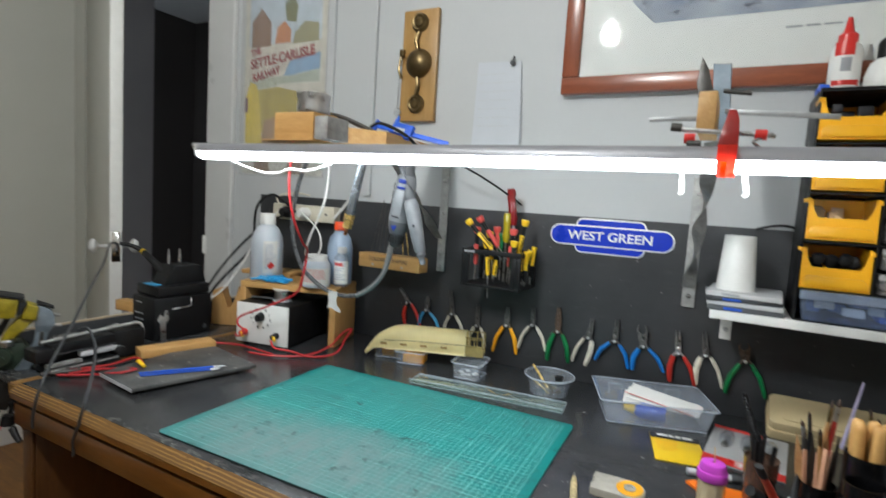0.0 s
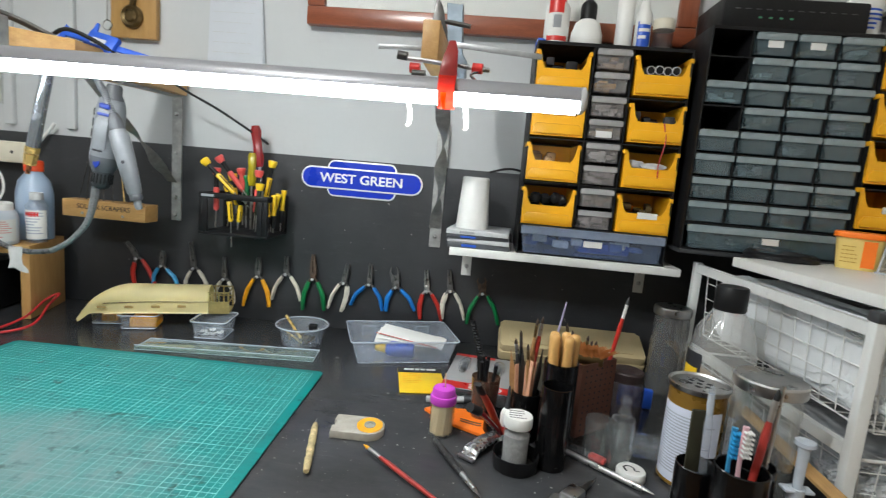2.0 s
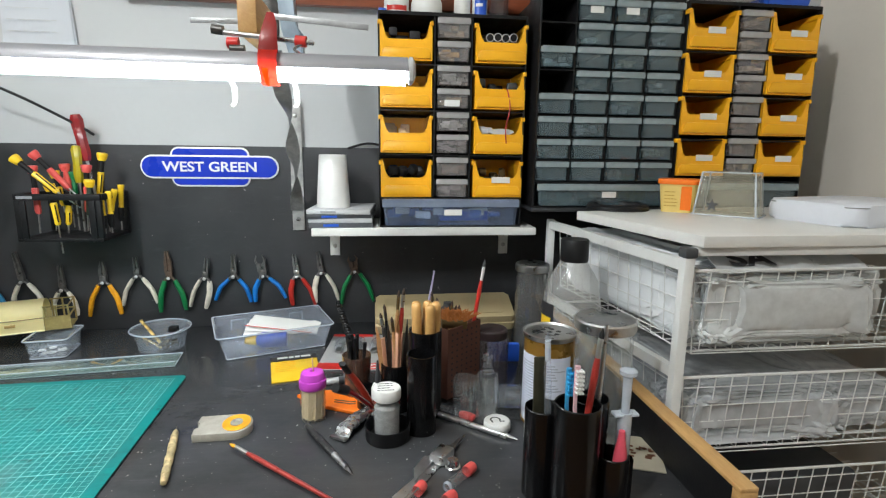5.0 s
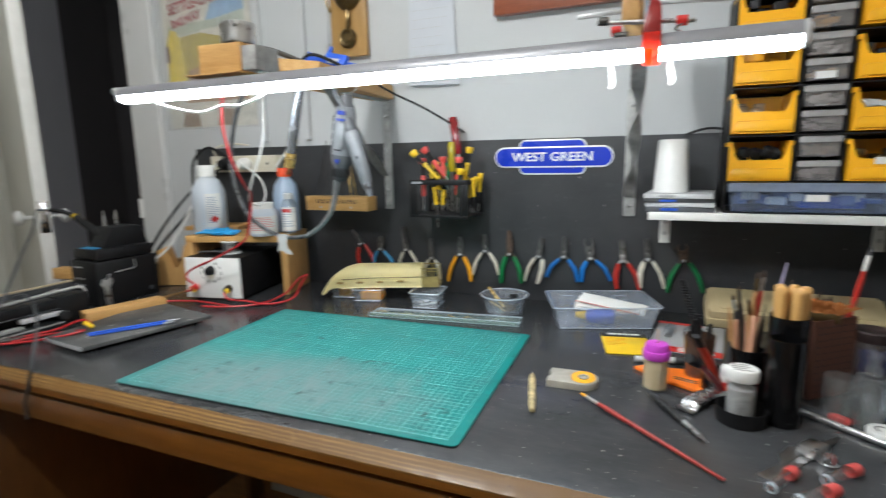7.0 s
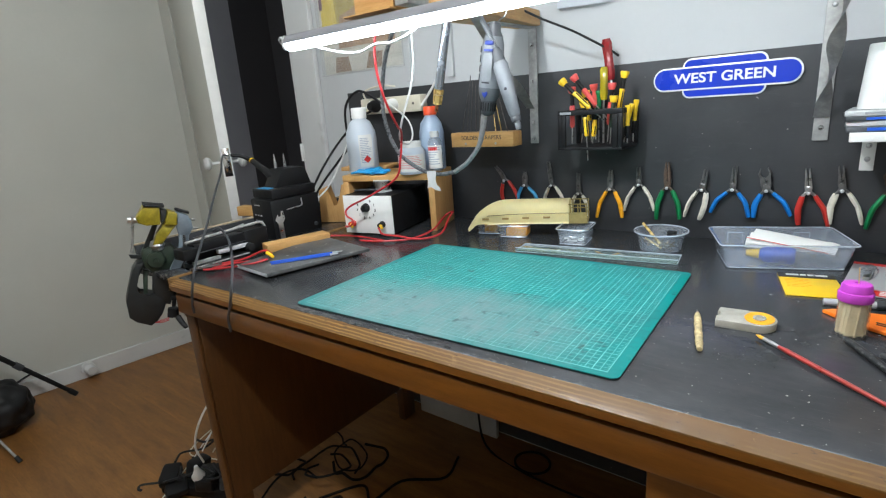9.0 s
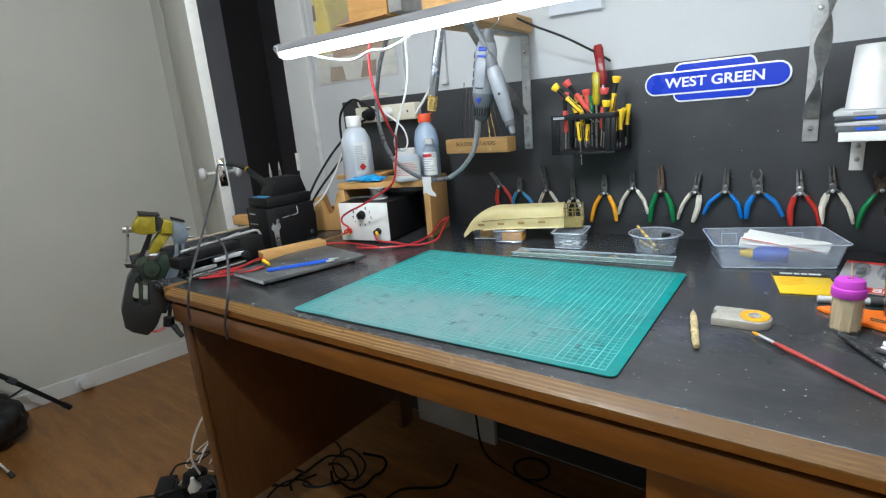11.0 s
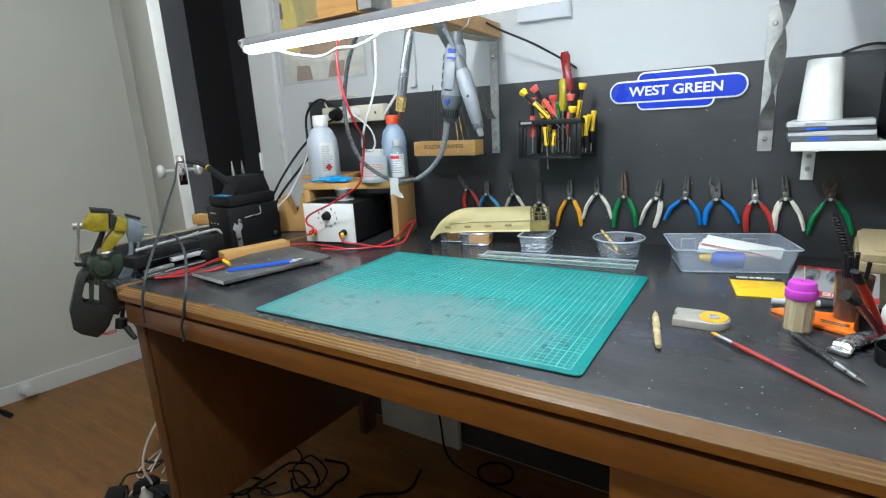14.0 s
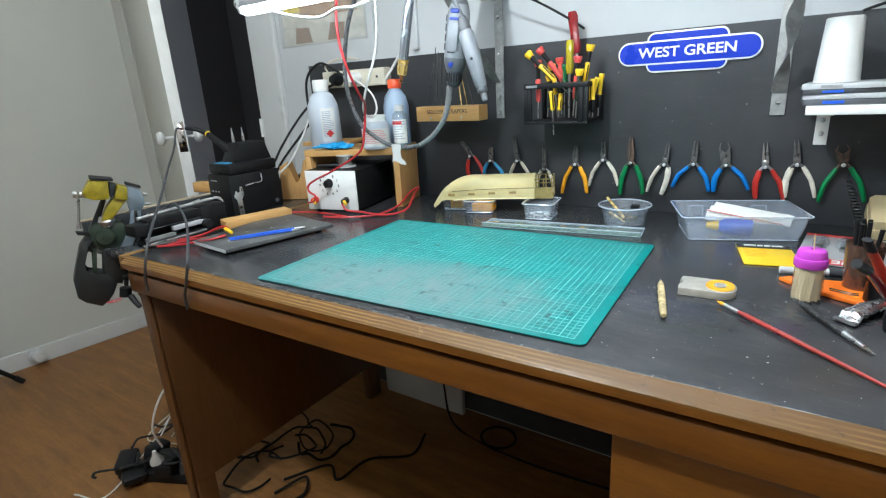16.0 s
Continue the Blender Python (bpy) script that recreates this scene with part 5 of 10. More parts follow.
b = build_bottle("spirit_bottle", "blue-tinted spirit bottle with an orange cap", (-0.597, -0.095, top), [(0, 0), (0.034, 0), (0.036, 0.004), (0.036, 0.104), (0.030, 0.132), (0.017, 0.150), (0.015, 0.157)], 0,
                 [(0.019, 0.154), (0.019, 0.174), (0.017, 0.178), (0, 0.178)], BLUEMILK, ORANGERED)
b = build_bottle("oil_bottle", "slim clear oil bottle with a white label", (-0.560, -0.130, top), [(0, 0), (0.019, 0), (0.020, 0.003), (0.020, 0.082), (0.013, 0.092), (0.011, 0.095)], 0,
                 [(0.013, 0.094), (0.013, 0.108), (0.011, 0.11), (0, 0.11)], POLY, LIGHTGREY)
curved_label(b, 0.0204, 0.008, 0.072, -170, 10, PAPER, rows=8, seed=6, ink=PALEINK)
curved_label(b, 0.0207, 0.058, 0.068, -150, -40, RED, name="label_band")
bm = bmx()
bmesh.ops.create_icosphere(bm, subdivisions=4, radius=1.0)
for v in bm.verts:
    d = v.co.normalized()
    k = 0.85 + 0.35 * noise.noise(d * 2.3 + Vector((4, 0, 0))) + 0.30 * abs(noise.noise(d * 6.0))
    v.co = Vector((d.x * 0.042 * k, d.y * 0.024 * k, max(0.0, 0.006 + d.z * 0.010 * k + 0.005 * noise.noise(d * 5.0))))
for i in range(4):
    y = -0.015 + 0.010 * i
    sweep(bm, [(-0.02, y, 0.006), (-0.045 - 0.004 * i, y * 1.4, 0.008 + 0.003 * (i % 2)), (-0.066 + 0.010 * (i % 3), y * 1.8, 0.005)], [0.006, 0.0055, 0.004], 8, 4, 0.7)
solid("nitrile_glove", bm, CYAN, "crumpled bright blue rubber glove on the shelf", "glove", (-0.712, -0.222, top + 0.002), 15)


# sockets on the board
def build_sockets():
    t = thing("socket_strip", "cream double power socket strip screwed to the board", "power socket", (-0.808, -0.002, 1.104))
    part("body", cube(bmx(), (0, -0.017, 0), (0.258, 0.034, 0.050), 0.004), CREAM, t)
    for x in (-0.055, 0.02):
        bm = lathe(bmx(), [(0.019, 0), (0.019, 0.016), (0.012, 0.034), (0, 0.036)], 20, pose(x, -0.034, 0, 90, 0, 0))
        part("plug", bm, WHITE if x > 0 else PLASTIC_BLACK, t, "plugged-in power plug")
    part("screw", lathe(bmx(), [(0, 0.002), (0.004, 0.001), (0.004, -0.004)], 12, pose(0.10, -0.034, 0, 90, 0, 0)), DARKSTEEL, t)


build_sockets()


def cable(name, label, pts, r, material, sub=8):
    return solid(name, sweep(bmx(), pts, r, 8, sub), material, label, "cable")


cable("black_cable", "black power cord looping down from the sockets", [(-0.82, -0.04, 1.10), (-0.87, -0.05, 1.135), (-0.94, -0.045, 1.155), (-1.0, -0.05, 1.10), (-1.0, -0.05, 0.95), (-0.985, -0.06, 0.80)], 0.004, RUBBER)
cable("black_cable", "black power cord running down to the soldering station", [(-0.85, -0.045, 1.10), (-0.92, -0.06, 1.07), (-0.99, -0.10, 1.0), (-1.02, -0.16, 0.92), (-1.0, -0.23, 0.86)], 0.004, RUBBER)
cable("black_cable", "second black cord running down beside the doorway", [(-0.93, -0.05, 1.03), (-1.0, -0.10, 0.94), (-1.03, -0.17, 0.86), (-1.0, -0.25, 0.80)], 0.004, RUBBER)
cable("white_cable", "thin white cord hanging behind the bottles", [(-0.87, -0.055, 1.12), (-0.91, -0.10, 1.05), (-0.93, -0.15, 0.95), (-0.95, -0.20, 0.87), (-0.93, -0.27, 0.84)], 0.0028, WHITE)
cable("white_cable", "short white cord from socket to wall", [(-0.68, -0.03, 1.095), (-0.655, -0.02, 1.13), (-0.63, -0.012, 1.165), (-0.62, -0.01, 1.18)], 0.004, WHITE)
cable("white_cable", "white flat cord looping up from a plug", [(-0.90, -0.03, 1.11), (-0.92, -0.035, 1.145), (-0.88, -0.04, 1.16), (-0.83, -0.03, 1.165), (-0.80, -0.01, 1.16)], 0.003, CREAM)
cable("white_lamp_cable", "white lamp cord hanging from the tube light", [(-0.555, -0.533, 1.244), (-0.534, -0.533, 1.228), (-0.475, -0.533, 1.211), (-0.411, -0.532, 1.202), (-0.366, -0.530, 1.212), (-0.329, -0.528, 1.210), (-0.290, -0.524, 1.219), (-0.268, -0.520, 1.232), (-0.262, -0.51, 1.262)], 0.0028, WHITE)
cable("white_lamp_cable", "white cord dropping from the arm to the sockets", [(-0.418, -0.36, 1.29), (-0.418, -0.36, 1.237), (-0.420, -0.36, 1.187), (-0.434, -0.36, 1.135), (-0.469, -0.355, 1.074), (-0.517, -0.32, 1.02), (-0.56, -0.24, 1.00), (-0.63, -0.14, 1.02), (-0.70, -0.08, 1.06), (-0.775, -0.068, 1.105)], 0.0026, WHITE)
cable("red_lead", "red test lead hanging from the arm to the power supply", [(-0.420, -0.455, 1.285), (-0.445, -0.45, 1.229), (-0.447, -0.45, 1.169), (-0.440, -0.44, 1.109), (-0.450, -0.40, 1.056), (-0.475, -0.36, 1.04), (-0.499, -0.335, 1.015), (-0.508, -0.335, 0.972), (-0.530, -0.335, 0.923), (-0.624, -0.34, 0.875), (-0.688, -0.345, 0.849), (-0.711, -0.352, 0.833), (-0.704, -0.358, 0.819), (-0.680, -0.361, 0.810), (-0.684, -0.363, 0.796), (-0.711, -0.358, 0.788), (-0.728, -0.344, 0.786)], 0.0027, REDCORD)
cable("red_lead", "red test lead trailing over the desk", [(-0.626, -0.320, 0.782), (-0.60, -0.33, 0.770), (-0.57, -0.305, 0.762), (-0.51, -0.29, 0.756), (-0.475, -0.24, 0.762), (-0.50, -0.17, 0.785), (-0.52, -0.12, 0.795), (-0.535, -0.14, 0.785), (-0.525, -0.21, 0.762), (-0.535, -0.29, 0.7545), (-0.60, -0.345, 0.7545), (-0.66, -0.36, 0.7545)], 0.0027, REDCORD)
cable("red_lead", "red lead running back under the slate", [(-0.60, -0.335, 0.7545), (-0.68, -0.33, 0.7545), (-0.74, -0.335, 0.7545), (-0.80, -0.38, 0.758), (-0.86, -0.42, 0.757)], 0.0027, REDCORD)
cable("red_lead", "red leads bunched at the desk edge", [(-0.815, -0.70, 0.755), (-0.79, -0.655, 0.758), (-0.74, -0.62, 0.762), (-0.70, -0.625, 0.77), (-0.72, -0.655, 0.765), (-0.78, -0.69, 0.757), (-0.82, -0.72, 0.756)], 0.0027, REDCORD)
cable("red_lead", "red lead with a yellow connector near the vise", [(-0.83, -0.69, 0.757), (-0.79, -0.63, 0.762), (-0.745, -0.60, 0.78), (-0.715, -0.60, 0.775)], 0.0027, REDCORD)
bm = rod(bmx(), (-0.725, -0.605, 0.778), (-0.700, -0.607, 0.772), 0.0048, 0.004)
solid("connector", bm, YELLOW2, "yellow crimp connector on a red lead", "connector")

# slate board with a blue scriber
t = thing("slate_board", "dark slate soldering board on small feet", "slate", (-0.672, -0.545, 0.7505), -5.7)
bm = prism(bmx(), [(-0.066, -0.135), (0.073, -0.134), (0.113, 0.122), (-0.123, 0.142)], 0.008, pose(0, 0, 0.006), 0.001)
n = Nodes("dusty_slate")
v = n.coords()
c = n.mix(n.ramp(n.noise(v, 9.0, 7, 0.7), 0.4, 0.7), (0.030, 0.032, 0.034, 1), (0.14, 0.14, 0.135, 1))
c = n.mix(n.ramp(n.noise(v, 60.0, 3), 0.66, 0.72), c, (0.45, 0.44, 0.42, 1))
SLATE = n.finish(n.add("ShaderNodeBsdfPrincipled", {"Base Color": c, "Roughness": 0.5}).outputs[0])
part("slab", bm, SLATE, t)
part("edge", prism(bmx(), [(-0.0665, -0.1355), (0.0735, -0.1345), (0.073, -0.1335), (-0.066, -0.1345)], 0.007, pose(0, 0, 0.0065)), ALU, t, "bright front edge")
for x, y in ((-0.05, -0.11), (0.055, -0.11), (-0.08, 0.11), (0.08, 0.10)):
    part("foot", rod(bmx(), (x, y, 0), (x, y, 0.006), 0.008), RUBBER, t)
t = thing("scriber", "slim blue scriber with a steel tip", "scriber", (-0.632, -0.560, 0.7675), 57)
part("handle", sweep(bmx(), [(-0.085, 0, 0), (0.0, 0, 0), (0.06, 0, 0)], [0.0020, 0.0024, 0.0023], sub=2), BLUE, t)
part("tip", rod(bmx(), (0.06, 0, 0), (0.085, 0, 0), 0.003, 0.001), STEEL, t)
t = thing("scriber", "slim blue scriber lying beside another", "scriber", (-0.620, -0.571, 0.7675), 57)
part("handle", sweep(bmx(), [(-0.08, 0, 0), (0.0, 0, 0), (0.055, 0, 0)], [0.0020, 0.0024, 0.0023], sub=2), BLUE, t)
part("tip", rod(bmx(), (0.055, 0, 0), (0.075, 0, 0), 0.0028, 0.001), STEEL, t)
bm = cube(bmx(), (0, 0, 0.0125), (0.172, 0.047, 0.020), 0.001)
solid("wood_strip", bm, PINE_X, "short pine strip laid across the slate", "wood strip", (-0.784, -0.473, 0.7555), 73)


# soldering station
def build_station():
    t = thing("soldering_station", "black soldering station with an iron in its holder", "soldering station", (-0.972, -0.360, 0.7505), -4)
    part("case", span(bmx(), (-0.057, -0.082, 0.0), (0.057, 0.082, 0.114), 0.006), PLASTIC_BLACK, t)
    part("lid", span(bmx(), (-0.054, -0.072, 0.115), (0.055, 0.077, 0.144), 0.005), PLASTIC_BLACK, t)
    part("sponge", prism(bmx(), [(-0.03, -0.068), (0.03, -0.066), (0.022, -0.034), (-0.034, -0.036)], 0.003, pose(0, 0, 0.142), 0.001), LIGHTBLUE, t, "pale blue sponge")
    bm = prism(bmx(), [(-0.050, 0), (0.075, 0), (0.060, 0.048), (0.048, 0.053), (-0.020, 0.053)], 0.066, pose(-0.033, 0.005, 0.1425) @ pose(0, 0, 0, 90, 0, 90), 0.004)
    part("holder", bm, PLASTIC_BLACK, t, "black iron holder")
    for y in (-0.002, 0.030):
        part("prong", lathe(bmx(), [(0, 0), (0.0042, 0), (0.0042, 0.02), (0.003, 0.028), (0.0012, 0.046), (0, 0.047)], 12, pose(-0.02, y, 0.190)), STEEL, t, "spare soldering tip")
    a = Vector((-0.030, -0.015, 0.176))
    b = Vector((-0.118, -0.020, 0.218))
    c = Vector((-0.165, -0.062, 0.240))
    part("iron_socket", rod(bmx(), a + Vector((0.03, 0.006, -0.014)), a.lerp(b, 0.15), 0.019, 0.0135, seg=18), RUBBER, t)
    part("iron_handle", sweep(bmx(), [a, a.lerp(b, 0.4), b], [0.0125, 0.010, 0.0085], 14, 4), RUBBER, t)
    part("iron_band", rod(bmx(), b, b + (b - a).normalized() * 0.005, 0.0092), YELLOW2, t, "yellow band")
    part("cable_sleeve", sweep(bmx(), [b + (b - a).normalized() * 0.004, b.lerp(c, 0.5) + Vector((0, 0, 0.006)), c], [0.0075, 0.006, 0.005], 10, 4), RUBBER, t)
    for i in range(6):
        part("vent", cube(bmx(), (-0.03 + 0.016 * (i % 3), -0.0853, 0.052 + 0.016 * (i // 3)), (0.006, 0.002, 0.004), 0.0005), INKGREY, t)
    part("maker_mark", cube(bmx(), (-0.015, -0.0853, 0.098), (0.030, 0.001, 0.003)), LIGHTGREY, t)
    part("hook", sweep(bmx(), [(0.054, -0.04, 0.080), (0.060, -0.01, 0.083), (0.062, 0.015, 0.086), (0.060, 0.018, 0.10), (0.053, 0.022, 0.11)], 0.0018), STEEL, t, "bent wire hook")
    part("knob", lathe(bmx(), [(0, 0.010), (0.006, 0.009), (0.007, 0)], 14, pose(0.052, 0.06, 0.02, 0, 90, 0)), DARKGREY, t)


build_station()
bm = bmx()
prism(bm, [(-0.007, 0), (0.007, 0), (0.0065, 0.045), (0.015, 0.056), (0.014, 0.078), (0.007, 0.080), (0.004, 0.064), (-0.004, 0.064), (-0.007, 0.080), (-0.014, 0.078), (-0.015, 0.056), (-0.0065, 0.045)], 0.004, UPRIGHT, 0.0006)
solid("open_spanner", bm, STEEL, "small open-ended spanner leaning on the soldering station", "spanner", (-0.915, -0.425, 0.7515), 75, rx=-6)
cable("soldering_iron_cable", "grey soldering iron cord hanging in a long loop", [(-1.147, -0.415, 0.990), (-1.150, -0.43, 0.992), (-1.12, -0.455, 0.980), (-1.058, -0.50, 0.950), (-0.966, -0.58, 0.905), (-0.873, -0.66, 0.856), (-0.780, -0.735, 0.823), (-0.722, -0.785, 0.794), (-0.719, -0.800, 0.755), (-0.735, -0.800, 0.715), (-0.742, -0.797, 0.690)], 0.0029, DARKGREY)
cable("soldering_iron_cable", "grey cord bowing over the desk edge", [(-0.87, -0.652, 0.831), (-0.85, -0.647, 0.838), (-0.81, -0.655, 0.829), (-0.751, -0.68, 0.812), (-0.666, -0.73, 0.795), (-0.579, -0.785, 0.785), (-0.591, -0.792, 0.734), (-0.612, -0.79, 0.700), (-0.618, -0.787, 0.668)], 0.0029, DARKGREY)
bm = prism(bmx(), [(-0.055, 0), (0.05, 0), (0.055, 0.075), (0.03, 0.12), (0.012, 0.055), (-0.004, 0.05), (-0.02, 0.118), (-0.05, 0.105)], 0.035, UPRIGHT, 0.003)
solid("wood_cradle", bm, PINE_Z, "cut pine cradle behind the soldering station", "wood block", (-0.945, -0.175, 0.7505), 25)
bm = cube(bmx(), (0, 0, 0.014), (0.075, 0.034, 0.028), 0.0015)
solid("wood_block", bm, PINE_X, "pine block resting on the side upstand", "wood block", (-1.062, -0.425, 0.8112), 12)


# mitre guide at the end of the desk
t = thing("mitre_guide", "black metal mitre guide with a bright slide", "mitre guide", (-0.868, -0.624, 0.7505))
part("top_rail", span(bmx(), (-0.02, -0.092, 0.040), (0.016, 0.10, 0.062), 0.003), PLASTIC_BLACK, t)
part("end_block", span(bmx(), (-0.02, 0.040, 0.0), (0.018, 0.11, 0.065), 0.004), PLASTIC_BLACK, t)
part("base", span(bmx(), (-0.035, -0.10, 0), (0.03, 0.045, 0.012), 0.002), CASTBLACK, t)
part("web", span(bmx(), (-0.02, -0.10, 0.012), (-0.012, 0.042, 0.042), 0.001), PLASTIC_BLACK, t)
part("slide", span(bmx(), (0.004, -0.035, 0.024), (0.020, 0.050, 0.0345), 0.002), ALU, t, "bright aluminium slide")
part("rod", sweep(bmx(), [(0.002, -0.105, 0.068), (0.001, -0.02, 0.072), (0.0, 0.085, 0.0755), (0.0, 0.106, 0.073), (0.0, 0.1145, 0.062), (0.0, 0.1155, 0.045)], 0.0036), GALV, t, "bent bright rod")
part("arm", sweep(bmx(), [(-0.004, -0.080, 0.070), (-0.004, -0.03, 0.073)], [0.006, 0.005], 10, 1), DARKSTEEL, t)
# thin lighter strips outline the slot and the base edge
part("slot_edge", sweep(bmx(), [(0.0165, -0.085, 0.0395), (0.0165, 0.060, 0.0395), (0.0165, 0.068, 0.034), (0.0165, 0.068, 0.018)], 0.0012, 6, 3), DARKGREY, t, "grey rim of the slot")
part("slide_bar", span(bmx(), (0.006, -0.10, 0.012), (0.016, -0.03, 0.020), 0.001), GALV, t, "thin bright bar under the slide")
part("base_edge", span(bmx(), (0.0301, -0.10, 0.008), (0.0312, 0.040, 0.0118), 0.0004), GALV, t, "pale base edge")
part("knob", lathe(bmx(), [(0, 0.016), (0.010, 0.015), (0.012, 0.008), (0.012, 0)], 16, pose(0.018, 0.048, 0.022, 0, 90, 0)), RUBBER, t)
part("rail_end", span(bmx(), (-0.024, -0.125, 0.030), (0.026, -0.088, 0.056), 0.003), PLASTIC_BLACK, t)
cable("scribing_rod", "thin bright rod lying across the mitre guide", [(-0.868, -0.64, 0.8205), (-0.872, -0.60, 0.8245), (-0.876, -0.565, 0.829)], 0.0022, STEEL)
for x, y, rz in ((-0.84, -0.715, 80), (-0.826, -0.70, 65)):
    t = thing("hex_bolt", "short dark steel bolt lying on the desk", "bolt", (x, y, 0.757), rz)
    part("shank", rod(bmx(), (-0.025, 0, 0), (0.02, 0, 0), 0.0042, seg=10), DARKSTEEL, t)
    part("head", rod(bmx(), (0.02, 0, 0), (0.027, 0, 0), 0.0065, seg=6), DARKSTEEL, t)


def build_vise():
    """Swivelling vise clamped to the front of the added board."""
    t = thing("bench_vise", "green and yellow swivel vise clamped to the desk end", "vise", (-0.944, -0.740, 0.781), 69)

    def plate(name, outline, y0, y1, material, label="", bev=0.003):
        return part(name, prism(bmx(), outline, y1 - y0, pose(0, y1, 0) @ UPRIGHT, bev), material, t, label)

    plate("rear_jaw", [(-0.050, 0.106), (-0.030, 0.132), (0.004, 0.126), (-0.002, 0.084), (-0.030, 0.086), (-0.047, 0.095)], -0.026, 0.026, VISEYELLOW, "worn yellow jaw block")
    plate("jaw_pad", [(-0.030, 0.1385), (0.014, 0.1275), (0.013, 0.1235), (-0.030, 0.1335)], -0.029, 0.029, RUBBER, "", 0.001)
    plate("jaw_insert", [(0.0045, 0.122), (0.017, 0.114), (0.010, 0.093), (0.0005, 0.086)], -0.024, 0.024, CASTBLACK)
    plate("front_jaw", [(0.0185, 0.114), (0.038, 0.105), (0.033, 0.076), (0.006, 0.083), (0.0115, 0.094)], -0.026, 0.022, VISEYELLOW, "worn yellow jaw block")
    part("spindle_head", rod(bmx(), (-0.068, 0, 0.103), (-0.044, 0, 0.100), 0.0080, seg=18), STEEL, t)
    part("spindle", rod(bmx(), (-0.044, 0, 0.098), (0.076, 0, 0.080), 0.0036), STEEL, t)
    bm = rod(bmx(), (-0.056, -0.006, 0.110), (-0.072, -0.006, 0.030), 0.0028)
    rod(bm, (-0.0714, -0.006, 0.034), (-0.0728, -0.006, 0.026), 0.0045)
    part("tommy_bar", bm, STEEL, t)
    plate("neck", [(0.004, 0.084), (0.032, 0.076), (0.010, 0.054), (-0.006, 0.036), (-0.028, 0.036), (-0.014, 0.062)], -0.017, 0.017, VISEYELLOW, "yellow swivel neck")
    part("ball_joint", lathe(bmx(), [(0, -0.016), (0.012, -0.012), (0.0175, 0.0), (0.013, 0.011), (0, 0.016)], 20, pose(-0.018, 0.0, 0.032)), STEEL, t)
    plate("back_strut", [(-0.016, 0.083), (-0.006, 0.080), (-0.034, 0.022), (-0.050, 0.024)], 0.020, 0.032, CASTBLACK)
    plate("swivel_body", [(-0.057, 0.012), (-0.050, 0.024), (-0.032, 0.030), (0.012, 0.025), (0.026, 0.002), (0.014, -0.022), (0.000, -0.036), (-0.040, -0.036), (-0.056, -0.014)], -0.004, 0.052, OLIVE, "green cast swivel body", 0.007)
    part("swivel_boss", lathe(bmx(), [(0.021, 0), (0.021, 0.008), (0.018, 0.012), (0.006, 0.013), (0.005, 0.018), (0, 0.018)], 20, pose(-0.028, -0.002, -0.002, 90, 0, 0)), OLIVE, t)
    plate("lever", [(-0.082, 0.018), (-0.079, 0.008), (-0.050, 0.000), (-0.050, 0.010)], 0.010, 0.020, CASTBLACK, "", 0.002)
    plate("clamp", [(-0.052, -0.004), (-0.070, -0.004), (-0.082, -0.018), (-0.096, -0.055), (-0.110, -0.092), (-0.111, -0.135), (-0.098, -0.151), (-0.069, -0.168), (-0.054, -0.160), (-0.040, -0.144), (-0.022, -0.110), (-0.036, -0.094), (-0.058, -0.085), (-0.080, -0.086), (-0.087, -0.074), (-0.085, -0.056), (-0.076, -0.032), (-0.060, -0.022)], -0.004, 0.050, CASTBLACK, "oily black cast clamp", 0.006)
    plate("clamp_web", [(-0.060, -0.024), (-0.050, -0.030), (-0.062, -0.090), (-0.070, -0.086)], 0.010, 0.026, OLIVE, "", 0.002)
    plate("clamp_limb", [(-0.040, -0.030), (0.010, -0.026), (0.017, -0.046), (0.006, -0.082), (-0.018, -0.124), (-0.034, -0.118), (-0.050, -0.084)], -0.004, 0.044, CASTBLACK, "oily black cast limb", 0.006)
    plate("clamp_plate", [(-0.012, -0.070), (0.009, -0.066), (0.006, -0.080), (-0.015, -0.086)], -0.008, -0.004, OLDBRASS, "", 0.001)
    bm = rod(bmx(), (-0.012, 0, -0.130), (0.000, 0, -0.084), 0.0048)
    rod(bm, (-0.018, 0, -0.156), (-0.014, 0, -0.134), 0.0135, 0.0125, seg=18)
    cube(bm, (-0.004, 0, -0.108), (0.022, 0.016, 0.010), 0.002)
    part("clamp_screw", bm, PLASTIC_BLACK, t, "black clamp screw with a knob")
    for i in range(3):
        part("wire_end", sweep(bmx(), [(-0.060, -0.004, -0.160), (-0.044, -0.006, -0.163 + 0.003 * i), (-0.028, -0.008, -0.160 + 0.003 * i)], 0.001, 6, 3), REDCORD, t)


build_vise()


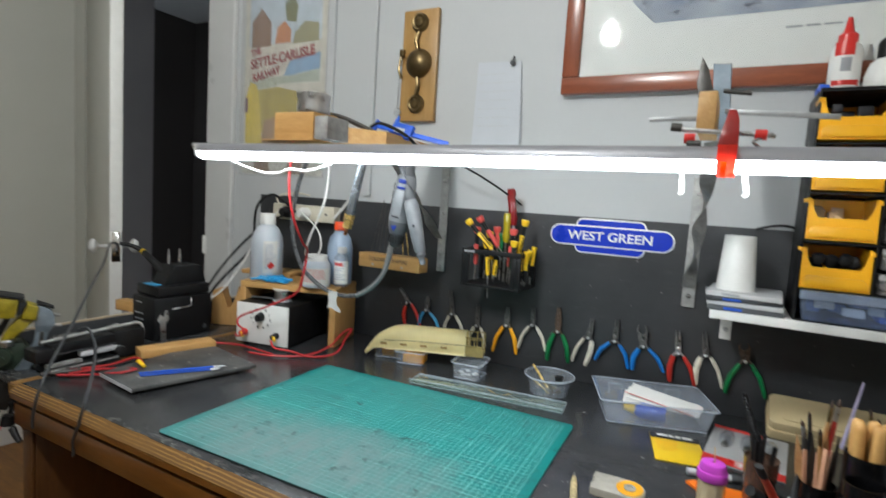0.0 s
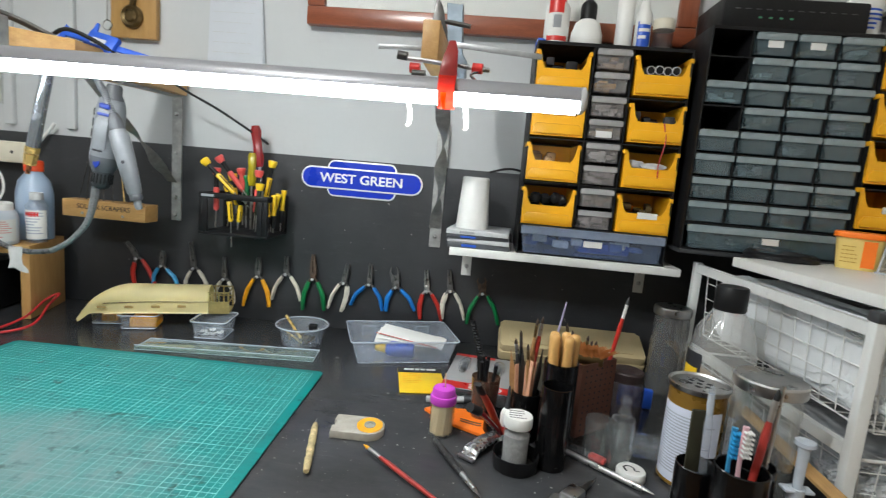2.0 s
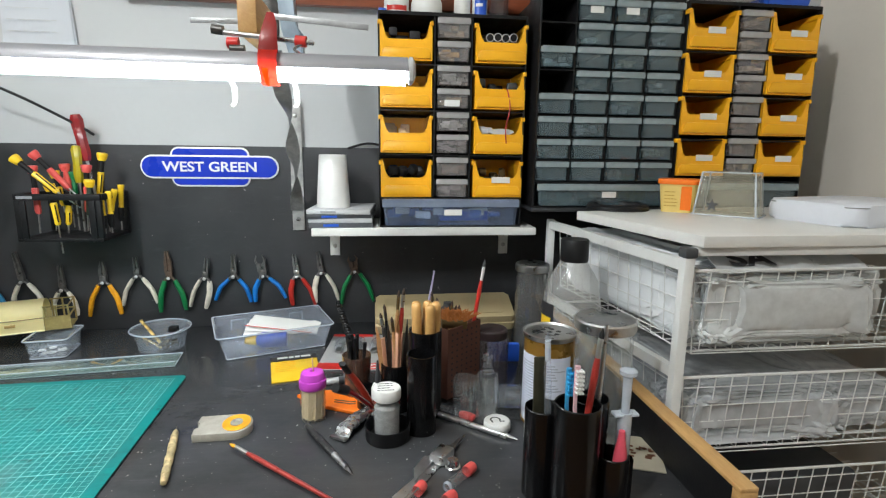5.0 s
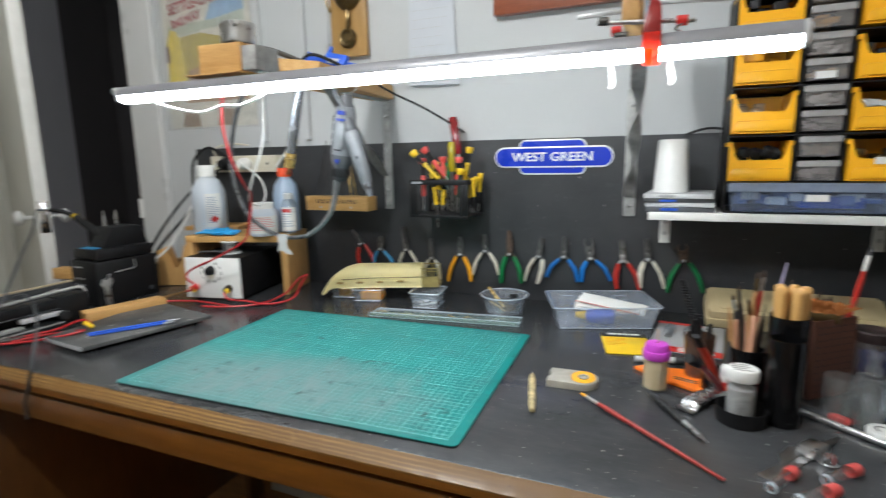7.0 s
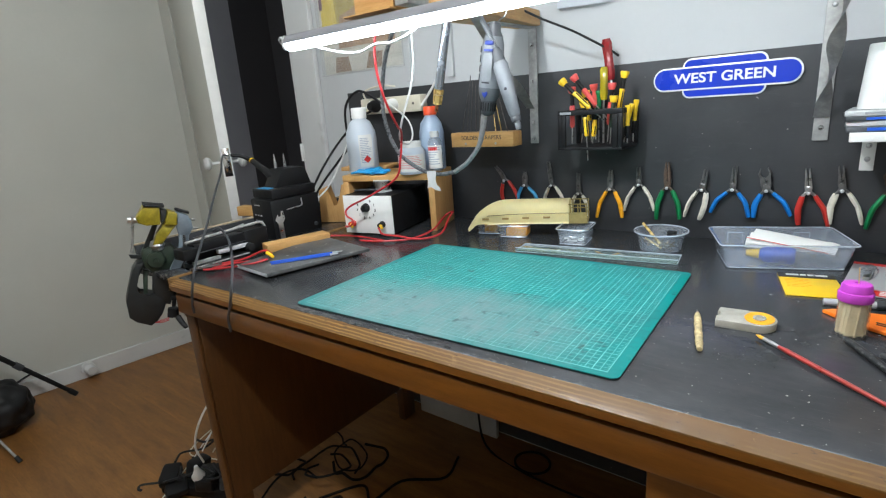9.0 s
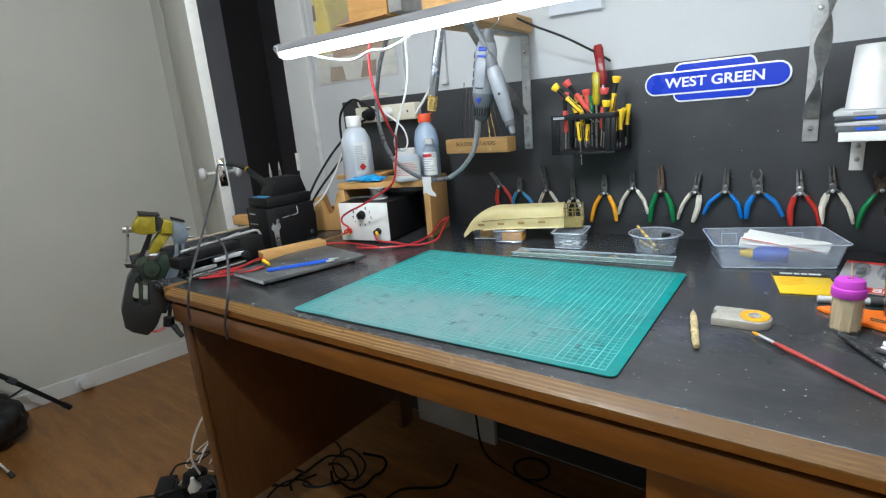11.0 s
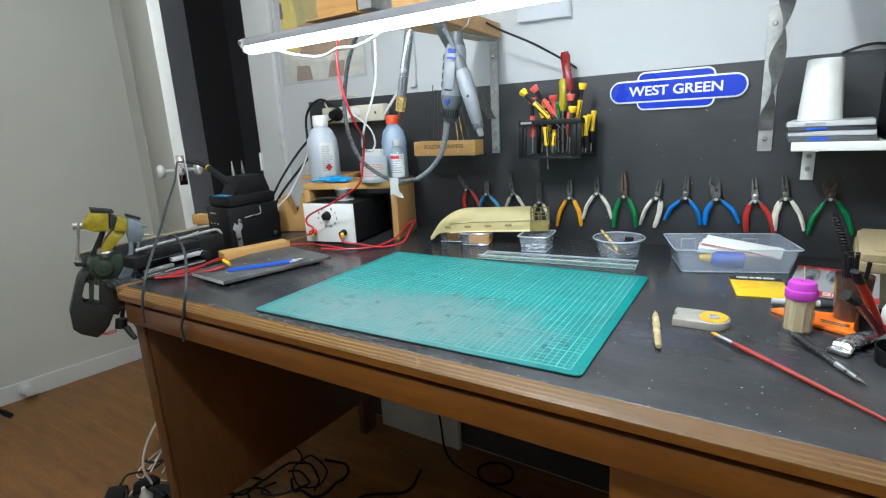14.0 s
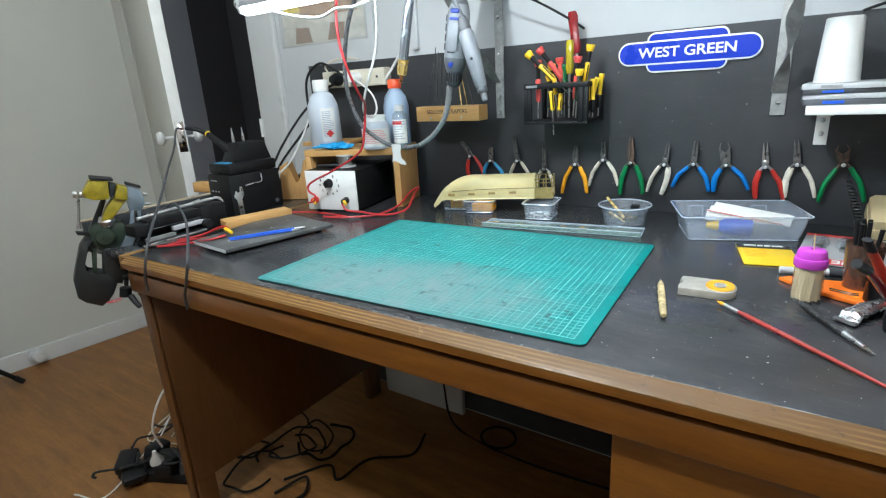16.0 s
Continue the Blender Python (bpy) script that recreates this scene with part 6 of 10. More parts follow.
def build_adjustable():
    t = thing("adjustable_spanner", "blue-grey adjustable spanner standing in the vise", "spanner", (-0.944, -0.740, 0.782), 69)
    part("handle", prism(bmx(), [(0.032, 0.052), (0.056, 0.048), (0.047, 0.018), (0.036, -0.008), (0.014, -0.046), (-0.006, -0.036), (0.012, -0.008), (0.029, 0.022)], 0.013, pose(0, -0.005, 0) @ UPRIGHT, 0.002), STEELBLUE, t)
    part("head", prism(bmx(), [(0.036, 0.110), (0.060, 0.096), (0.066, 0.080), (0.066, 0.062), (0.056, 0.046), (0.032, 0.050), (0.030, 0.072)], 0.017, pose(0, -0.003, 0) @ UPRIGHT, 0.002), STEELBLUE, t)
    part("jaw_pad", cube(bmx(), (0, 0, 0), (0.032, 0.024, 0.005), 0.001, pose(0.050, -0.011, 0.107, 0, 26, 0)), RUBBER, t)
    part("pin", rod(bmx(), (0.062, -0.011, 0.060), (0.078, -0.011, 0.058), 0.003, seg=10), STEEL, t)
    bm = bmx()
    for i in range(6):
        lathe(bm, [(0.002, -0.0015), (0.0055, 0), (0.002, 0.0015)], 12, pose(0.040 + 0.0006 * i, -0.019, 0.022 + 0.0045 * i))
    rod(bm, (0.040, -0.019, 0.019), (0.0435, -0.019, 0.048), 0.003)
    part("worm_screw", bm, DARKSTEEL, t)


build_adjustable()


# things hung from the left arm
def build_rotary():
    t = thing("rotary_tool", "grey rotary tool hung nose down from the arm", "rotary tool", (-0.242, -0.32, 1.16), ry=9)
    body = [(0.0185, 0.060), (0.0225, 0.045), (0.0238, 0.02), (0.0232, -0.02), (0.0238, -0.040), (0.0225, -0.044)]
    part("body", lathe(bmx(), body, 28), GREY, t)
    part("upper_housing", lathe(bmx(), [(0, 0.086), (0.010, 0.086), (0.0125, 0.082), (0.013, 0.070), (0.0185, 0.0605)], 24), MIDGREY, t, "dark grey tail")
    part("lower_collar", lathe(bmx(), [(0.0236, -0.0395), (0.0236, -0.046), (0.020, -0.060), (0.0165, -0.067)], 28), MIDGREY, t, "dark grey shoulder")
    part("nose", lathe(bmx(), [(0.0165, -0.066), (0.0155, -0.070), (0.0155, -0.088), (0.013, -0.094), (0.008, -0.098)], 24), DARKGREY, t, "ribbed nose collar")
    for i in range(18):
        a = 2 * math.pi * i / 18
        part("grip_rib", cube(bmx(), (0.0157 * math.cos(a), 0.0157 * math.sin(a), -0.079), (0.002, 0.002, 0.017)), RUBBER, t)
    part("lock_button", cube(bmx(), (0.004, -0.0222, 0.047), (0.020, 0.005, 0.009), 0.003), DEEPBLUE, t, "blue button")
    part("badge", cube(bmx(), (0.004, -0.0232, 0.033), (0.021, 0.002, 0.005), 0.0008), DEEPBLUE, t, "blue badge")
    part("badge", prism(bmx(), [(-0.006, 0.006), (0.006, 0.006), (0.006, -0.001), (0, -0.008), (-0.006, -0.001)], 0.003, pose(0.002, -0.0195, -0.053) @ UPRIGHT, 0.001), DEEPBLUE, t, "blue shield badge")
    part("face_plate", cube(bmx(), (0.004, -0.0228, 0.0), (0.024, 0.003, 0.052), 0.002), GREY, t)
    part("slot", cube(bmx(), (0.003, -0.0244, -0.030), (0.018, 0.0012, 0.003), 0.0004), INK, t)
    for i, (z, h) in enumerate(((0.034, 0.012), (0.016, 0.014), (-0.003, 0.013), (-0.020, 0.012))):
        part("side_mark", prism(bmx(), [(-0.006, -h / 2), (0.004, -h / 2), (0.006, h / 2), (-0.004, h / 2)], 0.0014, pose(-0.0185, -0.0146, z, 0, 0, -52) @ UPRIGHT), INK, t)
    part("hanger", sweep(bmx(), [(0.002, 0, 0.084), (0.012, 0, 0.092), (0.022, 0, 0.10), (0.024, 0, 0.115), (0.014, 0, 0.130), (0.0, 0, 0.134)], 0.0014), STEEL, t, "bent wire hanger")
    return t


build_rotary()
t = thing("flexible_shaft", "black flexible drive shaft in a deep loop", "flexible shaft", (-0.266, -0.32, 1.05))
pts = [(-0.266, -0.32, 1.065), (-0.272, -0.32, 1.035), (-0.285, -0.32, 0.998), (-0.318, -0.32, 0.962), (-0.355, -0.32, 0.94), (-0.40, -0.32, 0.934), (-0.445, -0.32, 0.940), (-0.49, -0.32, 0.960), (-0.530, -0.32, 0.990), (-0.557, -0.32, 1.045), (-0.565, -0.32, 1.105), (-0.555, -0.32, 1.165), (-0.530, -0.325, 1.222), (-0.485, -0.335, 1.272), (-0.42, -0.345, 1.293)]
off = Vector((-0.266, -0.32, 1.05))
part("sheath", sweep(bmx(), [Vector(p) - off for p in pts[4:]], 0.0050, sub=6), plain("dark_steel_sheath", (0.12, 0.124, 0.13, 1), 0.3, metal=0.3, var=0.25, scale=150), t)
part("ferrule", sweep(bmx(), [Vector(p) - off for p in pts[:5]], [0.0072, 0.0066, 0.0056, 0.0054, 0.0052], sub=6), plain("ribbed_steel_sheath", (0.32, 0.33, 0.34, 1), 0.35, metal=0.6, var=0.3, scale=200), t, "grey ribbed end")
bm = prism(bmx(), [(-0.014, 0.004), (0.012, 0.006), (0.010, -0.014), (0.013, -0.028), (0.024, -0.036), (0.025, -0.042), (0.010, -0.040), (-0.004, -0.034), (-0.016, -0.036), (-0.012, -0.020)], 0.001, UPRIGHT)
bmesh.ops.subdivide_edges(bm, edges=bm.edges[:], cuts=3)
for v in bm.verts:
    v.co.y += 0.004 * noise.noise(v.co * 60)
part("paper_tag", bm, plain("greyed_paper", (0.46, 0.46, 0.45, 1), 0.7, var=0.15, scale=60), t, "torn pale paper tag").location = (-0.150, -0.010, -0.112)
t = thing("handpiece", "grey handpiece of the flexible shaft hung from the arm", "handpiece", (-0.198, -0.335, 1.118), ry=-16.5)
part("grip", lathe(bmx(), [(0.0085, -0.064), (0.012, -0.055), (0.0145, -0.02), (0.016, 0.02), (0.0155, 0.045), (0.012, 0.052)], 22), GREY, t)
part("tail_collar", lathe(bmx(), [(0.012, 0.051), (0.0125, 0.056), (0.0115, 0.068), (0.007, 0.080)], 20), MIDGREY, t, "dark grey collar")
part("front_collar", lathe(bmx(), [(0.0095, -0.072), (0.0105, -0.068), (0.0105, -0.062), (0.0088, -0.060)], 18), MIDGREY, t)
part("chuck", lathe(bmx(), [(0, -0.088), (0.005, -0.088), (0.0065, -0.082), (0.0065, -0.072), (0, -0.072)], 14), GREY, t)
part("hole", lathe(bmx(), [(0, 0.001), (0.003, 0.0008), (0.0032, 0)], 10, pose(0.004, -0.0148, -0.005, 90, 0, 0)), INK, t)
line = [Vector((0, 0, 0.078)), Vector((-0.004, 0, 0.11)), Vector((-0.012, 0, 0.14)), Vector((-0.018, 0.004, 0.165))]
part("cable", sweep(bmx(), line, 0.0052), MIDGREY, t)
bm = bmx()
for p, q in zip(curve_pts(line, 10), curve_pts(line, 10)[1:]):
    rod(bm, p, p + (q - p) * 0.5, 0.0062, seg=12)
part("cable_rings", bm, GREY, t, "ribbed grey sheath")
t = thing("gas_torch", "steel tube torch with a brass nozzle hung from the arm", "torch", (-0.3635, -0.33, 1.180), ry=14)
part("barrel", rod(bmx(), (0, 0, -0.055), (0, 0, 0.085), 0.0105, 0.0095, seg=20), DARKCHROME, t)
part("nut", rod(bmx(), (0, 0, -0.066), (0, 0, -0.055), 0.0115, seg=6), BRASS, t)
part("nut", rod(bmx(), (0, 0, -0.088), (0, 0, -0.068), 0.010, 0.0115, seg=6), BRASS, t)
part("nozzle", rod(bmx(), (0, 0, -0.105), (0, 0, -0.088), 0.004), COPPER, t)
part("feed_pipe", sweep(bmx(), [(0, 0, 0.083), (-0.004, 0, 0.10), (-0.01, 0.005, 0.125)], 0.004), COPPER, t)
cable("black_hose", "thin black hose from the arm to the tool rack", [(-0.285, -0.10, 1.296), (-0.24, -0.09, 1.27), (-0.17, -0.075, 1.235), (-0.10, -0.045, 1.19), (-0.078, -0.030, 1.172)], 0.0027, RUBBER)

# on the left arm
t = thing("tin_can", "small shiny tin on the wooden arm", "tin", (-0.343, -0.497, 1.3225))
part("body", lathe(bmx(), [(0, 0), (0.030, 0), (0.031, 0.002), (0.030, 0.008), (0.031, 0.016), (0.030, 0.024), (0.031, 0.03)], 24), STEEL, t)
part("lid", lathe(bmx(), [(0.032, 0.029), (0.032, 0.036), (0.029, 0.037), (0.028, 0.034), (0, 0.034)], 24), STEEL, t)
t = thing("caliper", "blue plastic digital caliper lying on the arm", "caliper", (-0.290, -0.290, 1.318), 0, rx=62, ry=12.5)
part("beam", cube(bmx(), (0.042, 0, 0.004), (0.195, 0.011, 0.004), 0.0006), BLUE, t)
part("slider", cube(bmx(), (0.02, 0, 0.008), (0.055, 0.034, 0.012), 0.003), BLUE, t)
part("display", cube(bmx(), (0.018, -0.003, 0.0145), (0.026, 0.013, 0.001), 0.0004), LIGHTGREY, t, "grey display window")
bm = prism(bmx(), [(0, 0.016), (0.010, 0.012), (0.012, -0.012), (0.006, -0.026), (0.002, -0.026), (0, -0.010)], 0.004, pose(-0.060, 0, 0.002))
part("jaw", bm, BLUE, t)
part("jaw", prism(bmx(), [(0, 0), (0.010, 0), (0.004, 0.02), (0, 0.02)], 0.004, pose(-0.01, 0.016, 0.004)), BLUE, t)
cable("dark_lever", "dark bent lever tool lying on the arm", [(-0.405, -0.42, 1.326), (-0.38, -0.41, 1.336), (-0.352, -0.385, 1.330), (-0.31, -0.37, 1.312), (-0.262, -0.35, 1.290)], 0.0055, DARKSTEEL)
cable("black_cable", "black cord curled on the wooden arm", [(-0.345, -0.33, 1.312), (-0.31, -0.33, 1.330), (-0.27, -0.32, 1.318), (-0.245, -0.30, 1.300), (-0.25, -0.26, 1.285)], 0.0035, RUBBER)


# solder scraper block
def build_scrapers():
    t = thing("scraper_block", "pine block lettered solder scrapers holding thin rods", "tool block", (-0.412, -0.118, 0.996))
    part("block", span(bmx(), (-0.098, 0, -0.019), (0.098, 0.045, 0.019), 0.0015), PINE_X, t)
    part("bracket", span(bmx(), (-0.02, 0.045, -0.015), (0.02, 0.116, -0.010), 0.001), ZINC, t)
    bm = letters("SOLDER SCRAPERS", 0.0150, 0.0002, 0.0)
    bmesh.ops.transform(bm, matrix=pose(0, -0.0004, 0.005) @ UPRIGHT, verts=bm.verts)
    part("lettering", bm, INK, t, "hand-inked capital letters")
    for x in (-0.05, 0.045):
        part("screw", lathe(bmx(), [(0, 0.001), (0.003, 0.0008), (0.0035, 0)], 10, pose(x, 0, -0.01, 90, 0, 0)), STEEL, t)
    for i, x in enumerate((-0.075, -0.06, -0.045, -0.03, -0.015, 0.005, 0.035, 0.05, 0.07)):
        lean = -0.035 + 0.075 * i / 8
        part("scraper_rod", rod(bmx(), (x, 0.02 + 0.004 * (i % 2), 0.018), (x - lean * 0.8, 0.025, 0.13 + 0.012 * ((i * 7) % 4)), 0.0013, seg=6), BRASS if i in (6, 7) else DARKSTEEL, t)


build_scrapers()

# ---- tool rack on the board ----
def build_rack():
    t = thing("screwdriver_rack", "black wooden rack holding small screwdrivers on the board", "tool rack", (-0.1135, -0.004, 0.966))
    w, d = 0.154, 0.115
    part("base_board", span(bmx(), (-w / 2, -d, 0), (w / 2, 0, 0.006), 0.001), PLASTIC_BLACK, t)
    for y0, y1 in ((-d, -d + 0.010), (-0.012, 0)):
        part("rail", span(bmx(), (-w / 2, y0, 0.080), (w / 2, y1, 0.092), 0.001), PLASTIC_BLACK, t)
    for x in (-w / 2, w / 2 - 0.010):
        part("end_rail", span(bmx(), (x, -d + 0.010, 0.080), (x + 0.010, -0.012, 0.092), 0.001), PLASTIC_BLACK, t)
        for y in (-d, -0.010):
            part("post", span(bmx(), (x, y, 0.006), (x + 0.010, y + 0.010, 0.080), 0.001), PLASTIC_BLACK, t)
    part("corner_board", span(bmx(), (w / 2 - 0.022, -d - 0.002, 0.0062), (w / 2 - 0.0102, -d + 0.004, 0.0798), 0.001), PLASTIC_BLACK, t)
    part("side_board", span(bmx(), (-w / 2 + 0.0102, -d - 0.001, 0.0062), (-w / 2 + 0.020, -d + 0.004, 0.0798), 0.001), PLASTIC_BLACK, t)
    part("mark", span(bmx(), (-w / 2 + 0.006, -d - 0.0006, 0.083), (-w / 2 + 0.034, -d, 0.0885)), INKGREY, t)


build_rack()


def driver(top, low, tip, grip, cap, neck, label, r=0.0058, cap_r=0.0095, share=0.45):
    """Small precision driver from cap top to grip end and blade tip; the neck is the dark part under the cap."""
    top, low, tip = Vector(top), Vector(low), Vector(tip)
    t = thing("screwdriver", label, "screwdriver", low, group="screwdrivers in the rack")
    a, n = top - low, (tip - low)
    l = a.length
    m = a.to_track_quat("Z", "Y").to_matrix().to_4x4()
    part("cap", lathe(bmx(), [(0, l), (cap_r * 0.92, l), (cap_r * 1.05, l - 0.002), (cap_r * 1.0, l - 0.006), (cap_r * 0.74, l - 0.015), (0, l - 0.015)], 12, m), cap, t)
    z = l * (1 - share)
    part("neck", lathe(bmx(), [(r * 0.9, l - 0.012), (r * 0.8, z + 0.006), (r * 0.95, z)], 12, m), neck, t)
    part("grip", lathe(bmx(), [(r * 0.9, z), (r * 1.1, z - 0.004), (r, z * 0.5), (r * 1.05, 0.006), (r * 0.7, 0), (0, 0)], 8, m), grip, t)
    if grip is YELLOW2:
        for k in range(4):
            b = radians(90 * k + 45)
            part("stripe", rod(bmx(), m @ Vector((r * 1.0 * math.cos(b), r * 1.0 * math.sin(b), 0.006)), m @ Vector((r * 1.02 * math.cos(b), r * 1.02 * math.sin(b), z - 0.005)), 0.0013, seg=6), PLASTIC_BLACK, t)
    part("blade", rod(bmx(), n, a * 0.02, 0.0015, seg=8), STEEL, t)


for top, low, tip, g, c, n_, text in (
    ((-0.181, -0.118, 1.127), (-0.114, -0.112, 1.061), (-0.085, -0.095, 1.030), YELLOW2, YELLOW2, PLASTIC_BLACK, "yellow and black screwdriver leaning across the rack"),
    ((-0.167, -0.085, 1.136), (-0.116, -0.070, 1.066), (-0.085, -0.06, 1.025), PINKRED, PINKRED, PLASTIC_BLACK, "coral screwdriver leaning across the rack"),
    ((-0.166, -0.092, 1.111), (-0.167, -0.088, 1.017), (-0.168, -0.088, 0.978), PINKRED, PINKRED, PLASTIC_BLACK, "slim coral and black screwdriver in the rack"),
    ((-0.132, -0.105, 1.077), (-0.124, -0.105, 0.997), (-0.121, -0.105, 0.941), YELLOW2, YELLOW2, PLASTIC_BLACK, "yellow and black screwdriver poking through the rack"),
    ((-0.128, -0.055, 1.114), (-0.126, -0.050, 1.060), (-0.124, -0.05, 0.985), PINKRED, PINKRED, PINKRED, "short coral red screwdriver in the rack"),
    ((-0.111, -0.085, 1.049), (-0.116, -0.085, 0.995), (-0.118, -0.085, 0.978), YELLOW2, PLASTIC_BLACK, YELLOW2, "small yellow screwdriver in the rack"),
    ((-0.146, -0.06, 1.10), (-0.135, -0.06, 1.03), (-0.130, -0.06, 0.98), YELLOW2, YELLOW2, PLASTIC_BLACK, "yellow screwdriver behind others in the rack"),
    ((-0.074, -0.080, 1.113), (-0.081, -0.080, 1.020), (-0.084, -0.08, 0.978), PINKRED, PINKRED, PLASTIC_BLACK, "coral and black screwdriver in the rack"),
    ((-0.052, -0.060, 1.136), (-0.066, -0.060, 1.053), (-0.078, -0.06, 0.978), YELLOW2, YELLOW2, PLASTIC_BLACK, "tall black screwdriver with a yellow cap"),
    ((-0.120, -0.045, 1.098), (-0.119, -0.045, 1.050), (-0.118, -0.045, 0.978), GREEN, GREEN, GREEN, "small green screwdriver in the rack"),
    ((-0.064, -0.095, 1.085), (-0.070, -0.095, 1.015), (-0.072, -0.095, 0.978), OLIVE, YELLOW2, OLIVE, "small olive screwdriver in the rack"),
    ((-0.150, -0.05, 1.09), (-0.158, -0.05, 1.0), (-0.160, -0.05, 0.978), DARKGREY, DARKGREY, DARKGREY, "dark screwdriver at the back of the rack"),
):
    driver(top, low, tip, g, c, n_, text)
for top, low in (((-0.036, -0.085, 1.062), (-0.036, -0.085, 0.989)), ((-0.033, -0.065, 1.064), (-0.050, -0.065, 0.995)), ((-0.030, -0.045, 1.072), (-0.036, -0.045, 0.997)), ((-0.046, -0.095, 1.058), (-0.044, -0.095, 0.988))):
    driver(top, low, (low[0], low[1], 0.978), PLASTIC_BLACK, YELLOW2, YELLOW2, "short yellow and black precision screwdriver", 0.0055, 0.0062, 0.62)
t = thing("screwdriver", "large screwdriver with a dark red handle behind the rack", "screwdriver", (-0.072, -0.040, 0.978), ry=-8.0)
part("shank", rod(bmx(), (0, 0, 0), (0, 0, 0.15), 0.003), STEEL, t)
part("handle", lathe(bmx(), [(0, 0.143), (0.008, 0.143), (0.0115, 0.158), (0.0105, 0.19), (0.0125, 0.225), (0.009, 0.235), (0, 0.236)], 8), MAROON, t)
t = thing("screwdriver", "screwdriver with a clear olive handle", "screwdriver", (-0.105, -0.05, 0.976))
part("shank", rod(bmx(), (0, 0, 0), (0, 0, 0.12), 0.0025), STEEL, t)
part("handle", lathe(bmx(), [(0, 0.10), (0.007, 0.10), (0.0098, 0.115), (0.0085, 0.14), (0.0102, 0.166), (0.007, 0.174), (0, 0.175)], 8), plain("olive_clear_handle", (0.42, 0.35, 0.012, 1), 0.2, coat=0.5), t)


# ---- model, tubs and tray along the back of the desk ----
def build_kit():
    """Model coach shell propped on small boxes: domed roof, turned-in nose, open rear cage."""
    t = thing("model_shell", "cream model carriage shell with a curved nose and window slots", "model kit", (-0.292, -0.127, 0.789), 17.0, rx=3, ry=-1.0)
    bm, n = bmx(), 34
    L = 0.25
    x0 = -L / 2 - 0.020
    # section: upright side, bead line, sloping roof, flat crown
    section = ((-1.0, 0.0), (-1.0, 0.28), (-0.98, 0.47), (-0.90, 0.66), (-0.72, 0.84), (-0.42, 0.96), (0.0, 1.0), (0.42, 0.96), (0.72, 0.84), (0.90, 0.66), (0.98, 0.47), (1.0, 0.28), (1.0, 0.0))
    rows = []
    for i in range(n + 1):
        u = i / n
        x = x0 + (L / 2 - x0) * u
        f = min(1.0, u / 0.40)
        bend = math.sin(f * math.pi / 2) ** 0.9
        half = 0.031 * (0.62 + 0.38 * bend)
        hook = max(0.0, 1.0 - u / 0.10)
        top = 0.055 * (0.06 + 0.94 * bend) - 0.010 * (1 - bend) - 0.012 * hook
        low = -0.002 - 0.010 * (1 - bend) ** 1.5 - 0.015 * hook ** 0.7
        rows.append([bm.verts.new((x + 0.004 * hook * (1 - b), half * a, low + (top - low) * b)) for a, b in section])
    for p, q in zip(rows, rows[1:]):
        for j in range(len(section) - 1):
            bm.faces.new((p[j], p[j + 1], q[j + 1], q[j]))
    bm.faces.new(rows[0][::-1])
    bmesh.ops.solidify(bm, geom=bm.faces[:], thickness=0.0016)
    part("shell", bm, KIT, t, smooth=30)
    part("skirt_lip", sweep(bmx(), [(-L / 2 + 0.04, -0.0305, -0.0045), (-L / 2 + 0.07, -0.0315, -0.002), (0, -0.0318, -0.001), (L / 2, -0.0318, -0.001)], 0.0014, 6, 5), KIT, t)
    # slots are brown strips set slightly proud of the side
    for i in range(4):
        x = -0.088 + 0.053 * i
        part("slot", span(bmx(), (x - 0.0085, -0.0330, 0.0085 + 0.0012 * i), (x + 0.0085, -0.0300, 0.0135 + 0.0012 * i)), plain("brown_slot", (0.40, 0.27, 0.09, 1), 0.6) if i == 0 else bpy.data.materials["brown_slot"], t, "brown vent slot")
    bm = sweep(bmx(), [(-0.085, -0.0312, 0.0195), (0.0, -0.0318, 0.0240), (L / 2, -0.0318, 0.0255)], 0.0008, 6)
    part("bead", bm, OLDBRASS, t)
    bits = []
    for x in (L / 2 + 0.004, L / 2 + 0.022, L / 2 + 0.042):
        for y in (-0.028, 0.026):
            bits.append(("cage_post", (x - 0.0015, y - 0.0012, 0.0), (x + 0.0015, y + 0.0012, 0.047)))
    for z in (0.024, 0.046):
        for y in (-0.028, 0.026):
            bits.append(("cage_rail", (L / 2, y - 0.001, z - 0.0012), (L / 2 + 0.044, y + 0.001, z + 0.0012)))
        bits.append(("cage_rail", (L / 2 + 0.042, -0.027, z - 0.0012), (L / 2 + 0.044, 0.025, z + 0.0012)))
    bits.append(("cage_panel", (L / 2, -0.0295, -0.002), (L / 2 + 0.044, -0.028, 0.023)))
    bits.append(("cage_floor", (L / 2, -0.028, -0.003), (L / 2 + 0.044, 0.026, -0.001)))
    CAGE = plain("tarnished_yellow_brass", (0.46, 0.36, 0.14, 1), 0.4, metal=0.5, var=0.35, scale=60)
    for name, lo, hi in bits:
        part(name, span(bmx(), lo, hi), CAGE, t)


build_kit()


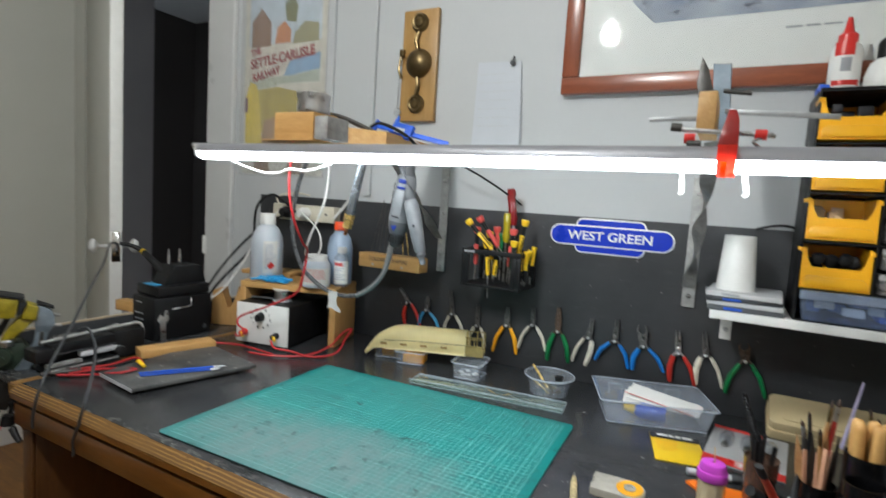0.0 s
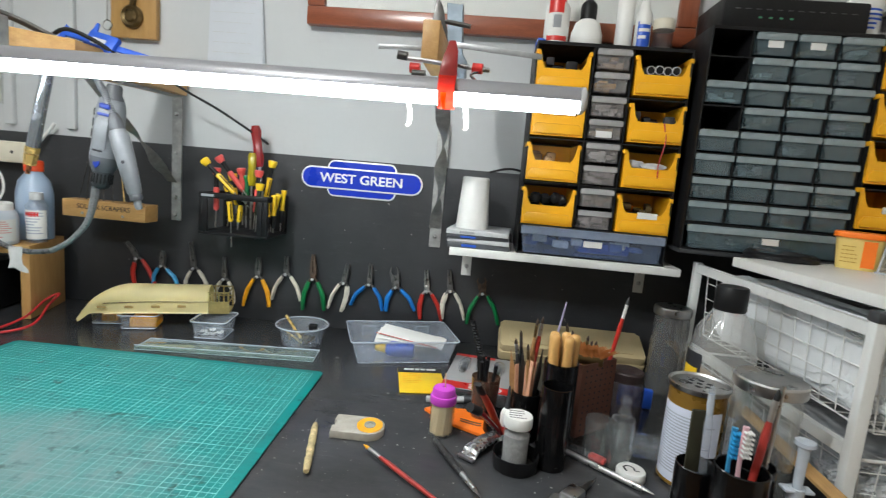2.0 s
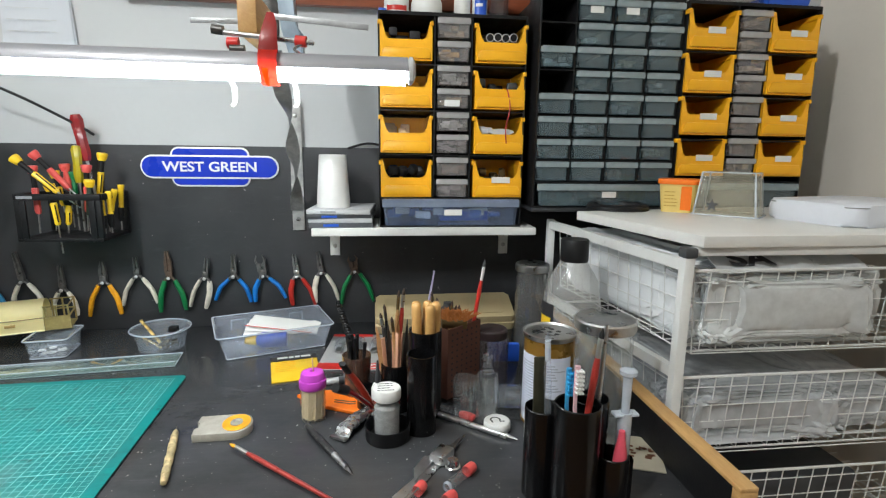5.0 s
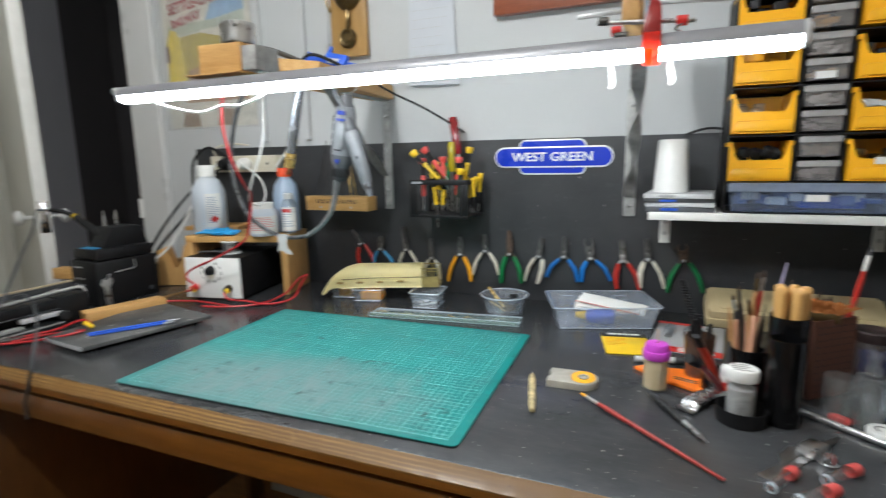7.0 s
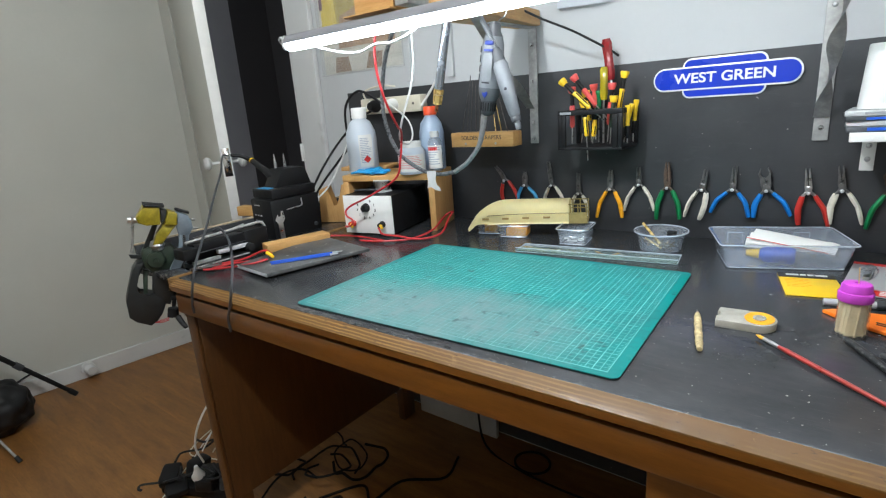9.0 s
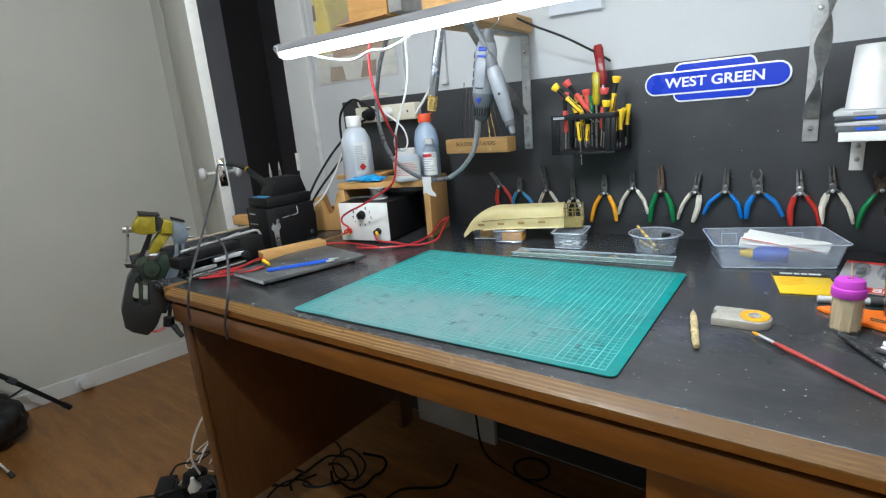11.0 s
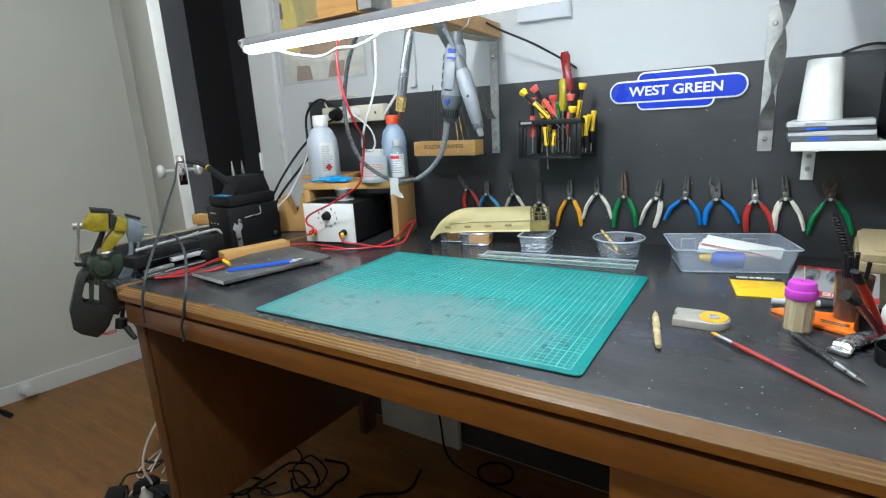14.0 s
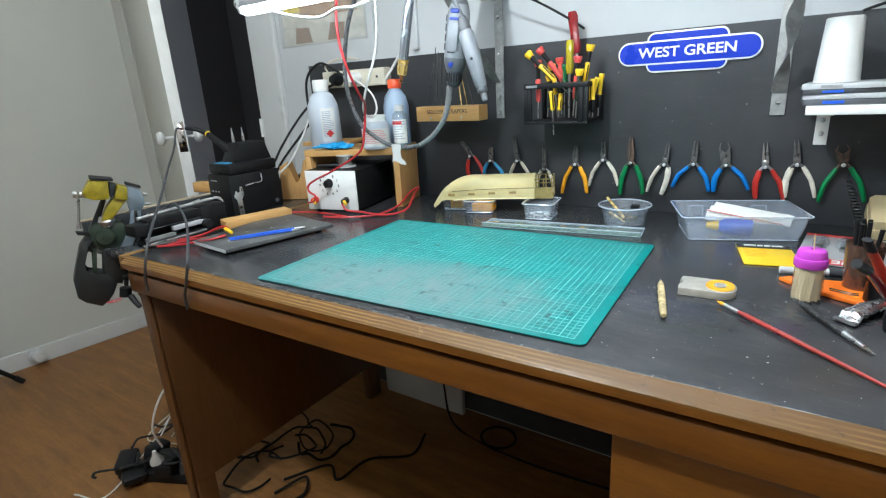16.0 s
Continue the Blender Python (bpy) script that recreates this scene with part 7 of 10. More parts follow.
def open_box(name, label, at, w, d, h, material, rz=0.0, taper=0.9, k=0.0016, rim=0.003, ribs=False, cat="box"):
    """Open clear box with sloping sides and a rim."""
    t = thing(name, label, cat, at, rz)
    bm = bmx()
    lo, hi = rounded(w * taper, d * taper, 0.006), rounded(w, d, 0.008)
    li, hj = rounded(w * taper - 2 * k, d * taper - 2 * k, 0.005), rounded(w - 2 * k, d - 2 * k, 0.007)
    n = len(lo)
    rings = [[bm.verts.new((x, y, z)) for x, y in o] for o, z in ((lo, 0), (hi, h), (rounded(w + 2 * rim, d + 2 * rim, 0.010), h), (rounded(w + 2 * rim, d + 2 * rim, 0.010), h + 0.0012), (hj, h + 0.0012), (li, k))]
    for a, b in zip(rings, rings[1:]):
        for i in range(n):
            bm.faces.new((a[i], a[(i + 1) % n], b[(i + 1) % n], b[i]))
    bm.faces.new(rings[0][::-1]), bm.faces.new(rings[-1])
    part("body", bm, material, t)
    edge = [(x, y, h + 0.0008) for x, y in rounded(w + 2 * rim, d + 2 * rim, 0.010)]
    part("rim", sweep(bmx(), edge + edge[:1], 0.0012, 6, 1), POLY_RIM, t)
    base = [(x, y, 0.0012) for x, y in rounded(w * taper, d * taper, 0.006)]
    part("foot_rim", sweep(bmx(), base + base[:1], 0.0009, 6, 1), POLY_RIM, t)
    if ribs:
        for i in range(3):
            x = -w * 0.28 + w * 0.28 * i
            bm = sweep(bmx(), [(x - 0.014, d / 2 - 0.004, h * 0.35), (x - 0.014, d / 2 - 0.001, h * 0.8), (x + 0.014, d / 2 - 0.001, h * 0.8), (x + 0.014, d / 2 - 0.004, h * 0.35)], 0.0012, 6, 1)
            part("rib", bm, POLY_RIM, t)
    return t


open_box("parts_tub", "small clear plastic box under the model", (-0.385, -0.125, 0.7505), 0.07, 0.07, 0.034, POLY, 17)
open_box("parts_tub", "small clear box with a yellow lining under the model", (-0.305, -0.14, 0.7505), 0.075, 0.06, 0.03, POLY, 17)
bm = cube(bmx(), (0, 0, 0.010), (0.055, 0.045, 0.02), 0.002)
solid("yellow_block", bm, AMBER, "yellow plastic insert in a clear box", "insert", (-0.298, -0.135, 0.753), 17)
bm = cube(bmx(), (0, 0, 0.012), (0.03, 0.03, 0.024), 0.002)
solid("yellow_block", bm, AMBER, "yellow plastic piece under the model's nose", "insert", (-0.385, -0.13, 0.753), 17)
open_box("parts_tub", "square clear plastic box beside the model", (-0.1366, -0.1400, 0.7505), 0.070, 0.082, 0.037, POLY, 8, taper=0.88)
bm = bmx()
for i in range(6):
    cube(bm, (RND.uniform(-0.025, 0.025), RND.uniform(-0.02, 0.02), 0.004), (0.012, 0.007, 0.004), 0.001, pose(0, 0, 0, 0, 0, RND.uniform(0, 180)))
solid("scraps", bm, WHITE, "white plastic scraps in a clear box", "scraps", (-0.1366, -0.1400, 0.7525), 8, kind="stuff")

t = thing("round_tub", "round clear plastic tub of brass fittings", "tub", (0.0571, -0.1292, 0.7505))
part("body", lathe(bmx(), [(0, 0.0016), (0.0425, 0.0016), (0.051, 0.040), (0.056, 0.040), (0.056, 0.0415), (0.0495, 0.0425), (0.041, 0.0), (0, 0)], 32), POLY, t)
part("rim", lathe(bmx(), [(0.0555, 0.0395), (0.0568, 0.0400), (0.0568, 0.0418), (0.0555, 0.0424), (0.0545, 0.0412)], 32), POLY_RIM, t)
bm = bmx()
for i in range(26):
    a, r = RND.uniform(0, 6.28), RND.uniform(0, 0.03)
    p = Vector((r * math.cos(a), r * math.sin(a), RND.uniform(0.004, 0.016)))
    d = Vector((RND.uniform(-1, 1), RND.uniform(-1, 1), RND.uniform(-0.2, 0.5))).normalized() * RND.uniform(0.006, 0.016)
    rod(bm, p - d, p + d, RND.uniform(0.0012, 0.003), seg=8)
solid("brass_fittings", bm, OLDBRASS, "heap of small brass fittings in the round tub", "fittings", (0.0571, -0.1292, 0.7525), kind="stuff")
bm = rod(bmx(), (-0.045, 0.02, 0.046), (0.005, -0.02, 0.012), 0.003)
rod(bm, (-0.03, -0.01, 0.02), (0.01, -0.03, 0.006), 0.0022)
solid("brass_tube", bm, BRASS, "brass tube offcuts leaning in the round tub", "tube", (0.0571, -0.1292, 0.754))
bm = cube(bmx(), (0.02, 0.012, 0.03), (0.018, 0.014, 0.012), 0.002)
solid("black_fitting", bm, PLASTIC_BLACK, "small black fitting in the round tub", "fitting", (0.0571, -0.1292, 0.7535))

t = thing("acrylic_ruler", "clear acrylic straight edge lying behind the mat", "ruler", (-0.0570, -0.2240, 0.7505), 7)
part("blade", span(bmx(), (-0.174, -0.030, 0), (0.174, 0.030, 0.003), 0.0008), ACRYLIC, t)
part("lip", span(bmx(), (-0.174, -0.0330, 0.0002), (0.174, -0.0303, 0.0095), 0.0006), ACRYLIC, t, "raised clear edge")
for y, z in ((-0.0316, 0.0097), (-0.0316, 0.0008), (0.0300, 0.0030)):
    part("polished_edge", rod(bmx(), (-0.174, y, z), (0.174, y, z), 0.0007, seg=6), POLY_RIM, t, "bright polished edge")
for x in (-0.174, 0.174):
    part("polished_edge", rod(bmx(), (x, -0.031, 0.003), (x, 0.030, 0.003), 0.0007, seg=6), POLY_RIM, t, "bright polished edge")

t = open_box("plastic_tray", "milky clear rectangular tray holding packets", (0.2745, -0.1250, 0.7505), 0.216, 0.140, 0.047, TRAYPOLY, 19.5, taper=0.88, k=0.0018, rim=0.004, ribs=True, cat="tray")
t2 = thing("leaflet", "folded white printed leaflets leaning in the tray", "leaflet", (0.292, -0.132, 0.788), 3, rx=14)
for i in range(3):
    part("sheet", cube(bmx(), (0.004 * i, 0.003 * i, -0.004 + 0.003 * i), (0.14, 0.045, 0.0014), 0.0003, pose(0, 0, 0, 0, 2 * i, -5 * i)), PAPER, t2)
part("stripe", cube(bmx(), (0.0, -0.016, 0.0038), (0.135, 0.0022, 0.0004), 0, pose(0, 0, 0, 0, 4, -10)), RED, t2)
t = thing("glue_bottle", "small blue glue bottle with a yellow cap lying in the tray", "glue bottle", (0.258, -0.160, 0.7695), 4)
part("body", lathe(bmx(), [(0, -0.03), (0.014, -0.03), (0.016, -0.026), (0.016, 0.018), (0.009, 0.028), (0, 0.028)], 18, pose(0.02, 0, 0, 0, -90, 0)), BLUE, t)
part("cap", lathe(bmx(), [(0.009, 0.026), (0.009, 0.034), (0.006, 0.05), (0, 0.05)], 16, pose(0.02, 0, 0, 0, -90, 0)), YELLOW2, t)

# ---- cards and packets ----
t = thing("yellow_card", "yellow and black blade packet lying on the desk", "packet", (0.340, -0.262, 0.7505), 12)
part("card", cube(bmx(), (0, 0, 0.001), (0.085, 0.115, 0.002), 0.0004), YELLOW2, t)
part("black_header", cube(bmx(), (0, 0.046, 0.0023), (0.085, 0.023, 0.0006)), INK, t)
bm = bars(bmx(), -0.03, 0.052, 0.065, 1, 0.01, 0.007, random.Random(2), 0.0003)
bmesh.ops.translate(bm, vec=(0, 0, 0.0029), verts=bm.verts)
part("print", bm, PAPER, t)
bm = bars(bmx(), -0.035, 0.028, 0.04, 6, 0.008, 0.002, random.Random(5), 0.0002)
bmesh.ops.translate(bm, vec=(0, 0, 0.0022), verts=bm.verts)
part("small_print", bm, AMBER, t)
t = thing("glue_card", "red and grey blister card of super glue tubes", "packet", (0.450, -0.190, 0.7505), -6)
part("card", cube(bmx(), (0, 0, 0.001), (0.125, 0.185, 0.002), 0.0004), plain("grey_card", (0.36, 0.36, 0.36, 1), 0.5), t)
part("red_band", cube(bmx(), (0, -0.078, 0.0023), (0.125, 0.028, 0.0006)), RED, t)
part("red_band", cube(bmx(), (-0.02, 0.086, 0.0023), (0.085, 0.012, 0.0006)), RED, t)
bm = letters("GLUE", 0.026, 0.0002, 0.0006)
bmesh.ops.transform(bm, matrix=pose(0.02, -0.078, 0.003, 0, 0, 180), verts=bm.verts)
part("lettering", bm, PAPER, t)
for x in (-0.035, 0.0, 0.035):
    b = part("blister", lathe(bmx(), [(0, 0.008), (0.008, 0.007), (0.013, 0.003), (0.014, 0)], 16, Matrix.Translation((x, 0.03, 0.002)) @ Matrix.Diagonal((1, 3.0, 1.3, 1))), POLY, t, "clear blister")
    part("glue_tube", cube(bmx(), (x, 0.01, 0.0055), (0.012, 0.055, 0.006), 0.0025), STEEL, t)
t = thing("marker_pen", "grey and white marker pen lying on the desk", "pen", (0.405, -0.342, 0.7575), 14)
part("barrel", rod(bmx(), (-0.045, 0, 0), (0.02, 0, 0), 0.0055), LIGHTGREY, t)
part("cap", rod(bmx(), (0.02, 0, 0), (0.058, 0, 0), 0.0065, 0.006), DARKGREY, t)
t = thing("orange_cutter", "flat orange plastic tool with dark hooks", "plastic tool", (0.424, -0.404, 0.7505))
part("blade", prism(bmx(), [(-0.062, 0.020), (-0.050, 0.009), (-0.010, -0.024), (0.036, -0.047), (0.041, -0.046), (0.050, 0.034), (0.046, 0.038), (-0.050, 0.030)], 0.006, None, 0.0015), ORANGE, t)
for y in (-0.012, -0.005):
    part("hook", sweep(bmx(), [(0.000, y, 0.0066), (0.026, y - 0.009, 0.0066), (0.033, y - 0.008, 0.0066)], 0.0009, 6, 3), DARKSTEEL, t)

t = thing("toothpick_jar", "clear tub of wooden toothpicks with a magenta lid", "toothpick holder", (0.3962, -0.4502, 0.7505))
part("tub", lathe(bmx(), [(0, 0), (0.0225, 0), (0.0238, 0.003), (0.0222, 0.056), (0.0215, 0.057), (0.0225, 0.003), (0, 0.002)], 28), GLASS, t)
part("lid", lathe(bmx(), [(0.0236, 0.051), (0.0248, 0.0525), (0.0248, 0.0625), (0.0240, 0.0642), (0.0220, 0.0648), (0.0212, 0.0725), (0.0195, 0.0755), (0.016, 0.0765), (0.004, 0.0765), (0.0035, 0.075), (0, 0.075)], 32), PURPLE, t, "ribbed magenta shaker lid")
bm = bmx()
for i in range(120):
    a, r = RND.uniform(0, 6.283), 0.0212 * math.sqrt(RND.random())
    rod(bm, (r * math.cos(a), r * math.sin(a), 0.003), (r * math.cos(a + 0.2) * 0.95, r * math.sin(a + 0.2) * 0.95, 0.055), 0.0011, seg=5)
lathe(bm, [(0, 0.004), (0.0190, 0.004), (0.0185, 0.049), (0, 0.049)], 20)
part("toothpicks", bm, plain("pale_toothpick_wood", (0.86, 0.69, 0.42, 1), 0.6, var=0.2, scale=80), t, "bundle of pale toothpicks")
t.scale = (0.81, 0.81, 0.97)
part("loose_toothpick", rod(bmx(), (0.002, 0, 0.07), (0.0, 0.002, 0.098), 0.001, seg=6), PINE, t)

t = thing("masking_tape", "yellow masking tape in a clear dispenser", "tape dispenser", (0.2766, -0.4777, 0.7505), 2.7)
pts = [(0.03 + 0.032 * math.cos(radians(a)), 0.032 * math.sin(radians(a))) for a in range(-90, 91, 12)] + [(-0.048, 0.032), (-0.05, 0.012), (-0.042, 0.008), (-0.042, -0.008), (-0.05, -0.012), (-0.048, -0.032)]
part("case", prism(bmx(), [(x - 0.008, y) for x, y in pts], 0.018, None, 0.0012), clear("tape_case_plastic", (0.85, 0.85, 0.84, 1), 0.6, 0.2, frost=(0.62, 0.58, 0.50, 1)), t)
t.scale = (0.69, 0.83, 0.64)
part("roll", lathe(bmx(), [(0.0125, 0.0183), (0.0275, 0.0183), (0.0278, 0.0195), (0.0272, 0.0202), (0.0150, 0.0205), (0.0125, 0.0195)], 28, pose(0.022, 0, 0)), AMBER, t, "yellow tape roll")
part("core", lathe(bmx(), [(0, 0.0185), (0.0075, 0.0185), (0.0080, 0.0208), (0.0125, 0.0210), (0.0126, 0.0183)], 24, pose(0.022, 0, 0)), plain("dusty_core_card", (0.30, 0.29, 0.26, 1), 0.7), t, "grey core ring")
t = thing("wrapped_scriber", "short scriber wrapped in cream masking tape", "scriber", (0.2235, -0.536, 0.7560), 103.6)
part("barrel", sweep(bmx(), [(-0.068, 0, 0), (-0.06, 0, 0), (0.0, 0, 0), (0.045, 0, 0), (0.056, 0, 0)], [0.0030, 0.0044, 0.0050, 0.0046, 0.0030], 12, 2), plain("masking_tape_wrap", (0.55, 0.44, 0.23, 1), 0.7, var=0.6, scale=110, bump=0.5, bscale=160), t)
part("tip", rod(bmx(), (0.056, 0, 0), (0.071, 0, 0), 0.002, 0.0008, seg=8), DARKSTEEL, t)
for x, r in ((-0.046, 0.0051), (-0.02, 0.0054), (0.012, 0.0054), (0.034, 0.0050)):
    part("tape_turn", sweep(bmx(), [(x - 0.006, 0, 0), (x + 0.008, 0.0003, 0.0002)], r, 12, 1), bpy.data.materials["masking_tape_wrap"], t)


def brush(name, label, p, q, handle, ferrule, bristle, r=0.0035):
    """Paint brush from bristle tip p to handle end q."""
    p, q = Vector(p), Vector(q)
    t = thing(name, label, "paint brush", p)
    d = q - p
    at = lambda k: d * k
    part("bristles", sweep(bmx(), [at(0), at(0.03), at(0.06)], [0.0006, r * 0.8, r * 0.8], 10, 2), bristle, t)
    part("ferrule", sweep(bmx(), [at(0.055), at(0.11), at(0.17)], [r * 0.85, r * 0.9, r * 0.8], 10, 2), ferrule, t)
    part("handle", sweep(bmx(), [at(0.16), at(0.24), at(0.45), at(0.8), at(1.0)], [r * 0.8, r * 1.15, r * 1.05, r * 0.8, r * 0.6], 10, 3), handle, t)
    return t


brush("paint_brush", "long red-handled paint brush lying on the desk", (0.294, -0.522, 0.7562), (0.473, -0.681, 0.7545), OXRED, STEEL, AMBER, 0.0030)
t = thing("craft_knife", "black craft knife with a steel collar lying on the desk", "craft knife", (0.4255, -0.546, 0.7570), -60.2)
part("handle", sweep(bmx(), [(-0.07, 0, 0), (-0.05, 0, 0), (0.0, 0, 0), (0.02, 0, 0)], [0.0035, 0.0046, 0.0047, 0.0042], 12, 3), SPECKLED, t)
part("collar", rod(bmx(), (0.02, 0, 0), (0.055, 0, 0), 0.0042, 0.003), STEEL, t)
part("blade", prism(bmx(), [(0.053, -0.0028), (0.072, 0.0), (0.053, 0.0028)], 0.0008, pose(0, 0, -0.0004)), STEEL, t)

t = thing("pot_dish", "shallow black plastic dish", "dish", (0.506, -0.516, 0.7505))
t.scale = (0.86, 0.86, 0.86)
part("dish", lathe(bmx(), [(0, 0.003), (0.033, 0.003), (0.036, 0.024), (0.0375, 0.024), (0.0355, 0.0), (0, 0)], 32), PLASTIC_BLACK, t)
t = thing("powder_jar", "small clear jar with a white hand-lettered lid", "jar", (0.505, -0.5128, 0.7535))
t.scale = (0.92, 0.92, 0.98)
part("glass", lathe(bmx(), [(0, 0), (0.0195, 0), (0.0205, 0.002), (0.0205, 0.052), (0.019, 0.058)], 28), GLASS, t)
part("powder", lathe(bmx(), [(0, 0.002), (0.0188, 0.002), (0.0188, 0.044), (0.008, 0.050), (0, 0.049)], 24), plain("grey_powder", (0.40, 0.40, 0.40, 1), 0.8, var=0.3, scale=120), t, "grey modelling powder")
part("lid", lathe(bmx(), [(0.0208, 0.056), (0.0215, 0.058), (0.0215, 0.070), (0.0202, 0.072), (0, 0.072)], 32), WHITE, t, "white screw lid")
bm = bars(bmx(), -0.014, 0.013, 0.027, 4, 0.0075, 0.0018, random.Random(9), 0.0002)
bmesh.ops.translate(bm, vec=(0, 0, 0.0722), verts=bm.verts)
part("lettering", bm, INK, t)
bm = sweep(bmx(), [(-0.052, 0, 0.004), (-0.044, 0, 0.005), (-0.020, 0, 0.008), (0.015, 0, 0.009), (0.030, 0, 0.008), (0.034, 0, 0.008)], [0.0115, 0.0118, 0.0112, 0.0105, 0.0085, 0.0045], 16, 6, 0.55)
for v in bm.verts:
    k = 0.0022 * (1.0 - 2.0 * abs(noise.noise(v.co * 55))) + 0.0012 * noise.noise(v.co * 150)
    v.co.y += k
    v.co.z = max(0.0, v.co.z * (0.25 if v.co.x < -0.046 else 0.6 if v.co.x < -0.040 else 1.0) + 0.8 * k)
t = thing("foil_tube", "crumpled squeezed metal glue tube", "glue tube", (0.466, -0.474, 0.751), 58)
part("tube", bm, FOIL, t, smooth=25)
part("crimp", cube(bmx(), (-0.052, 0, 0.0035), (0.008, 0.027, 0.004), 0.0012), STEEL, t)
part("nozzle", rod(bmx(), (0.033, 0, 0.008), (0.045, 0, 0.008), 0.0040, 0.0034), STEEL, t)


def black_tube(at, r, h, label="black plastic tube used as a tool pot"):
    t = thing("tool_pot", label, "tool pot", at, group="black tool pots")
    part("tube", lathe(bmx(), [(0, 0.002), (r * 0.9, 0.002), (r * 0.9, h), (r, h), (r, 0.0), (0, 0)], 24), GLOSSBLACK, t)


black_tube((0.5546, -0.5020, 0.7505), 0.0215, 0.117, "tall black plastic tube standing empty")
black_tube((0.5640, -0.4520, 0.7505), 0.025, 0.135)
black_tube((0.520, -0.4300, 0.7505), 0.0225, 0.075)
black_tube((0.480, -0.432, 0.7505), 0.020, 0.035)
"""Tools that stand in the pots."""
for i, (x, y) in enumerate(((0.5525, -0.461), (0.5680, -0.464), (0.5770, -0.452), (0.5665, -0.443), (0.5535, -0.447))):
    t = thing("file_handle", "round turned wooden file handle standing in a pot", "file", (x, y, 0.778), group="wooden file handles", rx=1 * (i % 2), ry=(-1.0, 0.6, 1.0, 0.4, -1.2)[i])
    part("handle", lathe(bmx(), [(0, 0.09), (0.006, 0.09), (0.0074, 0.098), (0.0074, 0.141), (0.0066, 0.1475), (0.004, 0.150), (0, 0.1505)], 14), plain("orange_beech", (0.58, 0.33, 0.11, 1), 0.4, var=0.15) if i == 0 else bpy.data.materials["orange_beech"], t)
    part("tang", rod(bmx(), (0, 0, -0.025), (0, 0, 0.092), 0.003, seg=8), DARKSTEEL, t)
box_at = (0.613, -0.362, 0.7505)
t = thing("brush_box", "brown perforated board box holding brushes", "brush box", box_at, 40)
t.scale = (1.20, 1.0, 1.03)
bm = bmx()
for lo, hi in (((-0.034, -0.034, 0), (0.034, -0.032, 0.115)), ((-0.034, 0.032, 0), (0.034, 0.034, 0.115)), ((-0.034, -0.032, 0), (-0.032, 0.032, 0.115)), ((0.032, -0.032, 0), (0.034, 0.032, 0.115)), ((-0.034, -0.034, 0), (0.034, 0.034, 0.002))):
    span(bm, lo, hi)
part("board", bm, LEATHER, t)
HOLE = finish("punched_hole", lathe(bmx(), [(0, 0.0003), (0.0016, 0.0002), (0.0018, 0)], 6, pose(0, 0, 0, 90, 0, 0)), INK)
for i in range(6):
    for j in range(11):
        h = new("punched_hole", HOLE)
        h.parent, h.location = t, (-0.025 + 0.01 * i, -0.0341, 0.01 + 0.0095 * j)
for i in range(9):
    a = RND.uniform(-14, 14)
    x, y = box_at[0] + RND.uniform(-0.024, 0.024), box_at[1] + RND.uniform(-0.024, 0.024)
    top = Vector((x + RND.uniform(-0.03, 0.03), y + RND.uniform(-0.02, 0.02), 0.885 + RND.uniform(-0.01, 0.03)))
    brush("paint_brush", "worn wooden brush standing in a box", top, (x, y, 0.755), BRUSHWOOD if i % 3 else PLASTIC_BLACK, OLDBRASS, plain("dark_bristle", (0.05, 0.03, 0.02, 1), 0.7) if i == 0 else bpy.data.materials["dark_bristle"], 0.003)
brush("paint_brush", "tall red and silver paint brush standing upright", (0.669, -0.372, 0.974), (0.640, -0.352, 0.757), REDGRIP, WHITE, DARKGREY, 0.0032)
bm = bmx()
for i in range(110):
    a = RND.uniform(-0.6, 0.6)
    p = Vector((RND.uniform(-0.012, 0.012), RND.uniform(-0.006, 0.006), 0))
    rod(bm, p, p + Vector((math.sin(a) * 0.032, RND.uniform(-0.006, 0.006), math.cos(a) * 0.03)), 0.0009, 0.0005, seg=5)
t = thing("fan_brush", "old brush with splayed rusty bristles", "brush", (0.618, -0.385, 0.876), ry=4)
t.scale = (1.5, 1.2, 0.62)
part("bristles", bm, plain("rust_bristle", (0.42, 0.145, 0.03, 1), 0.7, var=0.3), t)
part("ferrule", span(bmx(), (-0.014, -0.005, -0.02), (0.014, 0.005, 0.002), 0.001), OLDBRASS, t)
part("handle", rod(bmx(), (0, 0, -0.108), (0, 0, -0.02), 0.005), BRUSHWOOD, t)

t = thing("brush_tumbler", "small clear tumbler full of dark brushes", "tumbler", (0.4585, -0.3850, 0.7505))
part("glass", lathe(bmx(), [(0, 0.002), (0.018, 0.002), (0.022, 0.072), (0.0235, 0.072), (0.0195, 0), (0, 0)], 24), clear("brown_tumbler", (0.62, 0.48, 0.40, 1), 0.30, 0.12, frost=(0.20, 0.12, 0.09, 1)) , t)
for i in range(8):
    a = i * 0.8
    x, y = 0.4585 + 0.009 * math.cos(a), -0.385 + 0.009 * math.sin(a)
    lean = (RND.uniform(-0.018, 0.014), RND.uniform(-0.012, 0.012))
    l = RND.uniform(0.085, 0.105)
    t = thing("needle_file", "thin dark needle file standing in the tumbler", "file", (x, y, 0.756), group="needle files")
    part("tang", rod(bmx(), (0, 0, 0), (lean[0] * 0.5, lean[1] * 0.5, l * 0.55), 0.0025, seg=8), DARKSTEEL, t)
    part("handle", rod(bmx(), (lean[0] * 0.5, lean[1] * 0.5, l * 0.55), (lean[0], lean[1], l), 0.0026, 0.0030, seg=10), PLASTIC_BLACK, t)
t = thing("spring_tool", "black spring-bodied tool leaning in the tumbler", "tool", (0.4620, -0.380, 0.785))
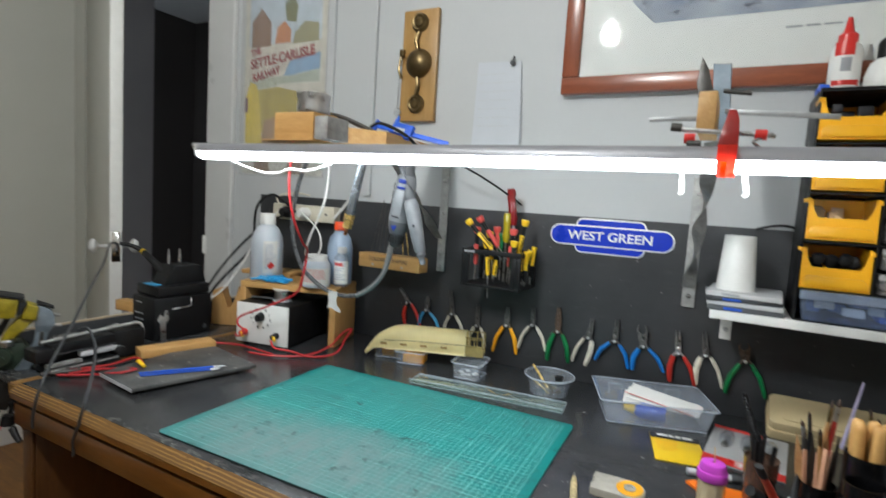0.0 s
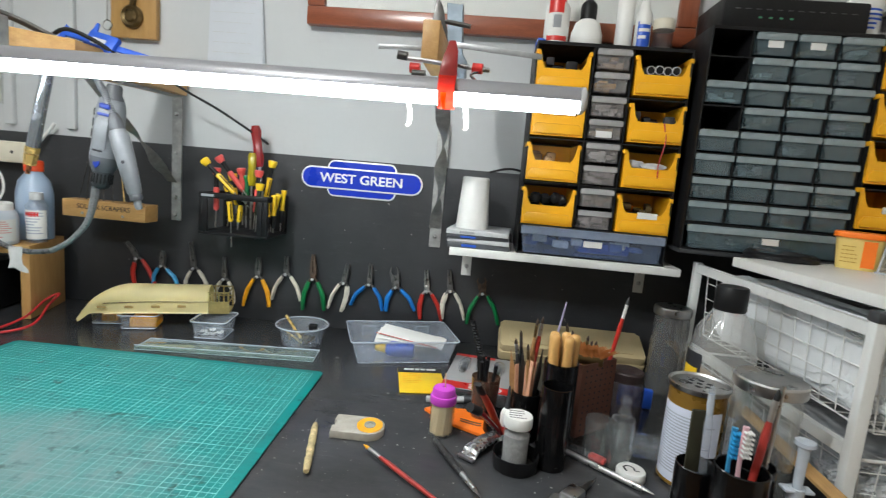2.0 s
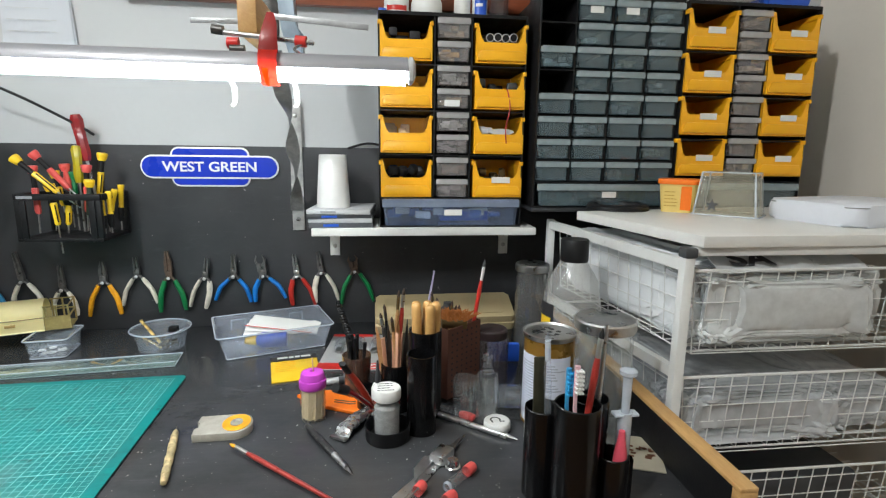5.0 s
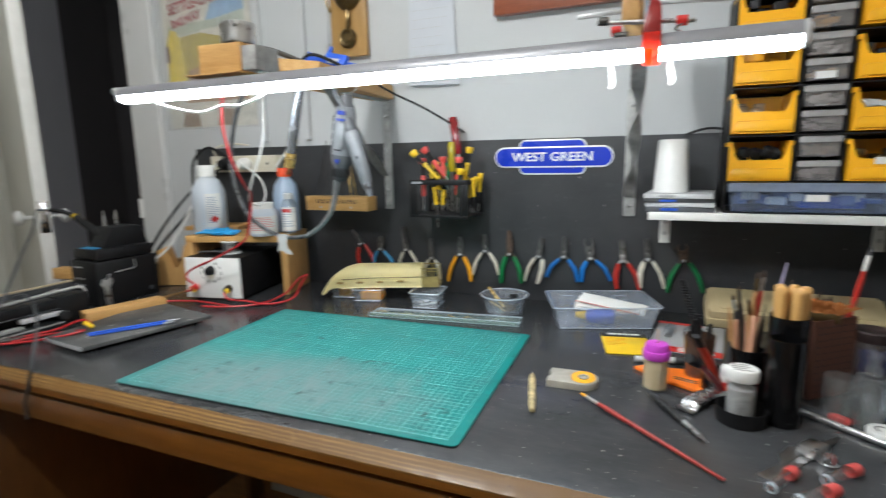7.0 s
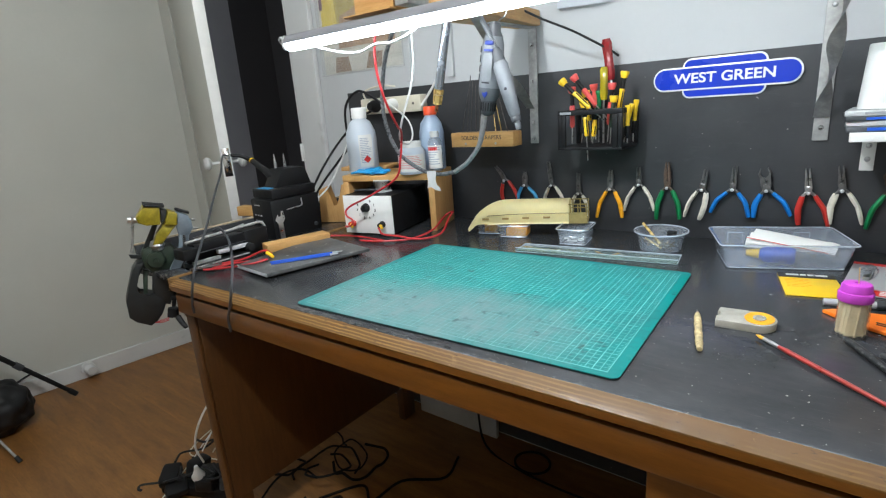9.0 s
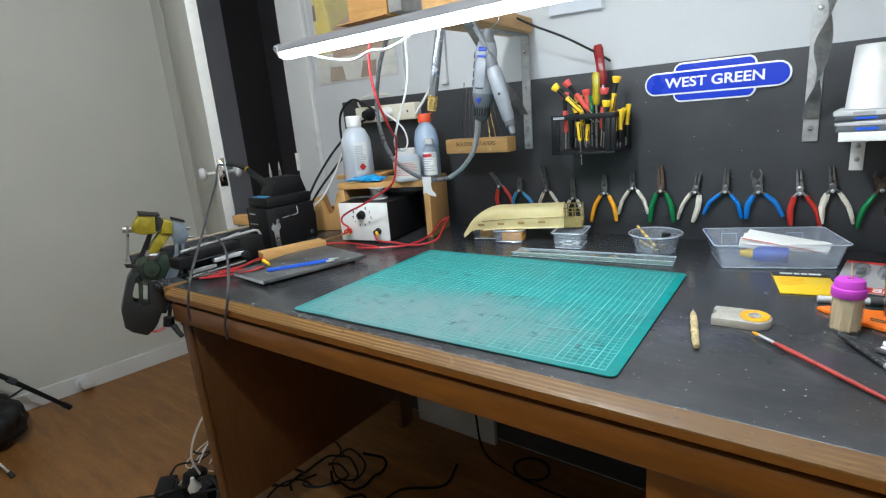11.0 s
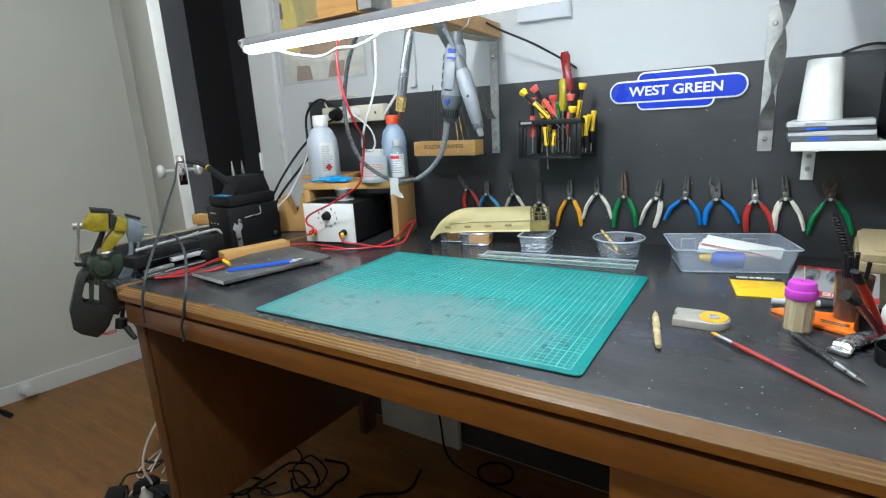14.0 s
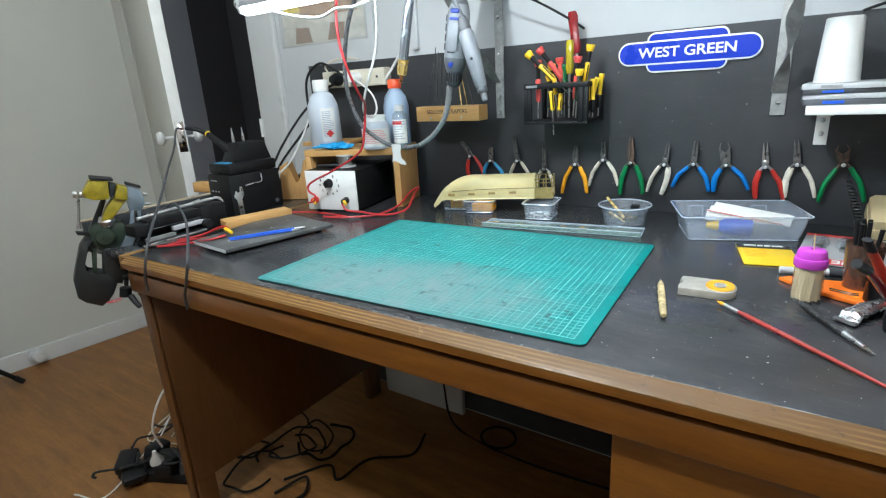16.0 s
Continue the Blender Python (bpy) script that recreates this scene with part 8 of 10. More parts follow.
bm = bmx()
for i in range(14):
    k = i / 13
    lathe(bm, [(0.0036, -0.002), (0.0056, 0.0), (0.0036, 0.002)], 12, Matrix.Translation((-0.012 - 0.02 * k, 0.006 + 0.01 * k, 0.06 + 0.055 * k)))
rod(bm, (0, 0, 0), (-0.034, 0.017, 0.122), 0.0034)
part("body", bm, PLASTIC_BLACK, t)
for i, (x, y, z) in enumerate(((0.5255, -0.428, 0.940), (0.5335, -0.424, 0.942), (0.503, -0.420, 0.916), (0.497, -0.412, 0.900), (0.514, -0.440, 0.902))):
    brush("paint_brush", "old dark brush standing in a short black pot", (x, y, z), (0.521 + 0.004 * (i - 2), -0.430 + 0.003 * (i % 3), 0.757), (BRUSHWOOD, OXRED, PLASTIC_BLACK, DARKSTEEL, BRUSHWOOD)[i], (OLDBRASS, STEEL, DARKSTEEL, STEEL, OLDBRASS)[i], bpy.data.materials["dark_bristle"], 0.0028 + 0.0004 * (i % 2))
for i in range(4):
    t = thing("knife", "dark steel tweezers standing in a pot", "tweezers", (0.510 + 0.006 * i, -0.430, 0.756), group="tweezers in a pot")
    part("blade", prism(bmx(), [(-0.005, 0), (0.005, 0), (0.004, 0.07), (0.007, 0.09), (0.001, 0.135), (-0.004, 0.09)], 0.0015, pose(0, 0.003 * (i % 2), 0, 0, -9 + 5 * i, 15 * i) @ UPRIGHT), DARKSTEEL if i % 2 else BRUSHWOOD, t)
for i in range(5):
    x, y = 0.520 + RND.uniform(-0.012, 0.012), -0.430 + RND.uniform(-0.012, 0.012)
    t = thing("wooden_stick", "flat wooden stick standing in a pot", "stick", (x, y, 0.756), group="wooden sticks")
    part("stick", cube(bmx(), (0, 0, 0.055), (0.007, 0.002, 0.11 + 0.008 * i), 0.0006, pose(0, 0, 0, RND.uniform(-6, 6), RND.uniform(-7, 7), 40 * i)), plain("pink_wood", (0.55, 0.30, 0.19, 1), 0.5) if i == 0 else bpy.data.materials["pink_wood"], t)
t = thing("red_cutter", "red-handled snips standing in a short pot", "snips", (0.487, -0.462, 0.760))
part("handle", sweep(bmx(), [(0, 0, 0), (-0.010, -0.012, 0.030), (-0.024, -0.030, 0.064), (-0.036, -0.045, 0.088)], [0.006, 0.0072, 0.007, 0.006], 10, 4, 0.6), SNIPRED, t)
part("handle_end", sweep(bmx(), [(-0.035, -0.044, 0.086), (-0.042, -0.053, 0.102)], [0.0068, 0.0062], 10, 1, 0.6), PLASTIC_BLACK, t)
part("handle", sweep(bmx(), [(0, 0, 0.005), (-0.012, -0.018, 0.026), (-0.028, -0.043, 0.052), (-0.038, -0.057, 0.065)], [0.006, 0.007, 0.0066, 0.006], 10, 4, 0.6), MAROON, t)
part("handle_end", sweep(bmx(), [(-0.037, -0.056, 0.0645), (-0.050, -0.074, 0.077)], [0.0070, 0.0066], 10, 1), PLASTIC_BLACK, t)
t = thing("glue_tube", "small upright white glue tube with a red band", "glue tube", (0.4925, -0.462, 0.7505))
part("tube", lathe(bmx(), [(0, 0), (0.010, 0), (0.0095, 0.05), (0.007, 0.056), (0.0035, 0.058), (0.003, 0.072)], 16), WHITE, t)
part("nozzle", lathe(bmx(), [(0.0042, 0.058), (0.003, 0.074), (0.0014, 0.092), (0, 0.093)], 12), DARKGREY, t)
part("band", rod(bmx(), (0, 0, 0.020), (0, 0, 0.032), 0.0101, seg=16), RED, t)

t = thing("silver_pencil", "silver propelling pencil lying on the desk", "pencil", (0.634, -0.507, 0.7546), -39)
part("barrel", rod(bmx(), (-0.067, 0, 0), (0.05, 0, 0), 0.0042), STEEL, t)
part("tip", rod(bmx(), (0.05, 0, 0), (0.066, 0, 0), 0.004, 0.0008), CHROME, t)
t = thing("screw_top", "round white screw cap with a black pen mark", "cap", (0.6645, -0.5102, 0.7505))
part("cap", lathe(bmx(), [(0.018, 0), (0.0195, 0.002), (0.0195, 0.012), (0.018, 0.014), (0, 0.014)], 28), WHITE, t)
part("mark", sweep(bmx(), [(-0.008, -0.006, 0.0143), (-0.009, 0.004, 0.0143), (-0.002, 0.008, 0.0143), (0.004, 0.003, 0.0143), (0.004, -0.004, 0.0143), (0.01, -0.004, 0.0143)], 0.0013, 6, 4, 0.3), INK, t)


def jar(name, label, at, r, h, neck, material, lid=None, lid_h=0.0, lid_r=0.0):
    t = thing(name, label, "jar", at)
    part("glass", lathe(bmx(), [(0, 0.003), (r * 0.92, 0.003), (r * 0.94, h * 0.82), (neck - 0.002, h * 0.9), (neck - 0.002, h), (neck, h), (neck + 0.001, h * 0.92), (r, h * 0.84), (r, 0.002), (r * 0.95, 0), (0, 0)], 30), material, t)
    if lid:
        z = h - lid_h * 0.6
        part("lid", lathe(bmx(), [(lid_r, z), (lid_r + 0.001, z + 0.002), (lid_r + 0.001, z + lid_h - 0.002), (lid_r - 0.001, z + lid_h), (lid_r - 0.004, z + lid_h), (lid_r - 0.006, z + lid_h - 0.0015), (0, z + lid_h - 0.0015)], 30), lid, t)
    return t


jar("glass_vial", "small clear glass vial standing on the desk", (0.6223, -0.4733, 0.7505), 0.0180, 0.065, 0.0175, GLASS)
jar("glass_vial", "small stoppered glass vial on the desk", (0.6548, -0.4800, 0.7505), 0.0175, 0.071, 0.016, GLASS)
t = thing("glass_stopper", "round glass bulb stopper in the vial", "stopper", (0.6548, -0.4800, 0.822))
part("bulb", lathe(bmx(), [(0, 0), (0.008, 0.002), (0.0095, 0.009), (0.006, 0.016), (0.005, 0.02), (0.008, 0.026), (0.006, 0.032), (0, 0.034)], 18), GLASS, t)
jar("dark_jar", "small stained glass jar with a dark lid", (0.690, -0.345, 0.7505), 0.030, 0.090, 0.023, GLASSDIRTY, plain("brown_lid", (0.035, 0.022, 0.022, 1), 0.5), 0.016, 0.026)
bm = cube(bmx(), (0, 0, 0.018), (0.060, 0.012, 0.036), 0.002)
solid("blue_box", bm, BLUE, "small blue plastic box behind the jars", "box", (0.733, -0.262, 0.7505), -6)
t = thing("shallow_dish", "clear plastic lid lying behind the vials", "lid", (0.705, -0.425, 0.7505), -8)
part("lid", cube(bmx(), (0, 0, 0.008), (0.085, 0.06, 0.014), 0.003), POLY, t)
t = thing("red_knife", "red and clear plastic tool lying by the spray can", "tool", (0.606, -0.464, 0.757), -38)
part("body", cube(bmx(), (-0.012, 0, 0), (0.05, 0.010, 0.008), 0.003), POLY, t)
part("end", cube(bmx(), (0.025, 0, 0), (0.026, 0.012, 0.010), 0.004), PINKRED, t)

t = thing("spray_can", "white spray can with a gold rim and printed label", "spray can", (0.7440, -0.4900, 0.7505))
t.scale = (1.1, 1.1, 1.0)
part("body", lathe(bmx(), [(0, 0), (0.0325, 0), (0.034, 0.002), (0.034, 0.004), (0.033, 0.006), (0.033, 0.135), (0.0345, 0.138)], 36), plain("gold_paint", (0.36, 0.20, 0.035, 1), 0.28, metal=0.35, var=0.2, scale=18), t, "gold lacquered can")
part("rim", lathe(bmx(), [(0.0345, 0.134), (0.036, 0.137), (0.036, 0.141), (0.034, 0.142), (0.032, 0.139), (0, 0.139)], 36), STEEL, t, "tin top with round holes")
bm = bmx()
for i, (x, y) in enumerate([(0.012 * math.cos(a), 0.012 * math.sin(a)) for a in [k * math.pi / 3 for k in range(6)]] + [(0, 0)]):
    lathe(bm, [(0, 0.0003), (0.0034, 0.0002), (0.0036, 0)], 12, pose(x, y, 0.139))
part("hole", bm, INK, t)
curved_label(t, 0.0334, 0.006, 0.112, -215, -52, plain("bluish_white_label", (0.66, 0.69, 0.80, 1), 0.5, var=0.05), rows=20, seed=11, ink=PALEINK)
curved_label(t, 0.0337, 0.012, 0.034, -88, -64, plain("lilac_patch", (0.24, 0.24, 0.55, 1), 0.5), name="barcode")

jar("preserving_jar", "large glass jar with a tin screw lid", (0.7990, -0.5530, 0.7505), 0.038, 0.174, 0.036, GLASS, STEEL, 0.015, 0.040)
jar("preserving_jar", "tall glass jar of grey fittings with a tin lid", (0.8120, -0.168, 0.7505), 0.0335, 0.166, 0.031, clear("cloudy_jar_glass", (0.86, 0.86, 0.86, 1), 0.12, 0.05, frost=(0.45, 0.45, 0.45, 1)), STEEL, 0.016, 0.034)
t = thing("sauce_bottle", "empty clear plastic bottle with a black cap", "bottle", (0.818, -0.379, 0.7505))
t.scale = (0.93, 0.93, 1.055)
part("body", lathe(bmx(), [(0, 0.002), (0.038, 0.002), (0.043, 0.01), (0.043, 0.065), (0.049, 0.095), (0.052, 0.14), (0.045, 0.178), (0.026, 0.206), (0.020, 0.215)], 30), clear("bottle_plastic", (0.93, 0.935, 0.93, 1), 0.26, 0.10, frost=(0.72, 0.72, 0.70, 1)), t)
part("cap", lathe(bmx(), [(0.024, 0.210), (0.025, 0.212), (0.025, 0.242), (0.023, 0.245), (0, 0.245)], 24), PLASTIC_BLACK, t)
curved_label(t, 0.0528, 0.096, 0.146, -212, -146, INK, name="black_label")
curved_label(t, 0.0532, 0.103, 0.124, -190, -152, YELLOW2, name="yellow_mark")

# flat tan case with lid at the back
t = thing("tan_case", "flat tan plastic case with a moulded lid", "case", (0.643, -0.0450, 0.7665), 1, rx=24)
part("base", prism(bmx(), rounded(0.315, 0.088, 0.008), 0.022, None, 0.002), TAN, t)
part("lid", prism(bmx(), rounded(0.311, 0.084, 0.008), 0.018, pose(0, 0, 0.0225), 0.005), TAN, t)
part("lid_panel", prism(bmx(), rounded(0.27, 0.060, 0.008), 0.002, pose(0, 0, 0.0405), 0.001), TAN, t)
t = thing("ink_bottle", "small dark bottle on the tan case", "bottle", (0.645, -0.095, 0.7850))
part("body", lathe(bmx(), [(0, 0), (0.016, 0), (0.016, 0.022), (0.009, 0.028), (0.009, 0.036), (0, 0.036)], 18), DARKGREY, t)
t = thing("lilac_brush", "thin lilac-handled brush leaning at the back", "brush", (0.585, -0.19, 0.795))
part("handle", rod(bmx(), (0, 0, 0), (0.022, 0.02, 0.115), 0.003, 0.0018), plain("lilac_paint", (0.42, 0.38, 0.55, 1), 0.4), t)

# small tools in front
t = thing("end_nippers", "small steel spring tool lying on the desk", "tool", (0.568, -0.590, 0.7505), 52)
part("blade", prism(bmx(), [(-0.085, -0.009), (0.0, -0.006), (0.0, 0.006), (-0.085, 0.009)], 0.002, pose(0, 0, 0.001)), STEEL, t)
part("blade", prism(bmx(), [(-0.05, 0.002), (-0.03, 0.016), (0.0, 0.02), (0.01, 0.008), (0.0, 0.004)], 0.002, pose(0, 0, 0.004)), STEEL, t)
part("point", prism(bmx(), [(0.02, -0.007), (0.075, 0.0), (0.02, 0.007)], 0.003, pose(0, 0, 0.004)), DARKSTEEL, t)
part("body", cube(bmx(), (0.012, 0, 0.008), (0.032, 0.022, 0.014), 0.004), STEEL, t)
part("screw", lathe(bmx(), [(0, 0.012), (0.007, 0.012), (0.008, 0.004), (0.010, 0.003), (0.010, 0)], 16, pose(0.005, -0.02, 0.0)), CHROME, t)


def vial(at, rz):
    t = thing("capped_vial", "small clear tube with a red cap lying on the desk", "vial", at, rz, "capped vials")
    part("tube", lathe(bmx(), [(0, -0.028), (0.005, -0.028), (0.0062, -0.026), (0.0062, 0.014)], 16, pose(0, 0, 0.0068, 0, 90, 0)), GLASS, t)
    part("rim", lathe(bmx(), [(0.0052, -0.0275), (0.0064, -0.026), (0.0066, -0.024), (0.0060, -0.023)], 16, pose(0, 0, 0.0068, 0, 90, 0)), POLY_RIM, t)
    part("cap", lathe(bmx(), [(0.0066, 0.013), (0.0070, 0.0145), (0.0070, 0.026), (0.006, 0.028), (0, 0.028)], 16, pose(0, 0, 0.0072, 0, 90, 0)), PINKRED, t)


vial((0.5305, -0.661, 0.7502), 57)
vial((0.592, -0.627, 0.7502), 45)
vial((0.559, -0.678, 0.7502), 41)


# pot cluster near the desk's right edge
def cluster():
    t = thing("pot_cluster", "cluster of black plastic tubes joined as a tool pot", "tool pot", (0.709, -0.6830, 0.7505))
    for x, y, r, h in ((-0.026, 0.028, 0.021, 0.110), (0.000, -0.010, 0.0255, 0.132), (0.025, 0.018, 0.022, 0.124), (0.046, -0.004, 0.019, 0.066), (0.066, 0.010, 0.0125, 0.050), (0.008, 0.045, 0.019, 0.100)):
        part("tube", lathe(bmx(), [(0, 0.002), (r * 0.91, 0.002), (r * 0.91, h - 0.001), (r * 0.95, h), (r, h - 0.001), (r, 0.0), (0, 0)], 28, None, (x, y, 0)), GLOSSBLACK, t)


cluster()
for p, q, h, f, b_, r in (((0.678, -0.672, 0.957), (0.690, -0.664, 0.756), POLY, POLY_RIM, POLY, 0.0040), ((0.736, -0.682, 0.962), (0.706, -0.698, 0.760), OXRED, STEEL, RUBBER, 0.0036), ((0.735, -0.672, 0.760), (0.742, -0.678, 0.965), STEEL, DARKSTEEL, DARKSTEEL, 0.0036)):
    brush("paint_brush", "brush standing in the black tool pot", p, q, h, f, b_, r)
for x, y, m, h in ((0.700, -0.688, LIGHTBLUE, 0.172), (0.706, -0.696, plain("pink_plastic", (0.72, 0.45, 0.5, 1), 0.4), 0.178)):
    t = thing("toothbrush", "old toothbrush standing in the tool pot", "toothbrush", (x, y, 0.757), group="old toothbrushes")
    t.scale = (0.75, 0.75, 0.95)
    part("handle", sweep(bmx(), [(0, 0, 0), (0.002, 0, 0.06), (-0.003, 0, h * 0.75), (-0.002, 0, h)], [0.004, 0.0045, 0.003, 0.0045], 8, 3, 0.7), m, t)
    bm = bmx()
    for i in range(6):
        for j in range(3):
            rod(bm, (-0.004 + 0.004 * j, 0, h - 0.03 + 0.005 * i), (-0.004 + 0.004 * j, -0.010, h - 0.03 + 0.005 * i), 0.0016, seg=6)
    part("bristles", bm, CYAN if m is LIGHTBLUE else WHITE, t)
t = thing("flat_file", "dark flat file standing in the tool pot", "file", (0.679, -0.656, 0.757), ry=-1)
part("file", cube(bmx(), (0, 0, 0.083), (0.014, 0.004, 0.162), 0.001), plain("rusty_file", (0.05, 0.048, 0.03, 1), 0.5, metal=0.5, var=0.4), t)
t = thing("syringe", "clear plastic syringe with a pink tip standing in a pot", "syringe", (0.767, -0.686, 0.757))
part("barrel", lathe(bmx(), [(0.003, 0.0), (0.0078, 0.004), (0.0078, 0.108)], 18), POLY_RIM, t)
part("flange", cube(bmx(), (0, 0, 0.106), (0.028, 0.013, 0.003), 0.001), MILKY, t)
part("plunger", lathe(bmx(), [(0.0042, 0.09), (0.0052, 0.150), (0.0095, 0.153), (0.0095, 0.157), (0, 0.157)], 16), POLY_RIM, t)
part("tip", lathe(bmx(), [(0.0066, 0.030), (0.0080, 0.050), (0.0070, 0.064), (0.0042, 0.080), (0.0034, 0.090), (0, 0.091)], 16, pose(-0.006, -0.008, 0)), plain("pink_rubber", (0.75, 0.10, 0.15, 1), 0.4), t, "pink rubber tip")
bm = cube(bmx(), (0, 0, 0.001), (0.05, 0.082, 0.002), 0.0008)
t = thing("stained_card", "small cream card with rusty stains", "card", (0.845, -0.592, 0.7505), -20)
part("card", bm, plain("cream_card", (0.52, 0.47, 0.36, 1), 0.7, var=0.1), t)
bm = bmx()
for i in range(14):
    cube(bm, (RND.uniform(-0.018, 0.018), RND.uniform(-0.012, 0.012), 0.0022), (RND.uniform(0.004, 0.009), 0.004, 0.0006), 0, pose(0, 0, 0, 0, 0, RND.uniform(-20, 20)))
part("stain", bm, plain("rust_stain", (0.16, 0.06, 0.025, 1), 0.8), t)

# ---- basket drawer unit ----
UX0, UX1, UY0, UZ = 0.904, 1.44, -0.555, 1.041
BACK_X, BACK_Y = 0.866, -0.150


def build_unit():
    t = thing("basket_unit", "white metal frame unit with wire basket drawers", "drawer unit", (1.2, -0.3, 0))
    off = Vector((1.2, -0.3, 0))

    def piece(name, lo, hi, m, label="", bev=0.0015):
        return part(name, span(bmx(), Vector(lo) - off, Vector(hi) - off, bev), m, t, label)

    # the top sits a little askew on the frame
    bm = prism(bmx(), [(0.866 - off.x, -0.258 - off.y), (0.927 - off.x, -0.557 - off.y), (UX1 + 0.02 - off.x, -0.548 - off.y), (UX1 + 0.02 - off.x, -0.145 - off.y)], 0.016, pose(0, 0, UZ - 0.016), 0.0012)
    part("top", bm, WHITE, t, "white melamine top")
    piece("front_rail", (UX0 + 0.022, UY0 + 0.006, UZ - 0.029), (UX1 - 0.022, UY0 + 0.024, UZ - 0.0165), WIRE)
    for x, y in ((UX0, UY0), (UX1 - 0.02, UY0), (BACK_X - 0.018, BACK_Y), (UX1 - 0.02, BACK_Y)):
        piece("post", (x, y, 0), (x + 0.015, y + 0.015, UZ - 0.030), WIRE, "square white steel post")
        if y == UY0:
            piece("corner_cap", (x - 0.001, y - 0.0015, UZ - 0.031), (x + 0.018, y + 0.018, UZ - 0.0165), DARKGREY, "dark plastic corner cap", 0.003)
    for i in range(4):
        z = UZ - 0.049 - 0.156 * i
        bm = prism(bmx(), [(UX0 + 0.001, UY0 + 0.0155), (UX0 + 0.012, UY0 + 0.0155), (BACK_X - 0.004, BACK_Y - 0.0005), (BACK_X - 0.015, BACK_Y - 0.0005)], 0.016, Matrix.Translation(-off) @ pose(0, 0, z))
        part("runner", bm, WIRE, t, "white side runner")


build_unit()


def build_basket(z0, h):
    """Wire basket: rim, front and side grids and a floor grid."""
    t = thing("wire_basket", "white wire basket drawer filled with plastic bags", "basket", (1.2, -0.3, z0), group="wire basket drawers")
    off = Vector((1.2, -0.3, 0))
    x0, x1, y0, y1 = UX0 + 0.021, UX1 - 0.028, UY0 + 0.010, BACK_Y - 0.01
    xl = lambda y: x0 + (y - y0) / (y1 - y0) * (BACK_X + 0.004 - x0)
    r = 0.0009

    def wire(bm, p, q, rr=r):
        rod(bm, Vector(p) - off, Vector(q) - off, rr, seg=6, cap=False)

    bm = bmx()
    for p, q in (((x0, y0, h), (x1, y0, h)), ((x0, y0, h), (xl(y1), y1, h)), ((x1, y0, h), (x1, y1, h)), ((xl(y1), y1, h), (x1, y1, h))):
        wire(bm, p, q, 0.0023)
    part("rim", bm, WIRE, t, "thick white rim wire")
    nx, ny = 19, 13

    def one(p, q, rr=r):
        bm = bmx()
        wire(bm, p, q, rr)
        part("wire", bm, WIRE, t)

    for i in range(nx + 1):
        x = x0 + (x1 - x0) * i / nx
        bm = bmx()
        wire(bm, (x, y0, h), (x, y0 + 0.010, 0.0))
        wire(bm, (x, y0 + 0.010, 0), (x - (0.045 if i > 1 else 0.0), y1, 0))
        part("wire", bm, WIRE, t)
    for k in (0.10, 0.39, 0.61, 0.86):
        one((x0, y0 + 0.010 * (1 - k), h * k), (x1, y0 + 0.010 * (1 - k), h * k))
    one((x0, y0 + 0.010, 0), (x1, y0 + 0.010, 0), 0.0019)
    one((x0, y0 + 0.032, 0.0005), (x1, y0 + 0.032, 0.0005), 0.0016)
    for i in range(ny + 1):
        y = y0 + (y1 - y0) * i / ny
        bm = bmx()
        wire(bm, (xl(y), y, h), (xl(y) + 0.008, y, 0.0))
        wire(bm, (xl(y) + 0.008, y, 0.0), (x1, y, 0.0))
        part("wire", bm, WIRE, t)
    for k in (0.0, 0.10, 0.39, 0.61, 0.86):
        one((xl(y0) + 0.008 * (1 - k), y0, h * k), (xl(y1) + 0.008 * (1 - k), y1, h * k))
    return t


for i in range(4):
    build_basket(0.871 - 0.156 * i, 0.120)


def bag(at, s, seed, label, material=BAG, boxy=0.55, droop=0.0, lean=0.0):
    """Crumpled plastic bag: a lumpy closed sheet with sharp folds."""
    bm = bmx()
    bmesh.ops.create_icosphere(bm, subdivisions=6, radius=1.0)
    o = Vector((seed * 3.1, seed * 1.7, 0))
    ridge = lambda p: 1.0 - 2.0 * abs(noise.noise(p))
    for v in bm.verts:
        d = v.co.normalized()
        w = d + 0.35 * Vector((noise.noise(d * 1.7 + o), noise.noise(d * 1.7 - o), noise.noise(d * 1.9 + o * 2)))
        a = noise.noise(d * 2.0 + o) * 0.12 + ridge(w * 3.0 + o) * 0.060 + ridge(w * 6.5 + o) * 0.042 + ridge(w * 13.0 + o) * 0.024 + ridge(w * 28.0 + o) * 0.012
        k = 0.95 + a
        f = lambda c: math.copysign(abs(c) ** boxy, c)
        x, y, z = f(d.x) * s[0] * k, f(d.y) * s[1] * k, f(d.z) * s[2] * (0.9 + 0.75 * a)
        v.co = Vector((x - lean * y, y, z - droop * max(0.0, x / s[0]) ** 2 * s[2] if z > 0 else z))
    return solid("plastic_bag", bm, material, label, "plastic bag", at, group="plastic bags", smooth=32)


bag((1.085, -0.418, 0.936), (0.150, 0.122, 0.063), 1, "hazy grey polythene bag filling the top basket", FILMBAG, 0.28, 0.10)
bag((0.943, -0.350, 0.940), (0.036, 0.180, 0.064), 2, "crumpled white plastic bag pressed on the basket side", boxy=0.36, lean=0.143)
bag((0.956, -0.478, 0.918), (0.030, 0.050, 0.040), 9, "small crumpled white plastic bag by the post", boxy=0.5)
bag((1.10, -0.23, 0.945), (0.17, 0.055, 0.062), 3, "crumpled white plastic bag behind the hazy one", boxy=0.5)
bag((1.060, -0.410, 0.768), (0.140, 0.130, 0.050), 4, "crumpled clear plastic bag in the second basket", CLEARBAG, 0.32)
